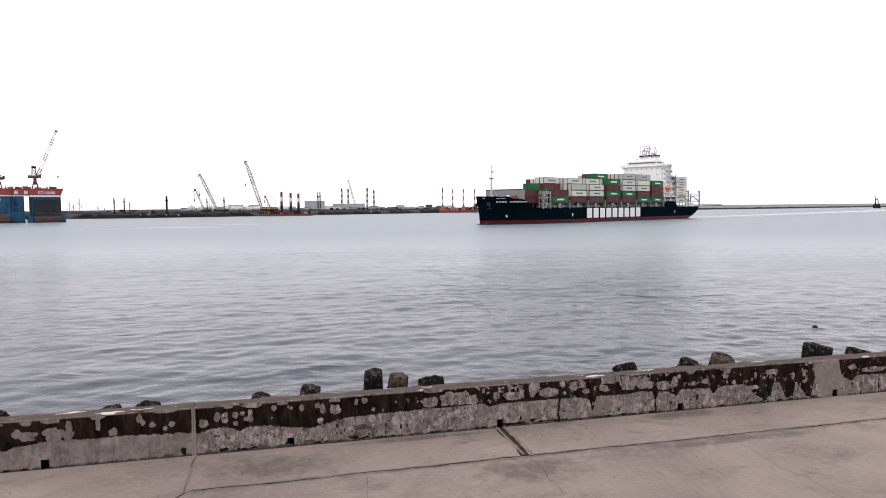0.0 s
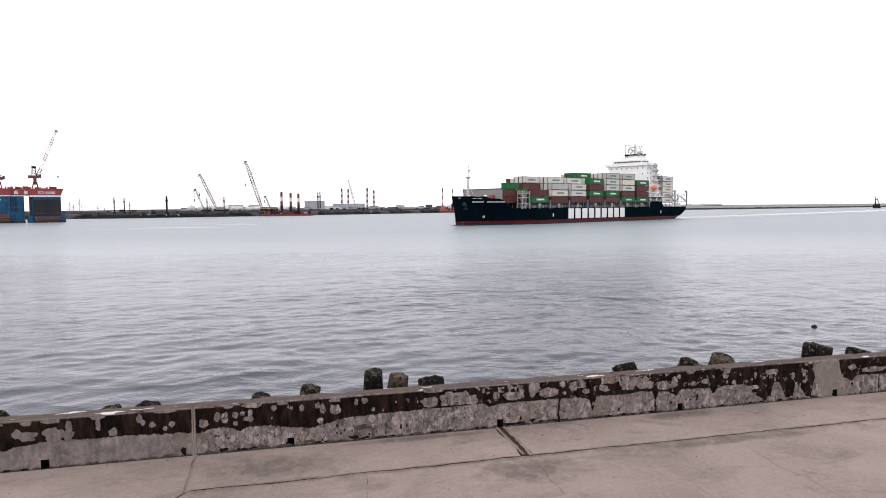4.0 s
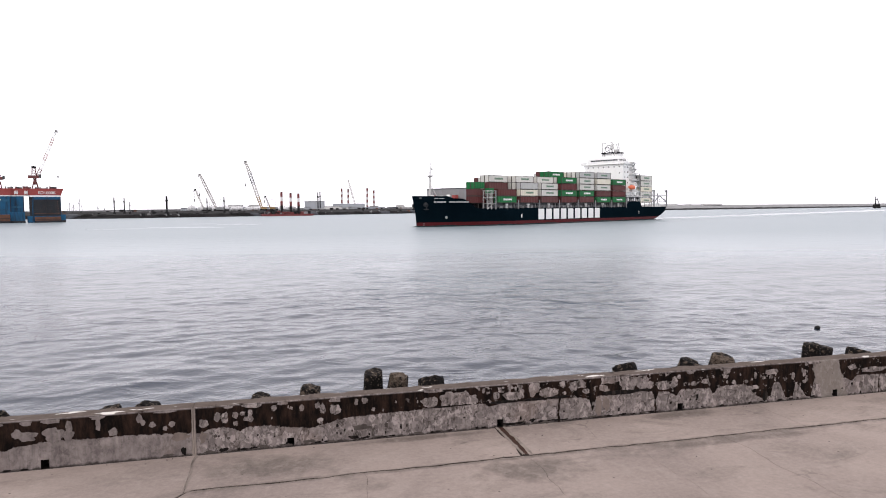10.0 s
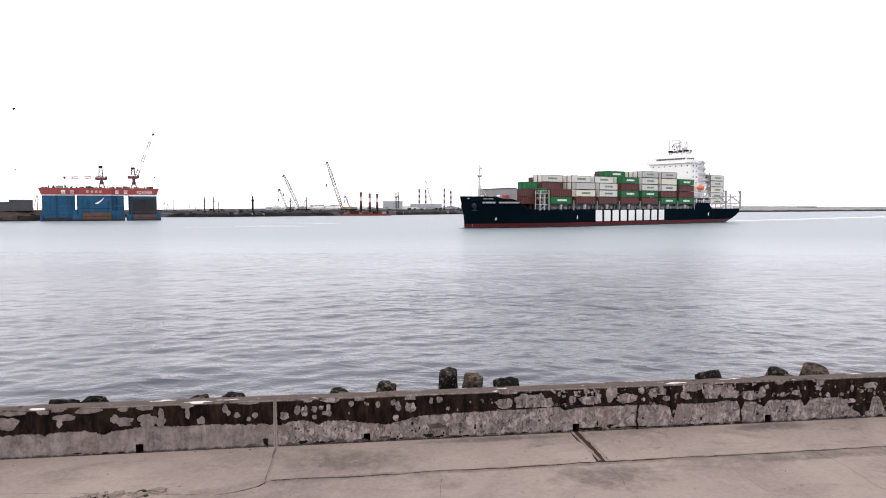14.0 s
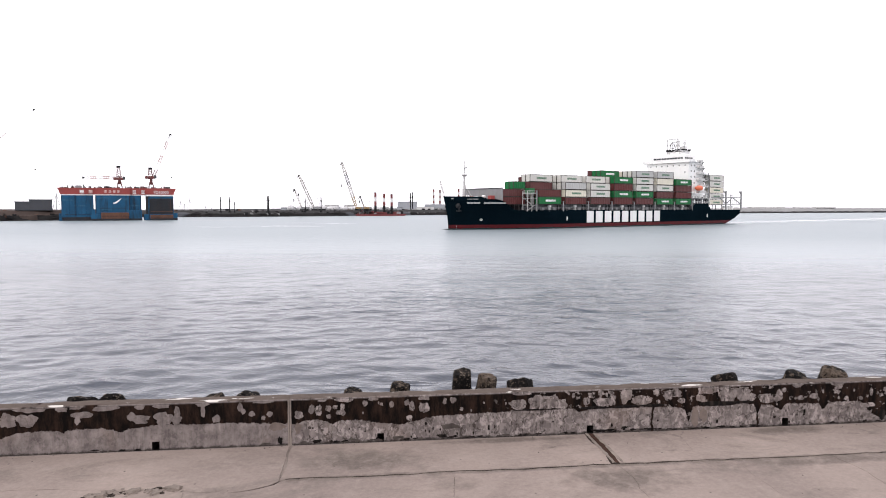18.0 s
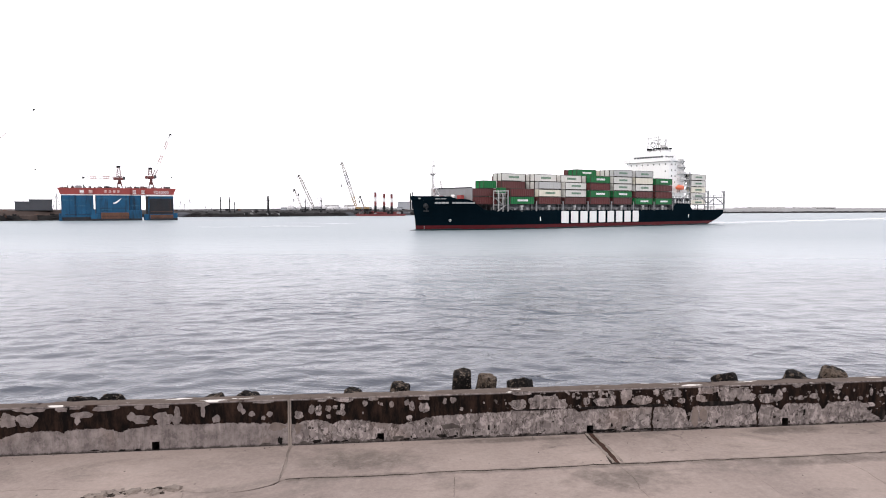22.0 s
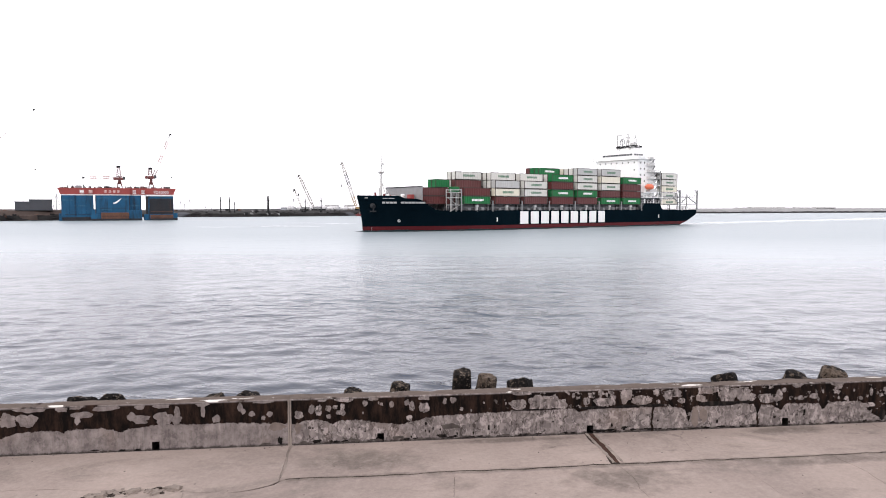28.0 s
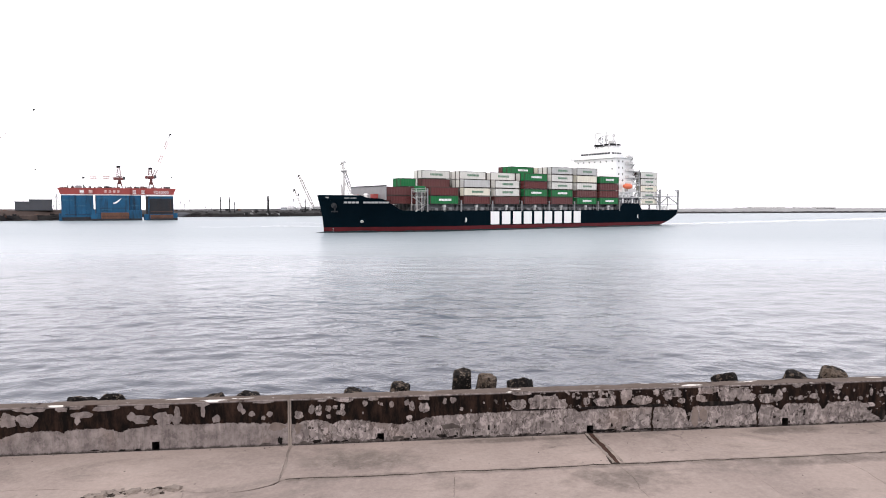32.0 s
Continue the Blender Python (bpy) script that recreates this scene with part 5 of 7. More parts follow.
def build_superstructure():
    house = ship_part("deckhouse", box_mesh(-146.5, -134.5, -11.6, 11.6, 9.9, 29.3), M_WHITE, "white steel deckhouse")
    # shade below the boat deck is put into this house's dark colour
    ship_part("lower_house", box_mesh(-150.0, -134.4, -12.4, 12.4, 6.7, 12.4), M_COAMING, "lower house coloured dark grey for the shade of the boat deck")
    ship_part("boat_deck", box_mesh(-150.4, -134.2, -13.7, 13.7, 12.4, 12.6, 0.04), M_WHITE)
    ship_part("bridge_deck", box_mesh(-144.0, -133.6, -13.6, 12.6, 29.3, 29.7, 0.08), M_WHITE, "bridge deck with open wings")
    for side in (1, -1):
        bm = bmesh.new()
        tip = 12.6 if side == 1 else -13.6
        box(bm, -138.5, -133.6, tip - 0.06, tip + 0.06, 29.7, 30.8)
        box(bm, -133.72, -133.6, min(side * 9.6, tip), max(side * 9.6, tip), 29.7, 30.8)
        ship_part("wing_bulwark", bm, M_WHITE)
        bm = bmesh.new()
        bar(bm, (-135, side * 12.5, 29.3), (-135, side * 11.6, 27.4), 0.3)
        ship_part("wing_bracket", bm, M_WHITE)
    wheel = ship_part("wheelhouse", box_mesh(-143.0, -133.9, -9.4, 9.4, 29.4, 32.6), M_WHITE, "white wheelhouse with a band of dark windows")
    for i in range(1, 12):
        y = -9.0 + i * 1.5
        bm = bmesh.new()
        box(bm, -133.9, -133.84, y, y + 1.25, 31.1, 31.85)
        part("window", bm, M_GLASSY, wheel)
    for side in (1, -1):
        for i in range(4):
            bm = bmesh.new()
            x = -134.6 - i * 1.6
            box(bm, x - 1.2, x, side * 9.43 - 0.03, side * 9.43 + 0.03, 31.1, 31.85)
            part("window", bm, M_GLASSY, wheel)
    # cabin windows
    for z in (27.7, 24.4):
        for i in range(7):
            y = -9.6 + i * 3.2
            if z < 25 and i % 3:
                continue
            bm = bmesh.new()
            box(bm, -134.5, -134.44, y - 0.26, y + 0.26, z, z + 0.6)
            part("porthole", bm, M_GLASSY, house)
    for z in (27.5, 24.8, 22.1, 19.4):
        for side in (1, -1):
            for i in range(2):
                x = -136.4 - i * 2.6
                bm = bmesh.new()
                box(bm, x - 0.3, x + 0.3, side * 11.63 - 0.03, side * 11.63 + 0.03, z, z + 0.75)
                part("porthole", bm, M_GLASSY, house)
    # side galleries with rails and stairs
    for z, back in ((15.0, -148.6), (17.9, -148.4), (20.8, -147.6), (23.7, -147.0), (26.6, -146.2), (29.5, -145.4)):
        for side in (1, -1):
            bm = bmesh.new()
            y0, y1 = sorted((side * 11.6, side * 13.4))
            box(bm, back, -140.6, y0, y1, z, z + 0.22)
            box(bm, back + 2.4, -140.6, side * 13.38 - 0.05, side * 13.38 + 0.05, z + 0.2, z + 1.0)
            box(bm, -140.7, -140.6, y0, y1, z + 0.2, z + 1.0)
            box(bm, back, -146.5 if back < -146.6 else back + 0.4, -11.6 if side < 0 else 0, 0 if side < 0 else 11.6, z, z + 0.16)
            n = 6
            for i in range(n):
                x = back + 0.1 + (-140.8 - back) * i / (n - 1)
                bar(bm, (x, side * 13.3, z), (x, side * 13.3, z + 1.1), 0.07)
            bar(bm, (back, side * 13.3, z + 1.1), (-140.6, side * 13.3, z + 1.1), 0.07)
            bar(bm, (back, side * 13.3, z + 0.55), (-140.6, side * 13.3, z + 0.55), 0.06)
            bar(bm, (back + 0.6, side * 12.4, z), (back + 3.6, side * 12.4, z - 2.9), 0.7, 0.12)
            # grey in place of white, to carry the shade under each gallery
            ship_part("side_gallery", bm, M_MAST, "open gallery with rails and a stair, greyed for its shade")
    # grey lashing platforms before the stern bay
    for z in (12.2, 18.0, 21.4, 23.6):
        bm = bmesh.new()
        box(bm, -149.1, -147.9, -13.2, 13.2, z, z + 0.25)
        for i in range(12):
            bar(bm, (-148.0, 13.2 - i * 2.4, z), (-148.0, 13.2 - i * 2.4, z + 1.1), 0.12)
        bar(bm, (-148.0, -13.2, z + 1.1), (-148.0, 13.2, z + 1.1), 0.12)
        ship_part("lashing_platform", bm, M_STEEL, "grey steel lashing platform with a rail")
    bm = bmesh.new()
    for i in range(6):
        bar(bm, (-148.6, 13.1 - i * 5.24, 6.9), (-148.6, 13.1 - i * 5.24, 24.6), 0.35)
    ship_part("lashing_posts", bm, M_STEEL, "grey steel posts of the aft lashing bridge")
    # funnel
    ship_part("funnel", box_mesh(-153.5, -147.2, -4.6, 4.6, 12.0, 29.4), M_WHITE)
    ship_part("funnel_top", box_mesh(-153.3, -147.4, -4.4, 4.4, 29.4, 30.4), M_BLACK, "black funnel top")
    # monkey island with its dark rail cloth, and the radar mast
    ship_part("compass_deck", box_mesh(-145.5, -135.6, -6.0, 6.0, 32.6, 33.6), M_WHITE)
    ship_part("mast_house", box_mesh(-145.0, -139.9, -4.3, 5.1, 33.6, 35.2, 0.06), M_WHITE, "white mast house on the compass deck")
    bm = bmesh.new()
    for y0, y1 in ((-4.4, -1.6), (-1.1, 0.4), (0.7, 3.6), (4.0, 5.3)):
        box(bm, -139.6, -139.4, y0, y1, 34.5, 35.2)
    for x0, x1 in ((-145.2, -142.8), (-142.3, -139.4)):
        box(bm, x0, x1, 5.3, 5.45, 34.5, 35.2)
        box(bm, x0, x1, -4.6, -4.45, 34.5, 35.2)
    box(bm, -145.4, -139.2, -4.7, 5.5, 34.25, 34.4)
    ship_part("wind_screen", bm, M_BLACK, "dark screen round the top platform", at=pose(0, 0, 1.0))
    bm = bmesh.new()
    for y in (-3, 3):
        for x in (-139.8, -144.8):
            bar(bm, (x, y, 32.4), (x, y, 34.4), 0.3)
            bar(bm, (x, y, 35.2), (x * 0.6 - 142.3 * 0.4, y * 0.6, 39.4), 0.3)
    rod(bm, (-142.3, 0, 32.4), (-142.3, 0, 41.0), 0.35, 0.2, 8)
    bar(bm, (-140.0, -4.3, 32.4), (-140.0, -4.3, 40.2), 0.4)
    bar(bm, (-140.0, -4.5, 40.2), (-140.0, 1.8, 40.2), 0.4)
    bar(bm, (-140.0, 1.8, 35.2), (-140.0, 1.8, 40.2), 0.36)
    box(bm, -142.8, -141.8, -0.6, 0.6, 36.8, 37.8)
    box(bm, -142.0, -140.6, 2.6, 4.6, 35.2, 36.6)
    bar(bm, (-140.0, -4.3, 37.6), (-142.3, 0, 37.6), 0.2)
    for y in (3.2, 5.0):
        bar(bm, (-142.3, y, 35.2), (-142.3, 4.1, 40.0), 0.26)
    bar(bm, (-142.3, 3.6, 37.4), (-142.3, 4.6, 37.4), 0.2)
    bar(bm, (-142.3, -2.2, 39.3), (-142.3, 4.2, 39.3), 0.22)
    bar(bm, (-141.2, -1.9, 38.9), (-141.2, 1.9, 38.9), 0.32)
    for y in (-3.2, 1.2, 4.1):
        bar(bm, (-141.0, y, 39.2), (-141.0, y, 41.4), 0.14)
    ship_part("radar_mast", bm, M_MAST, "pale grey radar mast with scanners", at=pose(0, 0, 1.0))
    bm = bmesh.new()
    for i in range(12):
        a0, a1 = 6.28319 * i / 12, 6.28319 * (i + 1) / 12
        bar(bm, (-140.2, -1.6 + 1.25 * math.cos(a0), 37.0 + 1.35 * math.sin(a0)), (-140.2, -1.6 + 1.25 * math.cos(a1), 37.0 + 1.35 * math.sin(a1)), 0.3)
    bar(bm, (-140.2, -1.6, 35.2), (-140.2, -1.6, 38.2), 0.2)
    ship_part("loop_aerial", bm, M_STEEL, "grey loop aerial", at=pose(0, 0, 1.0))
    for y in (-4.2, 3.9):
        bm = bmesh.new()
        rings = [[(-136.6 + r * math.cos(6.28319 * i / 12), y + r * math.sin(6.28319 * i / 12), 33.9 + z) for i in range(12)] for z, r in ((-0.9, 0.4), (-0.3, 0.75), (0.2, 0.8), (0.6, 0.55), (0.8, 0.1))]
        loop_mesh(bm, rings, caps=True)
        ship_part("radome", bm, M_WHITE, smooth=True)
    # panels, lockers and stairs on the lower decks beside the house
    rnd = random.Random(41)
    for side in (1, -1):
        for x in (-135.6, -138.4, -140.0, -142.2, -144.9, -147.6):
            bm = bmesh.new()
            box(bm, x - 0.45, x + 0.45, side * 12.43 - 0.04, side * 12.43 + 0.04, 10.0, 11.9)
            # added here; the black ones colour in the shaded gaps
            ship_part("house_door", bm, M_WHITE if x in (-138.4, -144.9) else M_BLACK)
        bm = bmesh.new()
        for x in range(-149, -134, 2):
            bar(bm, (x, side * 13.6, 9.9), (x, side * 13.6, 11.0), 0.09)
            bar(bm, (x, side * 12.9, 12.5), (x, side * 12.9, 13.6), 0.08)
        for z, y in ((10.45, 13.6), (11.0, 13.6), (13.05, 12.9), (13.6, 12.9)):
            bar(bm, (-149, side * y, z), (-134.6, side * y, z), 0.08)
        bar(bm, (-149.4, side * 13.2, 7.0), (-146.2, side * 13.2, 10.0), 0.8, 0.14)
        bar(bm, (-150.6, side * 12.8, 9.9), (-147.0, side * 12.8, 14.8), 0.8, 0.14)
        ship_part("deck_rail", bm, M_WHITE, "white deck rails and stair beside the house")
        for i in range(5):
            x = -136.4 - i * 2.7
            ship_part("deck_locker", box_mesh(x - rnd.uniform(0.5, 1.1), x, side * 12.2 - 0.5, side * 12.2 + 0.5, 12.4, 12.4 + rnd.uniform(0.7, 1.7), 0.05), rnd.choice((M_STEEL, M_WHITE, M_MAST)))
    # lifeboat in its davit
    for side in (1, -1):
        bm = bmesh.new()
        rows = []
        for f, w, h in ((0, 0.3, 0.5), (0.12, 0.95, 1.0), (0.3, 1.35, 1.3), (0.7, 1.35, 1.3), (0.88, 1.0, 1.05), (1, 0.35, 0.6)):
            x = -137.2 - 5.8 * f
            rows.append([(x, side * 13.5 + 0.88 * w * math.cos(6.28319 * i / 12), 17.2 + 0.9 * h * math.sin(6.28319 * i / 12)) for i in range(12)])
        loop_mesh(bm, rows, caps=True)
        ship_part("lifeboat", bm, M_ORANGE, "orange enclosed lifeboat", smooth=True)
        bm = bmesh.new()
        for x in (-137.6, -142.6):
            bar(bm, (x, side * 12.4, 12.4), (x, side * 13.8, 19.4), 0.35)
            bar(bm, (x, side * 13.8, 19.4), (x, side * 13.4, 18.4), 0.25)
        box(bm, -145, -137, min(side * 11.6, side * 13.8), max(side * 11.6, side * 13.8), 14.6, 14.9)
        ship_part("davit", bm, M_WHITE)
    # open lashing frame over the stern
    bm = bmesh.new()
    for side in (1, -1):
        for x in (-163.6, -177.4):
            bar(bm, (x, side * 13.3, 6.9), (x, side * 13.3, 16.2), 0.6)
            bar(bm, (x - 0.5, side * 13.3, 16.0), (x + 2.2, side * 13.3, 16.0), 0.3)
            bar(bm, (x, side * 13.3, 14.4), (x + 2.2, side * 13.3, 16.0), 0.25)
        bar(bm, (-151, side * 13.3, 13.0), (-177.4, side * 13.3, 13.0), 0.35)
        bar(bm, (-151, side * 13.3, 9.6), (-177.4, side * 13.3, 9.6), 0.35)
        bar(bm, (-163.6, side * 13.3, 9.6), (-169.5, side * 13.3, 13.0), 0.36)
        bar(bm, (-169.5, side * 13.3, 13.0), (-177.4, side * 13.3, 9.6), 0.36)
        bar(bm, (-158, side * 13.3, 13.0), (-163.6, side * 13.3, 9.6), 0.25)
    for x in (-163.6, -177.4):
        for z in (9.6, 13.0):
            bar(bm, (x, -13.3, z), (x, 13.3, z), 0.35)
        for i in range(1, 5):
            bar(bm, (x, -13 + i * 5.2, 6.9), (x, -13 + i * 5.2, 14.5), 0.35)
    for side in (1, -1):
        for z in (10.7, 11.6, 13.9, 14.6):
            bar(bm, (-160, side * 13.3, z), (-177.4, side * 13.3, z), 0.1)
        for i in range(9):
            x = -160 - i * 1.9
            bar(bm, (x, side * 13.3, 9.6), (x, side * 13.3, 11.6), 0.1)
            bar(bm, (x, side * 13.3, 13.0), (x, side * 13.3, 14.6), 0.1)
    ship_part("stern_frame", bm, M_STEEL, "grey open lashing frame over the stern")
    for i in range(4):
        bm = bmesh.new()
        x = -163.2 - i * 2.4
        rod(bm, (x, 12.4, 6.8), (x, 12.4, 8.6), 0.75, 0.6, 12)
        rod(bm, (x, 12.4, 8.6), (x, 12.4, 8.9), 0.85, 0.85, 12)
        ship_part("mooring_winch", bm, M_WHITE, "white mooring winch on the stern")


build_superstructure()


# ---- the floating dock across the water; x along its side, y away from the camera, z up from the water ----
DOCK = pose(-298.5, 388.8, 0, 0, 0, 33.1)


def letters(text, size, material, name, parent, at, depth=0.05):
    cu = bpy.data.curves.new(name, "FONT")
    cu.body, cu.size, cu.extrude = text, size, depth
    ob = new(name, cu)
    me = bpy.data.meshes.new_from_object(ob)
    bpy.data.objects.remove(ob)
    bpy.data.curves.remove(cu)
    me.materials.clear()
    me.materials.append(material)
    out = new(name, me)
    out.parent = parent
    out.matrix_basis = at
    return out


def build_dock():
    dock = thing("floating_dock", DOCK, "blue and red steel floating dock with rusty pontoons", "dock")

    def piece(name, dims, mat, label="", bevel=0.1):
        return part(name, box_mesh(*dims, bevel), mat, dock, label)

    piece("wing_wall", (1.3, 19.5, 3.0, 9.0, 0.0, 16.4), M_DOCKBLUE, "blue steel wing wall")
    piece("wing_wall", (20.8, 41.0, 0.0, 6.0, 0.0, 16.4), M_DOCKBLUE, "blue steel wing wall")
    piece("wing_wall", (41.0, 48.0, 2.0, 8.0, 0.0, 16.4), M_DOCKBLUE, "recessed blue steel wing wall")
    # the shade on this side is put into its near-black colour
    piece("side_plate", (50.7, 52.25, 0.6, 6.0, 0.0, 16.4), M_DOCKDARK, "return of the end wall, coloured black for its shaded side")
    piece("end_wall", (52.2, 67.8, 0.0, 6.0, 0.0, 16.4), M_DOCKBLUE, "blue end wall worn black below")
    piece("worn_plate", (53.0, 67.6, -0.12, 0.1, 4.2, 14.2), M_DOCKDARK, "blackened plating with draught marks", 0.03)
    piece("pontoon", (24.0, 40.4, -2.2, 1.0, 0.0, 5.2), M_RUST, "rusty brown pontoon")
    piece("pontoon", (53.3, 67.4, -2.0, 1.0, 0.0, 3.6), M_RUST, "rusty brown pontoon")
    piece("fender_step", (0.0, 1.6, 2.0, 8.0, 0.0, 4.8), M_DOCKBLUE)
    piece("fender_step", (18.0, 23.9, -1.4, 1.0, 0.0, 4.0), M_DOCKBLUE)
    piece("fender_step", (18.4, 20.7, -0.8, 1.0, 4.0, 7.4), M_DOCKBLUE)
    piece("fender_step", (67.3, 70.1, -1.0, 5.0, 0.0, 4.8), M_DOCKBLUE)
    piece("fender_step", (40.4, 48.2, -0.7, 1.0, 0.0, 6.6), M_DOCKBLUE)
    piece("fender_step", (49.4, 52.4, 0.4, 5.0, 0.0, 4.0), M_DOCKBLUE)
    piece("stripe", (1.1, 19.6, 2.92, 9.1, 16.4, 17.0), M_WHITE, "white stripe")
    piece("stripe", (20.8, 41.1, -0.1, 6.1, 16.4, 17.0), M_WHITE, "white stripe")
    piece("stripe", (41.1, 51.0, 1.9, 6.1, 16.4, 17.0), M_WHITE, "white stripe")
    piece("stripe", (51.0, 67.9, -0.1, 6.1, 16.0, 17.1), M_WHITE, "white stripe")
    bm = bmesh.new()
    # flared red parapet, its ends raking outwards
    for x0, x1, y in ((0.9, 20.9, 2.8), (20.9, 41.2, -0.2), (41.2, 50.8, 1.8), (50.8, 68.0, -0.2)):
        l, r = (1.6 if x0 < 1 else 0), (1.6 if x1 > 60 else 0)
        loop_mesh(bm, [[(x0, y, 17.0), (x1, y, 17.0), (x1, 8.8, 17.0), (x0, 8.8, 17.0)],
                       [(x0 - l * .5, y - .3, 19.6), (x1 + r * .5, y - .3, 19.6), (x1 + r * .5, 9.0, 19.6), (x0 - l * .5, 9.0, 19.6)],
                       [(x0 - l, y - .6, 21.2), (x1 + r, y - .6, 21.2), (x1 + r, 9.2, 21.2), (x0 - l, 9.2, 21.2)]], caps=True)
    parapet = part("parapet", bm, M_DOCKRED, dock, "faded red parapet band")
    # unreadable white characters, and the dock's type number
    for x, w, y, z, h, mat in ((12.0, 2.7, 2.2, 17.7, 2.2, M_LETTER), (17.1, 2.5, 2.2, 17.7, 2.2, M_FADED), (26.3, 1.5, -0.68, 18.2, 1.5, M_FADED), (28.9, 1.5, -0.68, 18.2, 1.5, M_FADED),
                               (31.3, 1.5, -0.68, 18.2, 1.5, M_FADED), (33.7, 1.5, -0.68, 18.2, 1.5, M_FADED), (43.0, 2.2, 1.32, 17.7, 2.2, M_LETTER), (48.2, 2.2, 1.32, 17.7, 2.2, M_LETTER)):
        bm = bmesh.new()
        for k in range(3):
            box(bm, x, x + w * 0.9, y, y + 0.35, z + h * k * 0.36, z + h * (k * 0.36 + 0.22))
        part("name_bar", bm, mat, parapet)
    letters("FD10000", 2.5, M_LETTER, "type_number", parapet, pose(55.6, -0.62, 17.7, 90, 0, 0), 0.12)
    # white swoosh emblem
    bm = bmesh.new()
    rows = []
    for i in range(9):
        a = i / 8
        x = 31.2 + 5.0 * a
        z = 11.3 + 3.4 * a ** 1.8
        w = 1.2 * math.sin(math.pi * (0.12 + 0.85 * a)) + 0.1
        rows.append([(x, -0.14, z - w / 2), (x, -0.14, z + w / 2)])
    loop_mesh(bm, rows, closed=False)
    for r in bmesh.ops.extrude_face_region(bm, geom=bm.faces[:])["geom"]:
        if isinstance(r, bmesh.types.BMVert):
            r.co.y -= 0.1
    part("emblem", bm, M_LETTER, dock, "white swoosh emblem")
    # black strakes colour in the shadow edges of the blocks
    for x in (5.5, 10.2, 15.0, 20.9, 26.0, 40.7, 43.6, 47.4, 52.5):
        y = 2.9 if x < 20 else 1.9 if 41 < x < 48 else -0.1
        piece("rubbing_strake", (x, x + 0.35, y - 0.12, y + 0.15, 5.0 if 20 < x < 48 else 0.6, 16.2), M_DOCKDARK if x in (20.9, 40.7, 47.4, 52.5) else M_DOCKBLUE, "", 0.04)
    for x, z, w in ((3.2, 4.0, 14.5), (22.0, 8.0, 18.5), (53.2, 14.4, 14.0)):
        y = 2.9 if x < 20 else -0.1
        piece("weld_band", (x, x + w, y - 0.06, y + 0.1, z, z + 0.22), M_DOCKDARK, "", 0.03)
    for x0, x1, y0, y1 in ((1.2, 19.6, 2.7, 9.0), (23.9, 40.5, -2.28, 0.5), (40.5, 48.3, -0.78, 1.0), (53.2, 67.5, -2.08, 0.5), (67.5, 70.2, -1.1, 5.0), (18.0, 23.9, -1.5, 1.0)):
        piece("growth_band", (x0, x1, y0, y1, -0.3, 2.3 if x0 < 2 else 1.3), M_DOCKDARK, "black growth along the waterline", 0.03)
    for x, y, z, w, h in ((2.0, 2.9, 12.8, 5.6, 1.2), (8.5, 2.9, 9.2, 7.0, 0.9), (22.4, -0.1, 14.2, 7.5, 0.8), (33.0, -0.1, 13.2, 7.2, 1.4), (41.3, 1.9, 9.2, 6.0, 1.1), (24.4, -0.1, 6.6, 5.8, 1.0)):
        piece("scuffed_plate", (x, x + w, y - 0.04, y + 0.1, z, z + h), M_DOCKSCUFF, "", 0.02)
    for x0, n, y, top in ((24.6, 13, -2.28, 5.0), (53.8, 11, -2.08, 3.4)):
        for i in range(n):
            piece("pontoon_rib", (x0 + i * 1.25, x0 + i * 1.25 + 0.16, y - 0.06, y + 0.1, 1.0, top), M_RUST, "", 0.02)
        piece("pontoon_rib", (x0 - 0.3, x0 + n * 1.25 - 0.4, y - 0.1, y + 0.1, top * 0.55, top * 0.55 + 0.2), M_DOCKDARK, "", 0.02)
    for z in (5.6, 8.0, 10.4, 12.6):
        piece("weld_band", (53.1, 67.5, -0.2, 0.05, z, z + 0.2), M_RUST if z < 6 else M_DOCKDARK, "", 0.03)
    for k in range(8):
        piece("draught_mark", (65.8, 66.3, -0.18, 0.0, 5.2 + k * 1.1, 5.45 + k * 1.1), M_RUST, "", 0.02)
    for x in (56.4, 59.2, 62.0, 64.4):
        piece("plate_seam", (x, x + 0.12, -0.17, 0.0, 4.4, 14.0), M_DOCKDARK, "", 0.02)
    # pipes, ladders and clutter along the edge
    rnd = random.Random(2)
    bm = bmesh.new()
    for x in range(3, 66, 2):
        bar(bm, (x, 1.5 if x > 21 else 4.2, 21.2), (x, 1.5 if x > 21 else 4.2, 22.3), 0.12)
    bar(bm, (3, 4.2, 22.3), (20.5, 4.2, 22.3), 0.1)
    bar(bm, (21.5, 1.5, 22.3), (66, 1.5, 22.3), 0.1)
    part("railing", bm, M_STEEL, dock)
    for x in (9.5, 22.5, 26.0, 40.0, 44.5, 47.6, 62.5):
        bm = box_mesh(x, x + rnd.uniform(1.5, 3.6), 3.5, 6.0, 21.2, 21.2 + rnd.uniform(0.7, 1.6), 0.05)
        part("deck_box", bm, rnd.choice((M_STEEL, M_DOCKDARK, M_CRANERED)), dock)
    for i in range(44):
        x = 0.5 + 66 * i / 44 + rnd.uniform(-0.5, 0.5)
        y = rnd.uniform(3.0, 7.0)
        h = rnd.choice((0.4, 0.6, 0.9, 1.3))
        if rnd.random() < 0.5:
            bm = box_mesh(x, x + rnd.uniform(0.5, 2.2), y, y + 1.0, 21.2, 21.2 + h, 0.06)
        else:
            bm = bmesh.new()
            rod(bm, (x, y, 21.2), (x, y, 21.2 + h), 0.45, 0.3, 8)
            rod(bm, (x, y, 21.2 + h), (x, y, 21.5 + h), 0.6, 0.3, 8)
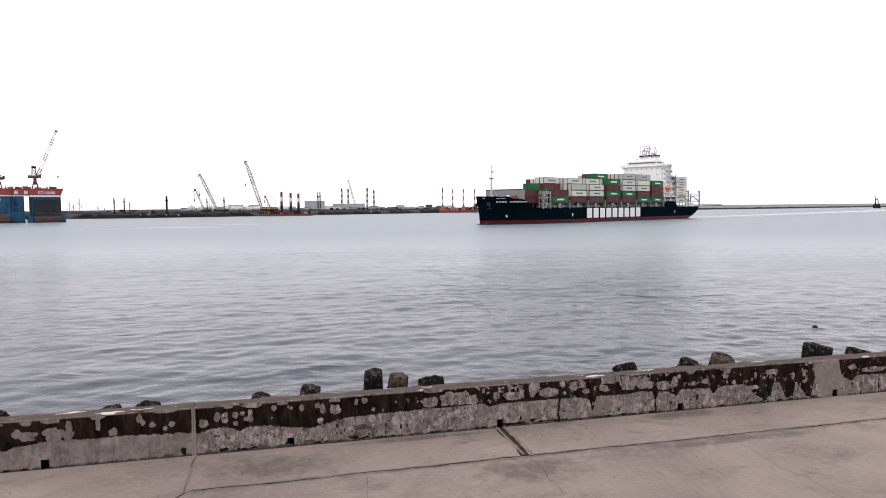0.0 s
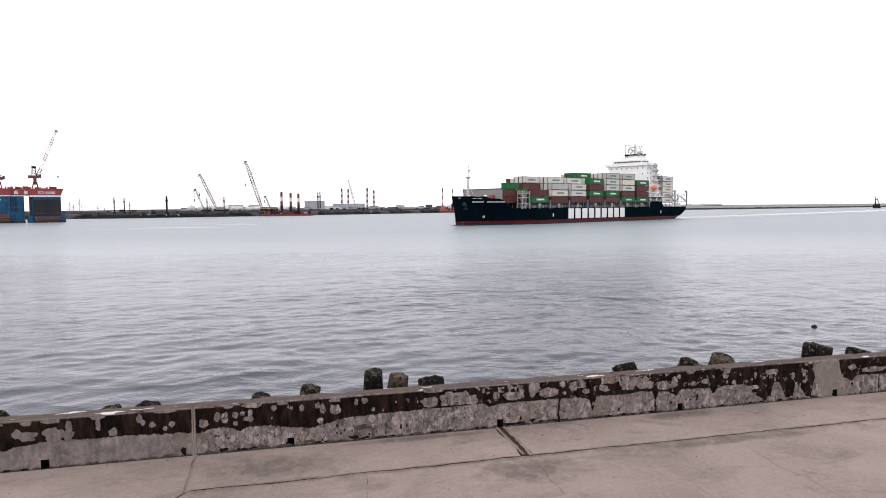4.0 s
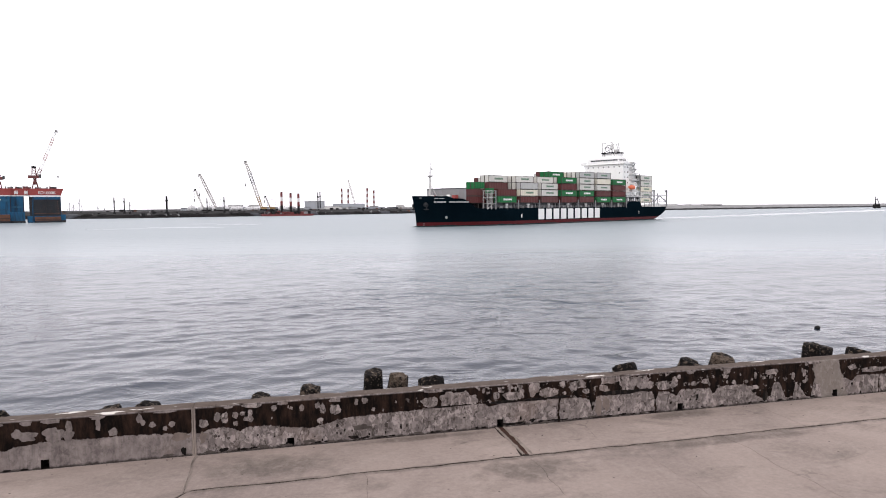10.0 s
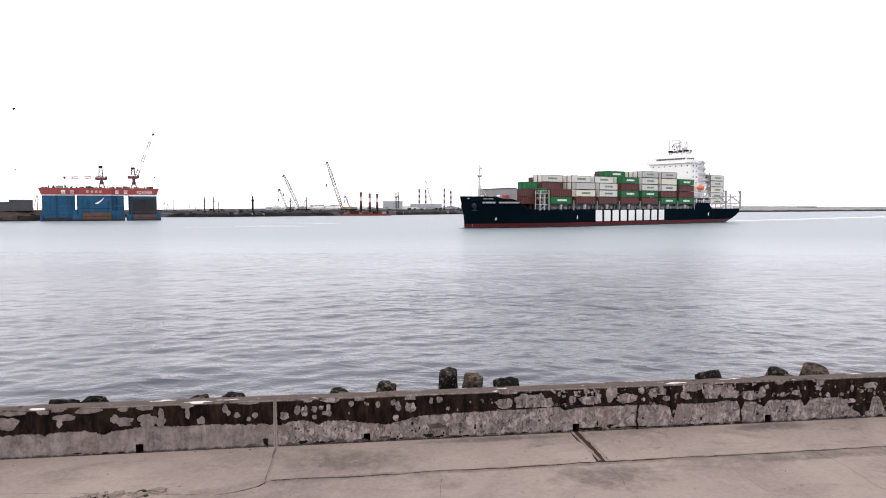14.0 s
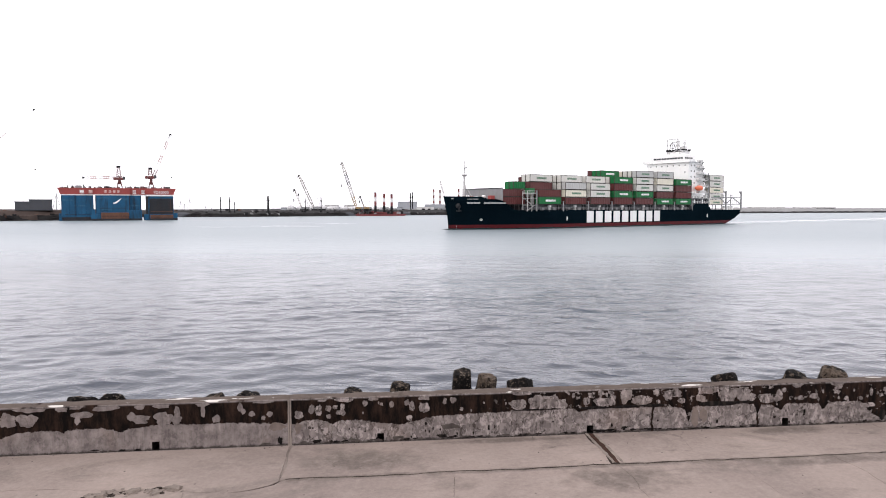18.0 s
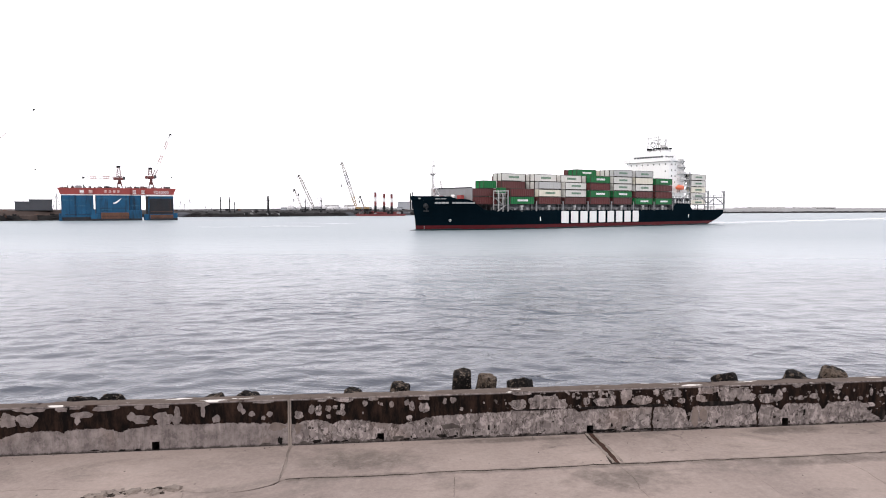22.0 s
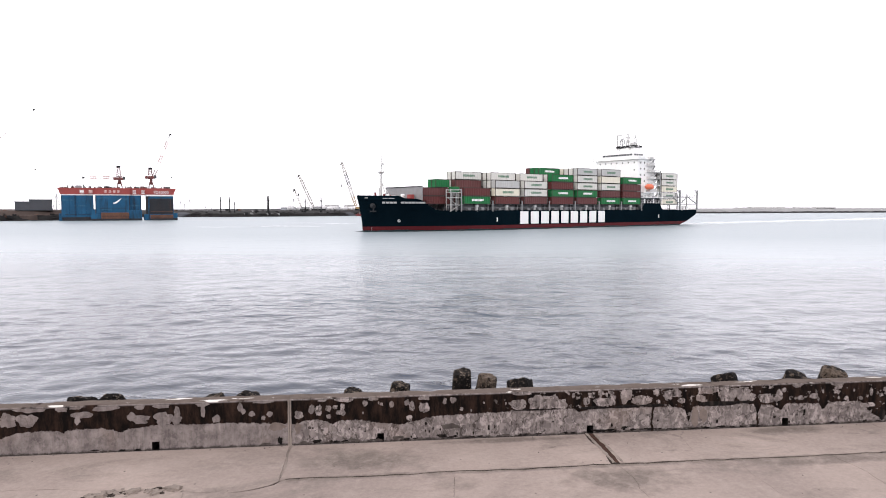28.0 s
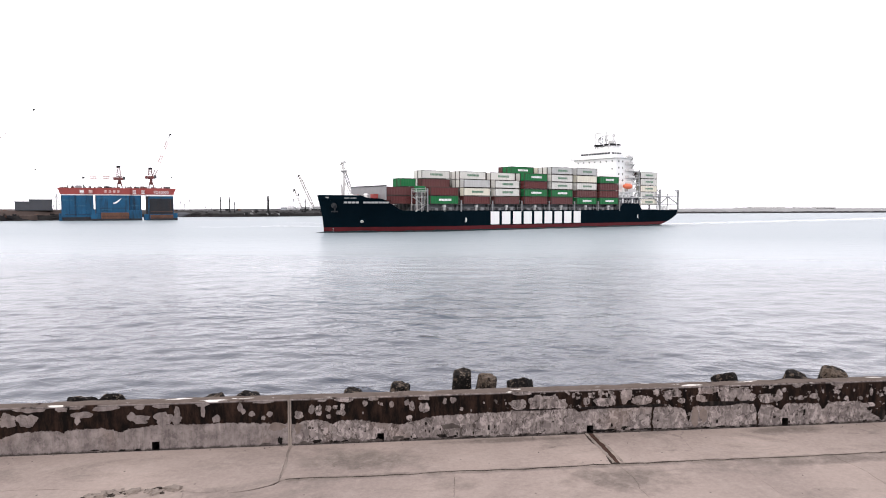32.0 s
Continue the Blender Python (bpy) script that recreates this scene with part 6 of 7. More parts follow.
        part("deck_gear", bm, rnd.choice((M_BLACK, M_DOCKDARK, M_STEEL, M_CRANERED, M_DECKGREEN)), dock)
    for x in (9.0, 60.0):
        bm = bmesh.new()
        for s in (0, 0.5):
            bar(bm, (x + s, -0.25 if x > 21 else 2.8, 1.0), (x + s, -0.25 if x > 21 else 2.8, 16.4), 0.1)
        for k in range(22):
            z = 1.2 + k * 0.7
            bar(bm, (x, -0.25 if x > 21 else 2.8, z), (x + 0.5, -0.25 if x > 21 else 2.8, z), 0.07)
        part("ladder", bm, M_DOCKDARK, dock)
    return dock


dock = build_dock()


def dock_crane(x, jib_end, mast_top, house_z, label, name_at):
    """A red rail crane on the dock's wall: portal, slewing house, A-frame, lattice jib in red and white lengths, hook."""
    crane = thing("dock_crane", DOCK @ pose(x, 4.0, 21.2), label, "crane", "cranes on the floating dock")
    bm = bmesh.new()
    for sx in (-1.6, 1.6):
        for sy in (-1.3, 1.3):
            bar(bm, (sx, sy, 0), (sx * 0.5, sy * 0.5, 4.2), 0.45)
    rod(bm, (0, 0, 2.5), (0, 0, house_z - 0.2), 0.9, 0.9, 10)
    part("portal", bm, M_CRANERED, crane)
    part("house", box_mesh(-3.7, 2.4, -1.5, 1.5, house_z - 0.1, house_z + 1.7), M_CRANERED, crane, "red slewing house")
    part("cab", box_mesh(2.0, 3.4, -1.7, -0.3, house_z + 0.1, house_z + 2.3), M_GLASSY, crane)
    bm = bmesh.new()
    lattice(bm, (-0.4, 0, house_z + 2.2), (-0.4, 0, mast_top - 1.2), 2.3, 1.7, 4, 0.34)
    part("tower", bm, M_CRANERED, crane, "red lattice tower")
    part("tower_head", box_mesh(-1.6, 0.8, -0.9, 0.9, mast_top - 1.3, mast_top), M_BLACK, crane)
    a, b = Vector((1.6, 0, house_z + 1.6)), Vector(jib_end)
    for k in range(6):
        bm = bmesh.new()
        f0, f1 = k / 6, (k + 1) / 6
        lattice(bm, a.lerp(b, f0), a.lerp(b, f1), 1.7 - 0.6 * f0, 1.7 - 0.6 * f1, 3, 0.36)
        part("jib_length", bm, (M_CRANERED, M_WHITE, M_CRANEPINK, M_WHITE, M_CRANEPINK, M_WHITE)[k], crane)
    bm = bmesh.new()
    box(bm, b.x - 0.7, b.x + 0.9, -0.5, 0.5, b.z - 0.7, b.z + 0.7)
    part("jib_head", bm, M_BLACK, crane)
    bm = bmesh.new()
    bar(bm, (-0.3, 0, mast_top), b, 0.08)
    bar(bm, (b.x, 0, b.z), (b.x, 0, name_at), 0.08)
    part("cable", bm, M_STEEL, crane)
    bm = bmesh.new()
    box(bm, b.x - 0.35, b.x + 0.35, -0.3, 0.3, name_at - 1.0, name_at)
    part("hook_block", bm, M_BLACK, crane)
    return crane


dock_crane(54.4, (12.6, 0, 36.2), 14.0, 6.6, "red dock crane with its jib raised steeply", 8.0)
dock_crane(35.3, (-21.0, 0, 6.6), 14.6, 5.4, "red dock crane with its jib lowered level", 2.2)


# ---- the far shore ----
def sheet_land(name, front, depth_dir, depth, top, mat_front, mat_top, label, cat, foot=6.0):
    """A low bank: a stone slope along the line of points, and level ground behind it."""
    base = thing(name, pose(0, 0, 0), label, cat, kind="structure")
    d = Vector((*depth_dir, 0)).normalized()
    pts = []
    for (ax, ay), (bx, by) in zip(front, front[1:]):
        n = max(2, int(math.hypot(bx - ax, by - ay) / 5))
        pts += [(ax + (bx - ax) * i / n, ay + (by - ay) * i / n) for i in range(n)]
    pts.append(front[-1])
    bm = bmesh.new()
    rows = []
    for i, (x, y) in enumerate(pts):
        p = Vector((x, y, 0))
        w = [noise.noise((x * 0.11, y * 0.11, k)) for k in range(4)]
        rows.append([p + Vector((0, 0, -2)) - d * 1.5, p + d * (w[0] * 2.0) + Vector((0, 0, 0.3)), p + d * (foot * 0.3 + w[1] * 2) + Vector((0, 0, top * 0.3 + w[1] * 0.4)),
                     p + d * (foot * 0.6 + w[2] * 2.5) + Vector((0, 0, top * 0.52 + w[3] * 0.7))])
    loop_mesh(bm, rows, closed=False)
    part("bank_slope", bm, mat_front, base)
    bm = bmesh.new()
    rows = [[r[-1] + Vector((0, 0, 0.004)), Vector((*(r[-1] + d * foot).xy, top)), Vector((*(r[-1] + d * depth * 0.2).xy, top)), Vector((*(r[-1] + d * depth).xy, top))] for r in rows]
    loop_mesh(bm, rows, closed=False)
    part("bank_top", bm, mat_top, base)
    return base


sheet_land("far_shore", [(-470, 520), (-330, 560), (-265, 578), (-190, 650), (-133, 709), (-55, 789), (-2, 849), (60, 905), (110, 960)], (-0.3, 1.0), 2600, 5.6, M_BANK, M_SAND,
           "dark stone bank of the far harbour shore", "shore")
sheet_land("near_bank", [(-620, 250), (-420, 330), (-345, 372), (-300, 420), (-297, 470), (-330, 530)], (-0.75, 0.66), 900, 6.6, M_BANK, M_BROWNBANK,
           "dark brown stone bank beside the floating dock", "shore")
sheet_land("breakwater", [(60, 900), (170, 930), (330, 990), (540, 1110), (740, 1250), (1150, 1540), (1800, 2000)], (-0.5, 0.86), 60, 4.6, M_SAND, M_BREAK,
           "long grey concrete breakwater on the horizon", "breakwater", 3.0)
sheet_land("outer_mole", [(150, 1190), (300, 1290), (470, 1400), (700, 1560), (1250, 2000), (2300, 2900)], (-0.5, 0.86), 120, 6.2, M_BREAK, M_BREAK,
           "pale low outer mole beyond the breakwater", "breakwater", 12.0)


def pole(x, y, top, r, label, mat=None):
    p = thing("mooring_pile", pose(x, y, 4.0), label, "pile", "piles on the far shore")
    bm = bmesh.new()
    rod(bm, (0, 0, 0), (0, 0, top - 4.0), r, r * 0.8, 8)
    part("shaft", bm, mat or M_BLACK, p)
    bm = bmesh.new()
    rod(bm, (0, 0, (top - 4) * 0.7), (0, 0, (top - 4) * 0.78), r * 1.5, r * 1.5, 8)
    part("collar", bm, M_BLACK, p)
    bm = bmesh.new()
    rod(bm, (0, 0, 0), (0, 0, 1.6), r * 2.2, r * 1.6, 8)
    part("footing", bm, M_BLACK, p)


for x, y, top, r in ((-281, 575, 18.0, 0.55), (-274, 578.5, 17.8, 0.55), (-270, 580, 13.8, 0.4), (-243, 592, 19.0, 1.0), (-211.7, 604, 17.0, 0.5), (-198, 609, 18.2, 0.55)):
    pole(x, y, top, r, "dark steel pile standing on the far bank")


def striped_stack(name, x, y, z0, top, r, bands, label, group, first=0, low=None):
    """A tall shaft in painted bands."""
    s = thing(name, pose(x, y, z0), label, "chimney" if name == "chimney" else "pile", group)
    h = (top - z0) / bands
    for i in range(bands):
        bm = bmesh.new()
        rod(bm, (0, 0, i * h), (0, 0, (i + 1) * h), r * (1 - 0.03 * i), r * (1 - 0.03 * (i + 1)), 12)
        mat = (M_BARGE, M_FARPALE)[(bands - 1 - i) % 2]
        if low is not None and i < low:
            mat = M_BLACK
        part("band", bm, mat, s)
    bm = bmesh.new()
    rod(bm, (0, 0, top - z0), (0, 0, top - z0 + r * 0.4), r * 0.8, r * 0.8, 12)
    part("rim", bm, M_BLACK, s)


for x, y, top in ((-222.4, 1483.5, 48.3), (-208.4, 1485.5, 47.0), (-167.0, 1490.7, 49.2), (-152.6, 1492.2, 43.7)):
    striped_stack("chimney", x, y, 5.6, top, 2.3, 7, "red and white banded power station chimney", "power station chimneys")
for x, y, top in ((-157.0, 655.4, 22.9), (-148.5, 657.4, 21.7), (-141.3, 659.0, 21.3)):
    striped_stack("spud_pile", x, y, 2.0, top, 1.35, 5, "barge spud leg, red and white above and black below", "spud legs of the red barge", low=2)
for x, y, top in ((-0.1, 846, 30.8), (12.7, 846, 29.1), (26.2, 846, 29.0), (40.3, 845, 28.9)):
    striped_stack("spud_pile", x, y, 3.0, top, 0.9, 6, "slim barge spud leg in red and white bands", "spud legs of the far barge", low=1)


def barge(x, y, turn, length, width, height, label, clutter, legs=()):
    b = thing("work_barge", pose(x, y, 0, 0, 0, turn), label, "barge", "work barges at the far shore")
    bm = bmesh.new()
    loop_mesh(bm, [[(-length / 2 + 1.5, -width / 2, -0.6), (length / 2 - 1.5, -width / 2, -0.6), (length / 2 - 1.5, width / 2, -0.6), (-length / 2 + 1.5, width / 2, -0.6)],
                   [(-length / 2, -width / 2, 1.6), (length / 2, -width / 2, 1.6), (length / 2, width / 2, 1.6), (-length / 2, width / 2, 1.6)],
                   [(-length / 2, -width / 2, height), (length / 2, -width / 2, height), (length / 2, width / 2, height), (-length / 2, width / 2, height)]], caps=True)
    part("hull", bm, M_BARGE, b)
    rnd = random.Random(int(x * 7))
    for i in range(clutter):
        w = rnd.uniform(2, 5)
        px = rnd.uniform(-length / 2 + 2, length / 2 - w - 1)
        part("deck_gear", box_mesh(px, px + w, -1.8, 1.8, height, height + rnd.uniform(1.0, 3.4), 0.08), rnd.choice((M_BARGE, M_STEEL, M_BLACK, M_BLACK, M_BARGEORANGE if x > -50 else M_BARGE)), b)
    bm = bmesh.new()
    bar(bm, (-length / 2 + 2, 0, height), (-length / 2 + 8, 0, height + 4.5), 0.4)
    bar(bm, (length / 2 - 3, 0, height), (length / 2 - 9, 0, height + 3.2), 0.4)
    part("brace", bm, M_BARGE, b)
    for px in legs:
        bm = bmesh.new()
        loop_mesh(bm, [[(px - 3.4, -2, height), (px + 3.4, -2, height), (px + 3.4, 2, height), (px - 3.4, 2, height)],
                       [(px - 2.6, -2, height + 2.6), (px + 2.6, -2, height + 2.6), (px + 2.6, 2, height + 2.6), (px - 2.6, 2, height + 2.6)],
                       [(px - 1.5, -1.5, height + 5.4), (px + 1.5, -1.5, height + 5.4), (px + 1.5, 1.5, height + 5.4), (px - 1.5, 1.5, height + 5.4)]], caps=True)
        part("leg_guide", bm, M_BARGEORANGE, b, "orange-red leg guide")


barge(-152, 656, 20, 50, 12, 1.9, "red work barge with deck gear and raised legs", 30)
barge(20, 846, 5, 48, 12, 3.0, "red work barge with four slim legs and orange leg guides", 9, (-20, -7.3, 6.2, 20))


def small_mast(x, y, z, h, label):
    m = thing("signal_mast", pose(x, y, z), label, "mast", "far masts")
    bm = bmesh.new()
    rod(bm, (0, 0, 0), (0, 0, h), 0.3, 0.15, 6)
    part("pole", bm, M_STEEL, m)
    bm = bmesh.new()
    for s in (-1, 1):
        bar(bm, (s * h * 0.25, 0, 0), (0, 0, h * 0.85), 0.2)
    part("stay", bm, M_STEEL, m)


def crawler_crane(x, y, z, foot_offset, tip, head_drop, mat, label, width=2.1):
    """A crawler crane with lattice boom, house, counterweight, pendant lines and hook."""
    c = thing("crawler_crane", pose(x, y, z), label, "crane", "lattice cranes on the far shore")
    bm = bmesh.new()
    for sy in (-2.4, 2.4):
        box(bm, -3.6, 3.6, sy - 0.5, sy + 0.5, 0, 1.2)
    part("tracks", bm, M_BLACK, c)
    part("house", box_mesh(-2.6, 3.0, -1.6, 1.6, 1.3, 3.4), M_CRANEYEL if mat is M_CRANEYEL else M_STEEL, c, "machinery house")
    part("counterweight", box_mesh(3.0, 4.8, -1.7, 1.7, 1.4, 3.4), M_STEEL, c)
    tip = Vector(tip)
    a = Vector((-2.4 if tip.x < 0 else 2.0, 0, 2.2))
    for k in range(4):
        bm = bmesh.new()
        thick = 0.21 * width + 0.10 if width > 0.5 else (0.16 if k == 2 else 0.07)
        lattice(bm, a.lerp(tip, k / 4), a.lerp(tip, (k + 1) / 4), width if k else width * 0.6, width if k < 3 else width * 0.5, 6, thick)
        part("boom_length", bm, M_CRANEPINK if k == 2 and width < 0.5 else (M_CRANEYEL, M_CRANEWHT, M_COAMING, M_CRANEWHT)[k] if mat is M_CRANEYEL else mat, c)
    bm = bmesh.new()
    k = 1.0 if width > 0.5 else 0.6
    box(bm, tip.x - 1.1 * k, tip.x + 0.7 * k, tip.y - 0.6, tip.y + 0.6, tip.z - 0.8 * k, tip.z + 0.6 * k)
    bar(bm, tip + Vector((-1.8, 0, -1.8)) * k, tip + Vector((0.6, 0, 0.4)), 0.7 * k)
    part("boom_head", bm, M_BLACK, c)
    bm = bmesh.new()
    g = Vector((3.2, 0, 9.0))
    bar(bm, (3.2, 0, 4), g, 0.3)
    bar(bm, g, tip, 0.22 if width > 0.5 else 0.04)
    bar(bm, tip - Vector((0.9, 0, 0)), tip - Vector((0.9, 0, head_drop)), 0.16 if width > 0.5 else 0.05)
    part("lines", bm, M_STEEL, c)
    bm = bmesh.new()
    box(bm, tip.x - 1.3, tip.x - 0.5, tip.y - 0.4, tip.y + 0.4, tip.z - head_drop - (2.6 if width > 0.5 else 1.0), tip.z - head_drop)
    part("hook_block", bm, M_BLACK if width > 0.5 else M_CRANEWHT, c)


crawler_crane(-179.8, 677, 5.6, 0, (-16.4, -4, 48.6), 22.0, M_CRANEYEL, "yellow crawler crane with a high lattice boom", 2.7)
crawler_crane(-172, 680, 5.6, 0, (-6.5, -2, 14.0), 4.0, M_CRANEYEL, "small crawler crane with a short lowered boom", 0.8)
crawler_crane(-215, 646, 5.6, 0, (-15.3, -6, 34.4), 18.0, M_CRANEWHT, "pale crawler crane with a raised lattice boom")
crawler_crane(-226, 642, 5.6, 0, (-8.7, -3, 20.4), 9.0, M_CRANEWHT, "pale crawler crane with a thin boom", 1.1)
crawler_crane(-189, 1480, 5.6, 0, (-18, 0, 61), 14.0, M_CRANEWHT, "tall pale crane before the power station", 2.2)
# a crane inland of the dock whose white boom fades into the sky
crawler_crane(-391.6, 379.1, 6.6, 0, (49.9, 45.6, 69.4), 40.6, M_WHITE, "tall white lattice crane inland of the floating dock", 0.3)
small_mast(-319.5, 414.5, 6.6, 13.0, "thin grey mast beside the dark shed")


def building(x, y, z, turn, w, d, h, mat, label, rows=0, name="far_building"):
    b = thing(name, pose(x, y, z, 0, 0, turn), label, "building", "buildings on the far shore")
    part("wall", box_mesh(-w / 2, w / 2, -d / 2, d / 2, 0, h, 0.1), mat, b)
    part("roof", box_mesh(-w / 2 - 0.3, w / 2 + 0.3, -d / 2 - 0.3, d / 2 + 0.3, h, h + max(0.4, h * 0.06), 0.08), M_STEEL, b)
    for r in range(rows):
        n = max(2, int(w / 5))
        for i in range(n):
            bm = bmesh.new()
            cx = -w / 2 + (i + 0.5) * w / n
            zc = h * (r + 0.5) / rows
            box(bm, cx - w / n * 0.28, cx + w / n * 0.28, -d / 2 - 0.06, -d / 2, zc - h / rows * 0.2, zc + h / rows * 0.2)
            part("window", bm, M_GLASSY, b)


building(-187, 983, 5.6, 8, 28, 16, 11.0, M_FARGREY, "blue-grey flat-roofed shed on the far shore", 0)
building(-208, 1490, 5.6, 8, 70, 30, 9.5, M_FARGREY, "long low power station hall", 0)
building(-326.5, 408.5, 6.6, 39, 13.2, 9, 7.0, M_SHED, "dark grey shed beside the floating dock", 0)
building(-334.6, 401.9, 6.6, 39, 8.2, 9, 5.6, M_SHED, "dark lean-to beside the shed", 0)
rnd = random.Random(77)
for i in range(60):
    f = i / 59
    x = -345 + 350 * f + rnd.uniform(-8, 8)
    y = 740 + 330 * f + rnd.uniform(-20, 160)
    if i < 8:
        continue
    building(x, y, 5.6, rnd.uniform(-15, 35), rnd.uniform(4, 22), rnd.uniform(5, 12), rnd.uniform(0.8, 4.2) * (1.4 if rnd.random() < 0.15 else 1), rnd.choice((M_FARGREY, M_FARPALE, M_FARGREY, M_SHED, M_BREAK, M_FARPALE)),
             "low shed far along the harbour shore", 0)
for i in range(9):
    x, y = 410 + i * 26 + rnd.uniform(-5, 5), 1400 + i * 16
    building(x, y, 6.2, 30, rnd.uniform(14, 40), 10, rnd.uniform(1.2, 3.0), M_FARPALE, "low pale building far out on the mole", 0)


def tank(x, y, z, r, h):
    t = thing("storage_tank", pose(x, y, z), "white domed storage tank on the far shore", "tank", "white storage tanks")
    bm = bmesh.new()
    rings = [[(q * math.cos(6.28319 * i / 20), q * math.sin(6.28319 * i / 20), k) for i in range(20)] for k, q in
             ((0, r), (h * 0.55, r), (h * 0.8, r * 0.86), (h * 0.94, r * 0.55), (h, r * 0.1))]
    loop_mesh(bm, rings, caps=True)
    part("shell", bm, M_TANK, t, smooth=True)
    bm = bmesh.new()
    for a in (0.3, 2.4, 4.5):
        bar(bm, (r * 1.02 * math.cos(a), r * 1.02 * math.sin(a), 0), (r * 1.02 * math.cos(a), r * 1.02 * math.sin(a), h * 0.6), 0.3)
    rod(bm, (0, 0, h), (0, 0, h + 0.8), 0.4, 0.4, 8)
    part("stair_and_vent", bm, M_STEEL, t)


for i in range(13):
    tank(-266 + i * 7.4, 712 + i * 3.4 + (i % 3) * 6, 5.6, 4.3 + 0.4 * (i % 3), 5.4 - 0.16 * i - 0.5 * (i % 2))


def stockpile(x, y, w, h, turn, mat, label):
    """A low heap with an uneven crest."""
    t = thing("stockpile", pose(x, y, 2.2, 0, 0, turn), label, "heap", "stockpiles along the far bank")
    bm = bmesh.new()
    r = random.Random(int(x * 13 + y))
    rings = []
    for k, (z, q) in enumerate(((-1.5, 1.0), (0.4, 0.85), (0.75, 0.5), (1.0, 0.12))):
        rings.append([(w / 2 * q * math.cos(6.28319 * i / 14) * r.uniform(0.85, 1.15), w / 5 * q * math.sin(6.28319 * i / 14) * r.uniform(0.85, 1.15), h * z * r.uniform(0.8, 1.1)) for i in range(14)])
    loop_mesh(bm, rings, caps=True)
    part("mound", bm, mat, t)


for x, y, w, h, mat in ((-352, 371, 16, 3.0, M_BROWNBANK), (-372, 361, 22, 3.4, M_BROWNBANK), (-392, 352, 20, 2.6, M_BANK), (-338, 382, 14, 2.2, M_BANK),
                        (-326, 396, 12, 2.4, M_BROWNBANK), (-412, 342, 26, 3.2, M_BROWNBANK), (-316, 408, 12, 1.8, M_BANK)):
    stockpile(x, y, w, h, 30, mat, "brown earth heap on the bank beside the dock")
for i in range(26):
    f = rnd.uniform(0, 1)
    pts = [(-325, 566), (-262, 584), (-188, 656), (-131, 715), (-53, 795), (0, 855)]
    k = min(4, int(f * 5))
    g = f * 5 - k
    x, y = pts[k][0] + (pts[k + 1][0] - pts[k][0]) * g, pts[k][1] + (pts[k + 1][1] - pts[k][1]) * g
    stockpile(x, y, rnd.uniform(6, 22), rnd.uniform(0.8, 2.2), rnd.uniform(10, 50), rnd.choice((M_BANK, M_BANK, M_SHED)), "dark heap of stone and gear on the far bank")


for x, y, h in ((-331, 596, 10), (-323, 598, 12.5), (-328, 597, 8), (-345, 590, 9), (-311, 606, 6), (-304, 604, 4)):
    small_mast(x, y, 5.6, h, "thin grey mast beyond the floating dock")
for x, top in ((-173.2, 29.0), (-170.2, 30.0)):
    pole(x, 934, top, 0.85, "one of a pair of slim dark towers inland")


def beacon():
    b = thing("harbour_beacon", pose(670, 1037, 0), "dark navigation beacon at the breakwater", "beacon")
    bm = bmesh.new()
    loop_mesh(bm, [[(5, 2, 0), (-5, 2, 0), (-5, -2, 0), (5, -2, 0)], [(4, 2, 6), (-4, 2, 6), (-4, -2, 6), (4, -2, 6)]], caps=True)
    part("base", bm, M_BANK, b)
    bm = bmesh.new()
    rod(bm, (-2, 0, 5), (-2, 0, 18), 0.8, 0.5, 8)
    part("tower", bm, M_BLACK, b)
    bm = bmesh.new()
    bar(bm, (4, 0, 5), (0.5, 0, 15), 0.7)
    bar(bm, (0.5, 0, 15), (-2, 0, 12), 0.5)
    part("arm", bm, M_BLACK, b)


beacon()


FAR_LINE = [(-325, 566), (-262, 584), (-188, 656), (-131, 715), (-53, 795), (0, 855), (62, 912)]
NEAR_LINE = [(-432, 322), (-388, 346), (-345, 372), (-318, 400), (-303, 422)]


def shore_clutter(material, count, seed, label, low, high, line=FAR_LINE, inland=(-0.29, 0.96)):
    """Stones, crates and machines too small and far to tell apart, strewn along the bank."""
    r = random.Random(seed)
    bm = bmesh.new()
    for i in range(count):
        f = r.uniform(0, len(line) - 1.001)
        k = int(f)
        g = f - k
        x, y = line[k][0] + (line[k + 1][0] - line[k][0]) * g, line[k][1] + (line[k + 1][1] - line[k][1]) * g
        back = r.uniform(0, 16)
        x, y, z = x + inland[0] * back, y + inland[1] * back, 2.0 + min(3.4, back * 0.3)
        w, d, h = r.uniform(0.8, 4.0), r.uniform(0.8, 2.5), r.uniform(low, high)
        v = box(bm, -w / 2, w / 2, -d / 2, d / 2, -0.8, h)
        turn = pose(x, y, z, r.uniform(-8, 8), r.uniform(-8, 8), r.uniform(0, 180))
        for q in v:
            q.co = turn @ q.co
    tagged(part("shore_clutter", bm, material), label, "clutter", kind="stuff")


shore_clutter(M_BLACK, 130, 3, "black stones and gear strewn along the far bank", 0.5, 2.2)
shore_clutter(M_BREAK, 70, 4, "pale concrete pieces strewn along the far bank", 0.3, 1.5)
shore_clutter(M_RUST, 22, 5, "rusty gear strewn along the far bank", 0.4, 2.0)
shore_clutter(M_BLACK, 120, 6, "black stones and timber along the bank beside the dock", 0.2, 1.1, NEAR_LINE, (-0.75, 0.66))
shore_clutter(M_RUST, 50, 7, "rusty gear along the bank beside the dock", 0.2, 1.3, NEAR_LINE, (-0.75, 0.66))

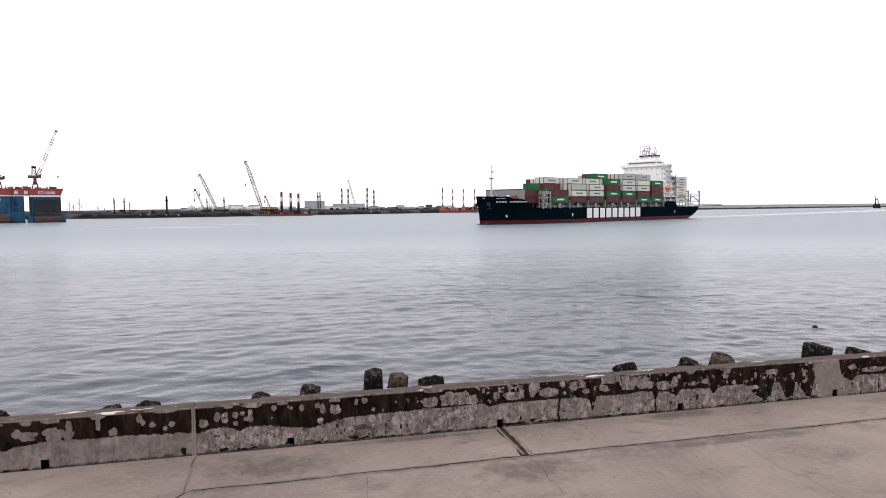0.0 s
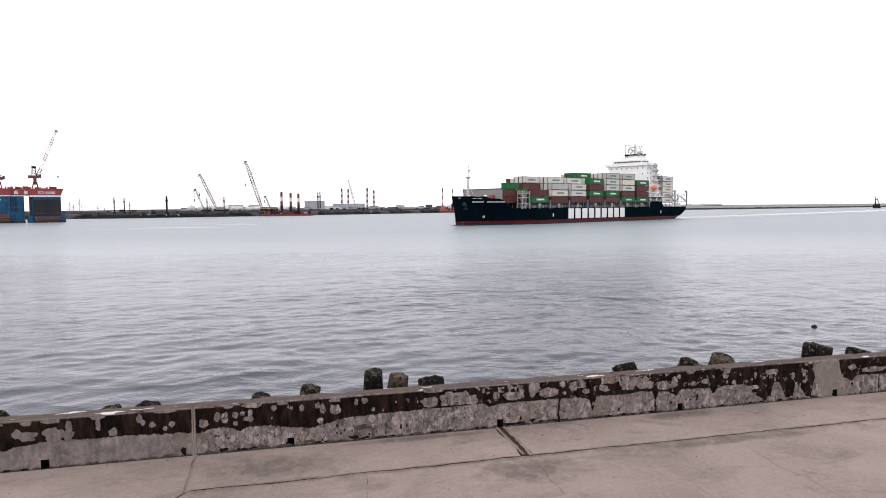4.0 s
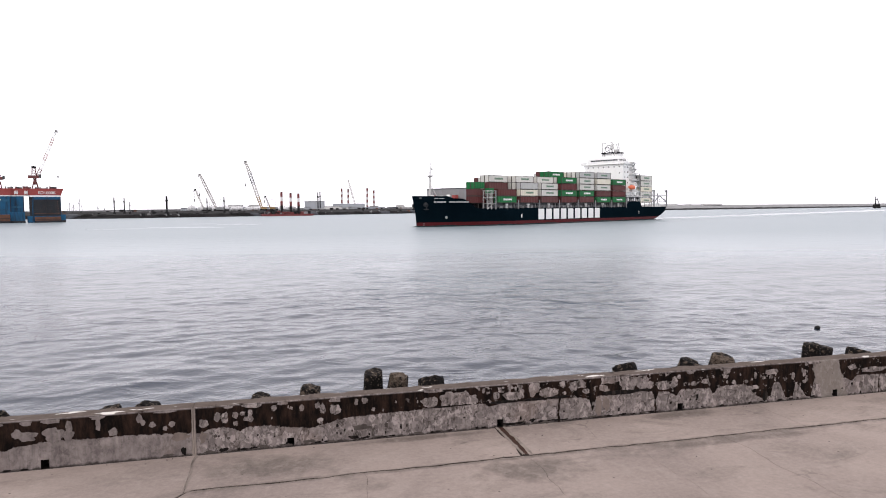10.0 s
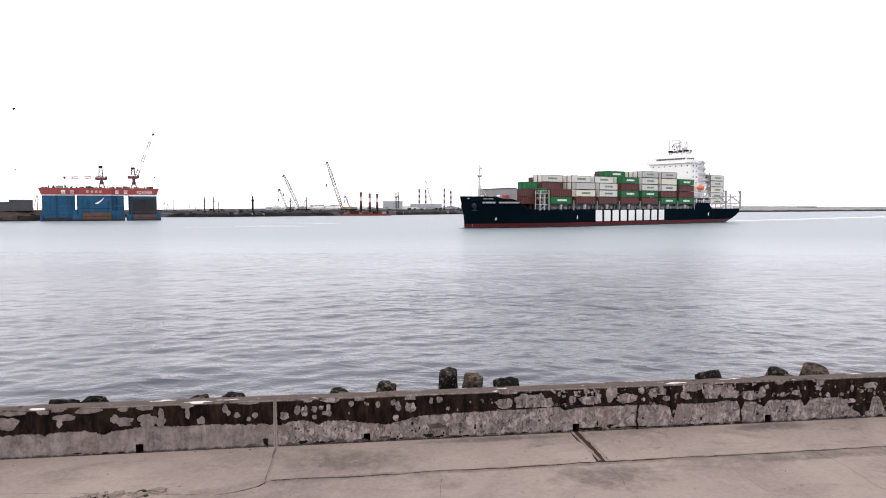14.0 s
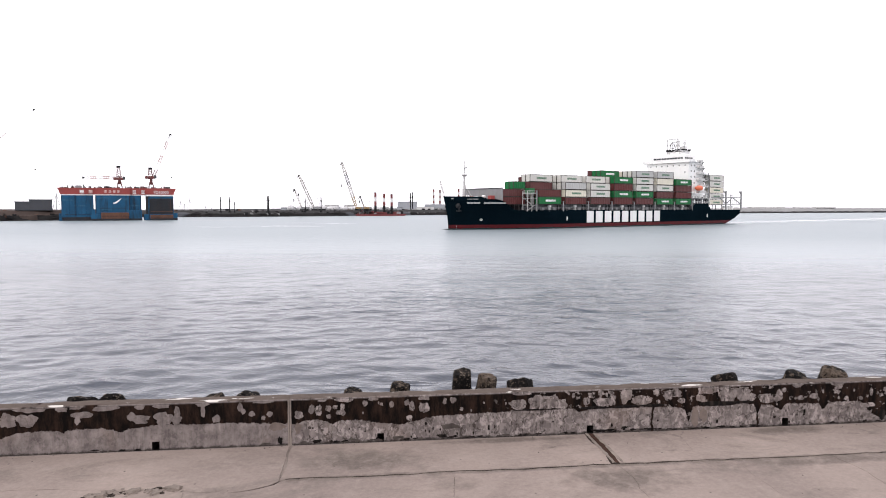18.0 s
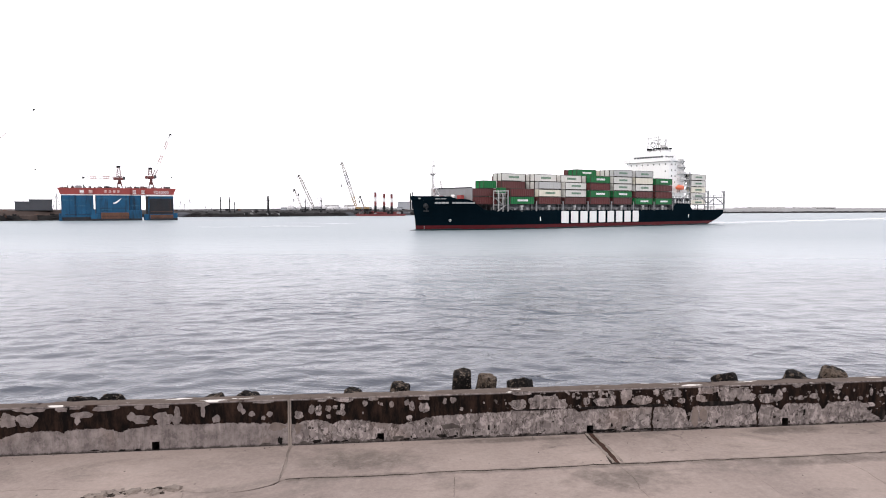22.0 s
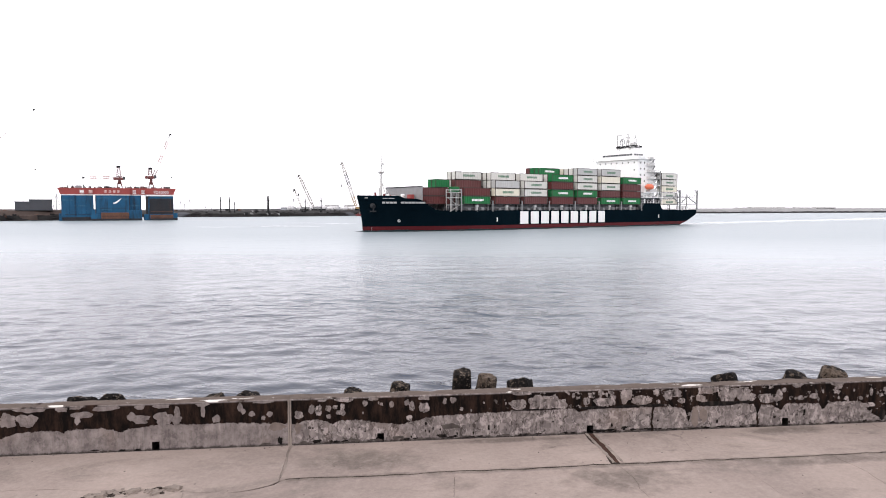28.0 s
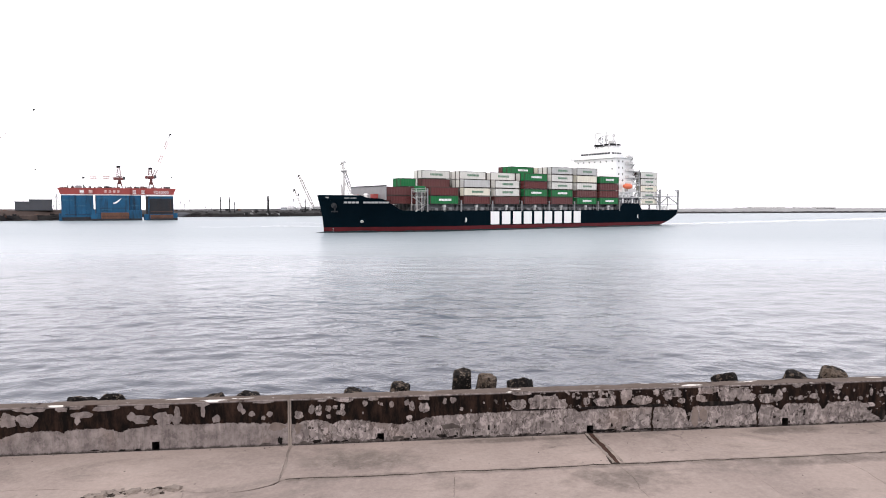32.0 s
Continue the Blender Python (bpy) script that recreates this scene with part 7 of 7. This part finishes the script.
# ---- wake and bow wave ----
def build_wake():
    """A thin broken line of foam where the hull meets the water, fuller at the bow."""
    bm = bmesh.new()
    for side in (1, -1):
        rows = []
        for i in range(420):
            s = 0.8 + i * 0.38
            g = noise.noise((s * 0.16, side * 3.0, 0)) + 0.5 * noise.noise((s * 0.6, side * 5.0, 2))
            lift = (0.32 if s < 8 else 0.14 if s < 22 else 0.07) * max(0, g + (0.5 if s < 9 else 0.0 if s < 40 else -0.3))
            if lift < 0.012:
                if len(rows) > 2:
                    loop_mesh(bm, rows, closed=False)
                rows = []
                continue
            y = half_at(s, 0.1)
            w = 0.25 + 2.2 * lift
            rows.append([(-s, side * (y - 0.15), lift * 1.1 + 0.05), (-s, side * (y + w * 0.4), lift * 0.8), (-s, side * (y + w), -0.06)])
        if len(rows) > 2:
            loop_mesh(bm, rows, closed=False)
    ship_part("bow_wave", bm, M_FOAM, "broken white foam along the hull")["kind"] = "stuff"


build_wake()


def build_hull_reflection():
    """A low added ridge along the side, coloured dark for the hull's reflection."""
    bm = bmesh.new()
    for side in (1, -1):
        rows = []
        for i in range(170):
            s = -0.6 + i * 1.0
            g = 0.75 + 0.5 * noise.noise((s * 0.11, side * 2.0, 0)) + 0.3 * noise.noise((s * 0.4, side * 2.0, 4))
            h = 0.62 * g * min(1.0, (s + 0.8) / 3)
            y = half_at(max(s, 0.0), 0.1) if s < 164 else 6.0
            rows.append([(-s, side * (y - 0.4), h), (-s, side * (y + 0.3), h * 0.9), (-s, side * (y + 0.9), h * 0.25), (-s, side * (y + 2.5 + g), -0.06)])
        loop_mesh(bm, rows, closed=False)
    ship_part("hull_reflection", bm, M_HULL_REFLECTION, "dark ridge standing for the hull's reflection in the water", smooth=True)["kind"] = "stuff"


# near black and barely glossy, so the colour carries the hull's reflection
m = Nodes("reflection_dark")
m.set(base_color=(0.014, 0.03, 0.034, 1), roughness=0.3, ior=1.333)
m.p.inputs["Specular IOR Level"].default_value = 0.06
m.bump(m.noise(0.8, 3, 0.5, m.place((0.6, 1.2, 1))), 0.6, 0.12)
M_HULL_REFLECTION = m.mat
build_hull_reflection()


def foam_streak(x, y, length, width, turn, seed):
    """A ragged pale strip whose colour stands for sky mirrored in calm water."""
    bm = bmesh.new()
    rows = []
    for i in range(60):
        f = i / 59
        w = width * math.sin(math.pi * f) ** 0.6 * max(0.06, 0.55 + 0.9 * noise.noise((f * 9, seed, 0)))
        c = width * 0.8 * noise.noise((f * 4, seed, 3))
        rows.append([(length * (f - 0.5), c - w, 0.05), (length * (f - 0.5), c, 0.16), (length * (f - 0.5), c + w, 0.05)])
    loop_mesh(bm, rows, closed=False)
    tagged(part("foam_streak", bm, M_SKYSTREAK, at=pose(x, y, 0.0, 0, 0, turn)), "thin pale streak standing for sky reflected in calm harbour water", "foam", kind="stuff")


for x, y, length, width, turn, seed in ((-108, 284, 34, 13, 6, 1), (-130, 268, 24, 6, 8, 2), (-100, 330, 22, 12, 4, 3), (-124, 345, 16, 6, 2, 4)):
    foam_streak(x, y, length, width, turn, seed)

# smooth water left astern, paler than the ripples round it
m = Nodes("slick_water")
m.set(base_color=(0.42, 0.46, 0.48, 1), roughness=0.2, ior=1.333)
m.bump(m.noise(0.5, 3, 0.5, m.place((0.5, 1.2, 1))), 0.5, 0.10)
M_SLICK = m.mat
wake = thing("ship_wake", pose(77.06, 347.29, 0.0, 0, 0, 223.2), "smooth pale wake trailing behind the ship", "wake")
bm = bmesh.new()
rows = []
for i in range(40):
    s = 84 + i * 14
    w = 4.5 + i * 0.22
    rows.append([(-s, -w * (1 + 0.2 * noise.noise((i * 0.7, 1, 0))), 0.012), (-s, w * (1 + 0.2 * noise.noise((i * 0.7, 5, 0))), 0.012)])
loop_mesh(bm, rows, closed=False)
part("wake_water", bm, M_SLICK, wake)


# ---- what moves ----
def ship_pose(t):
    turn = 223.205 + 0.04484 * t
    run = 3.6018 * t - 0.00014 * t * t
    way = radians(223.205 - 1.672 + 0.02242 * t)
    return pose(77.063 + run * math.cos(way), 347.289 + run * math.sin(way), 0, 0, 0, turn)


def motions():
    times = [0, 4, 8, 12, 16, 20, 24, 28, 32]
    walk(ship, [(t, ship_pose(t)) for t in times])
    walk(wake, [(t, ship_pose(t)) for t in times])
    walk(water, [(t, pose(-0.75 * t, -0.3 * t, 0)) for t in times])
    bob = []
    for i in range(33):
        z = 0.05 * math.sin(i * 1.9) + 0.03 * math.sin(i * 0.8 + 1)
        bob.append((i, pose(24.1 + 0.12 * math.sin(i * 0.7), 43.1 + 0.15 * math.sin(i * 0.45), z - 0.03, 6 * math.sin(i * 1.7), 5 * math.sin(i * 1.3), 0)))
    walk(buoy, bob)


motions()
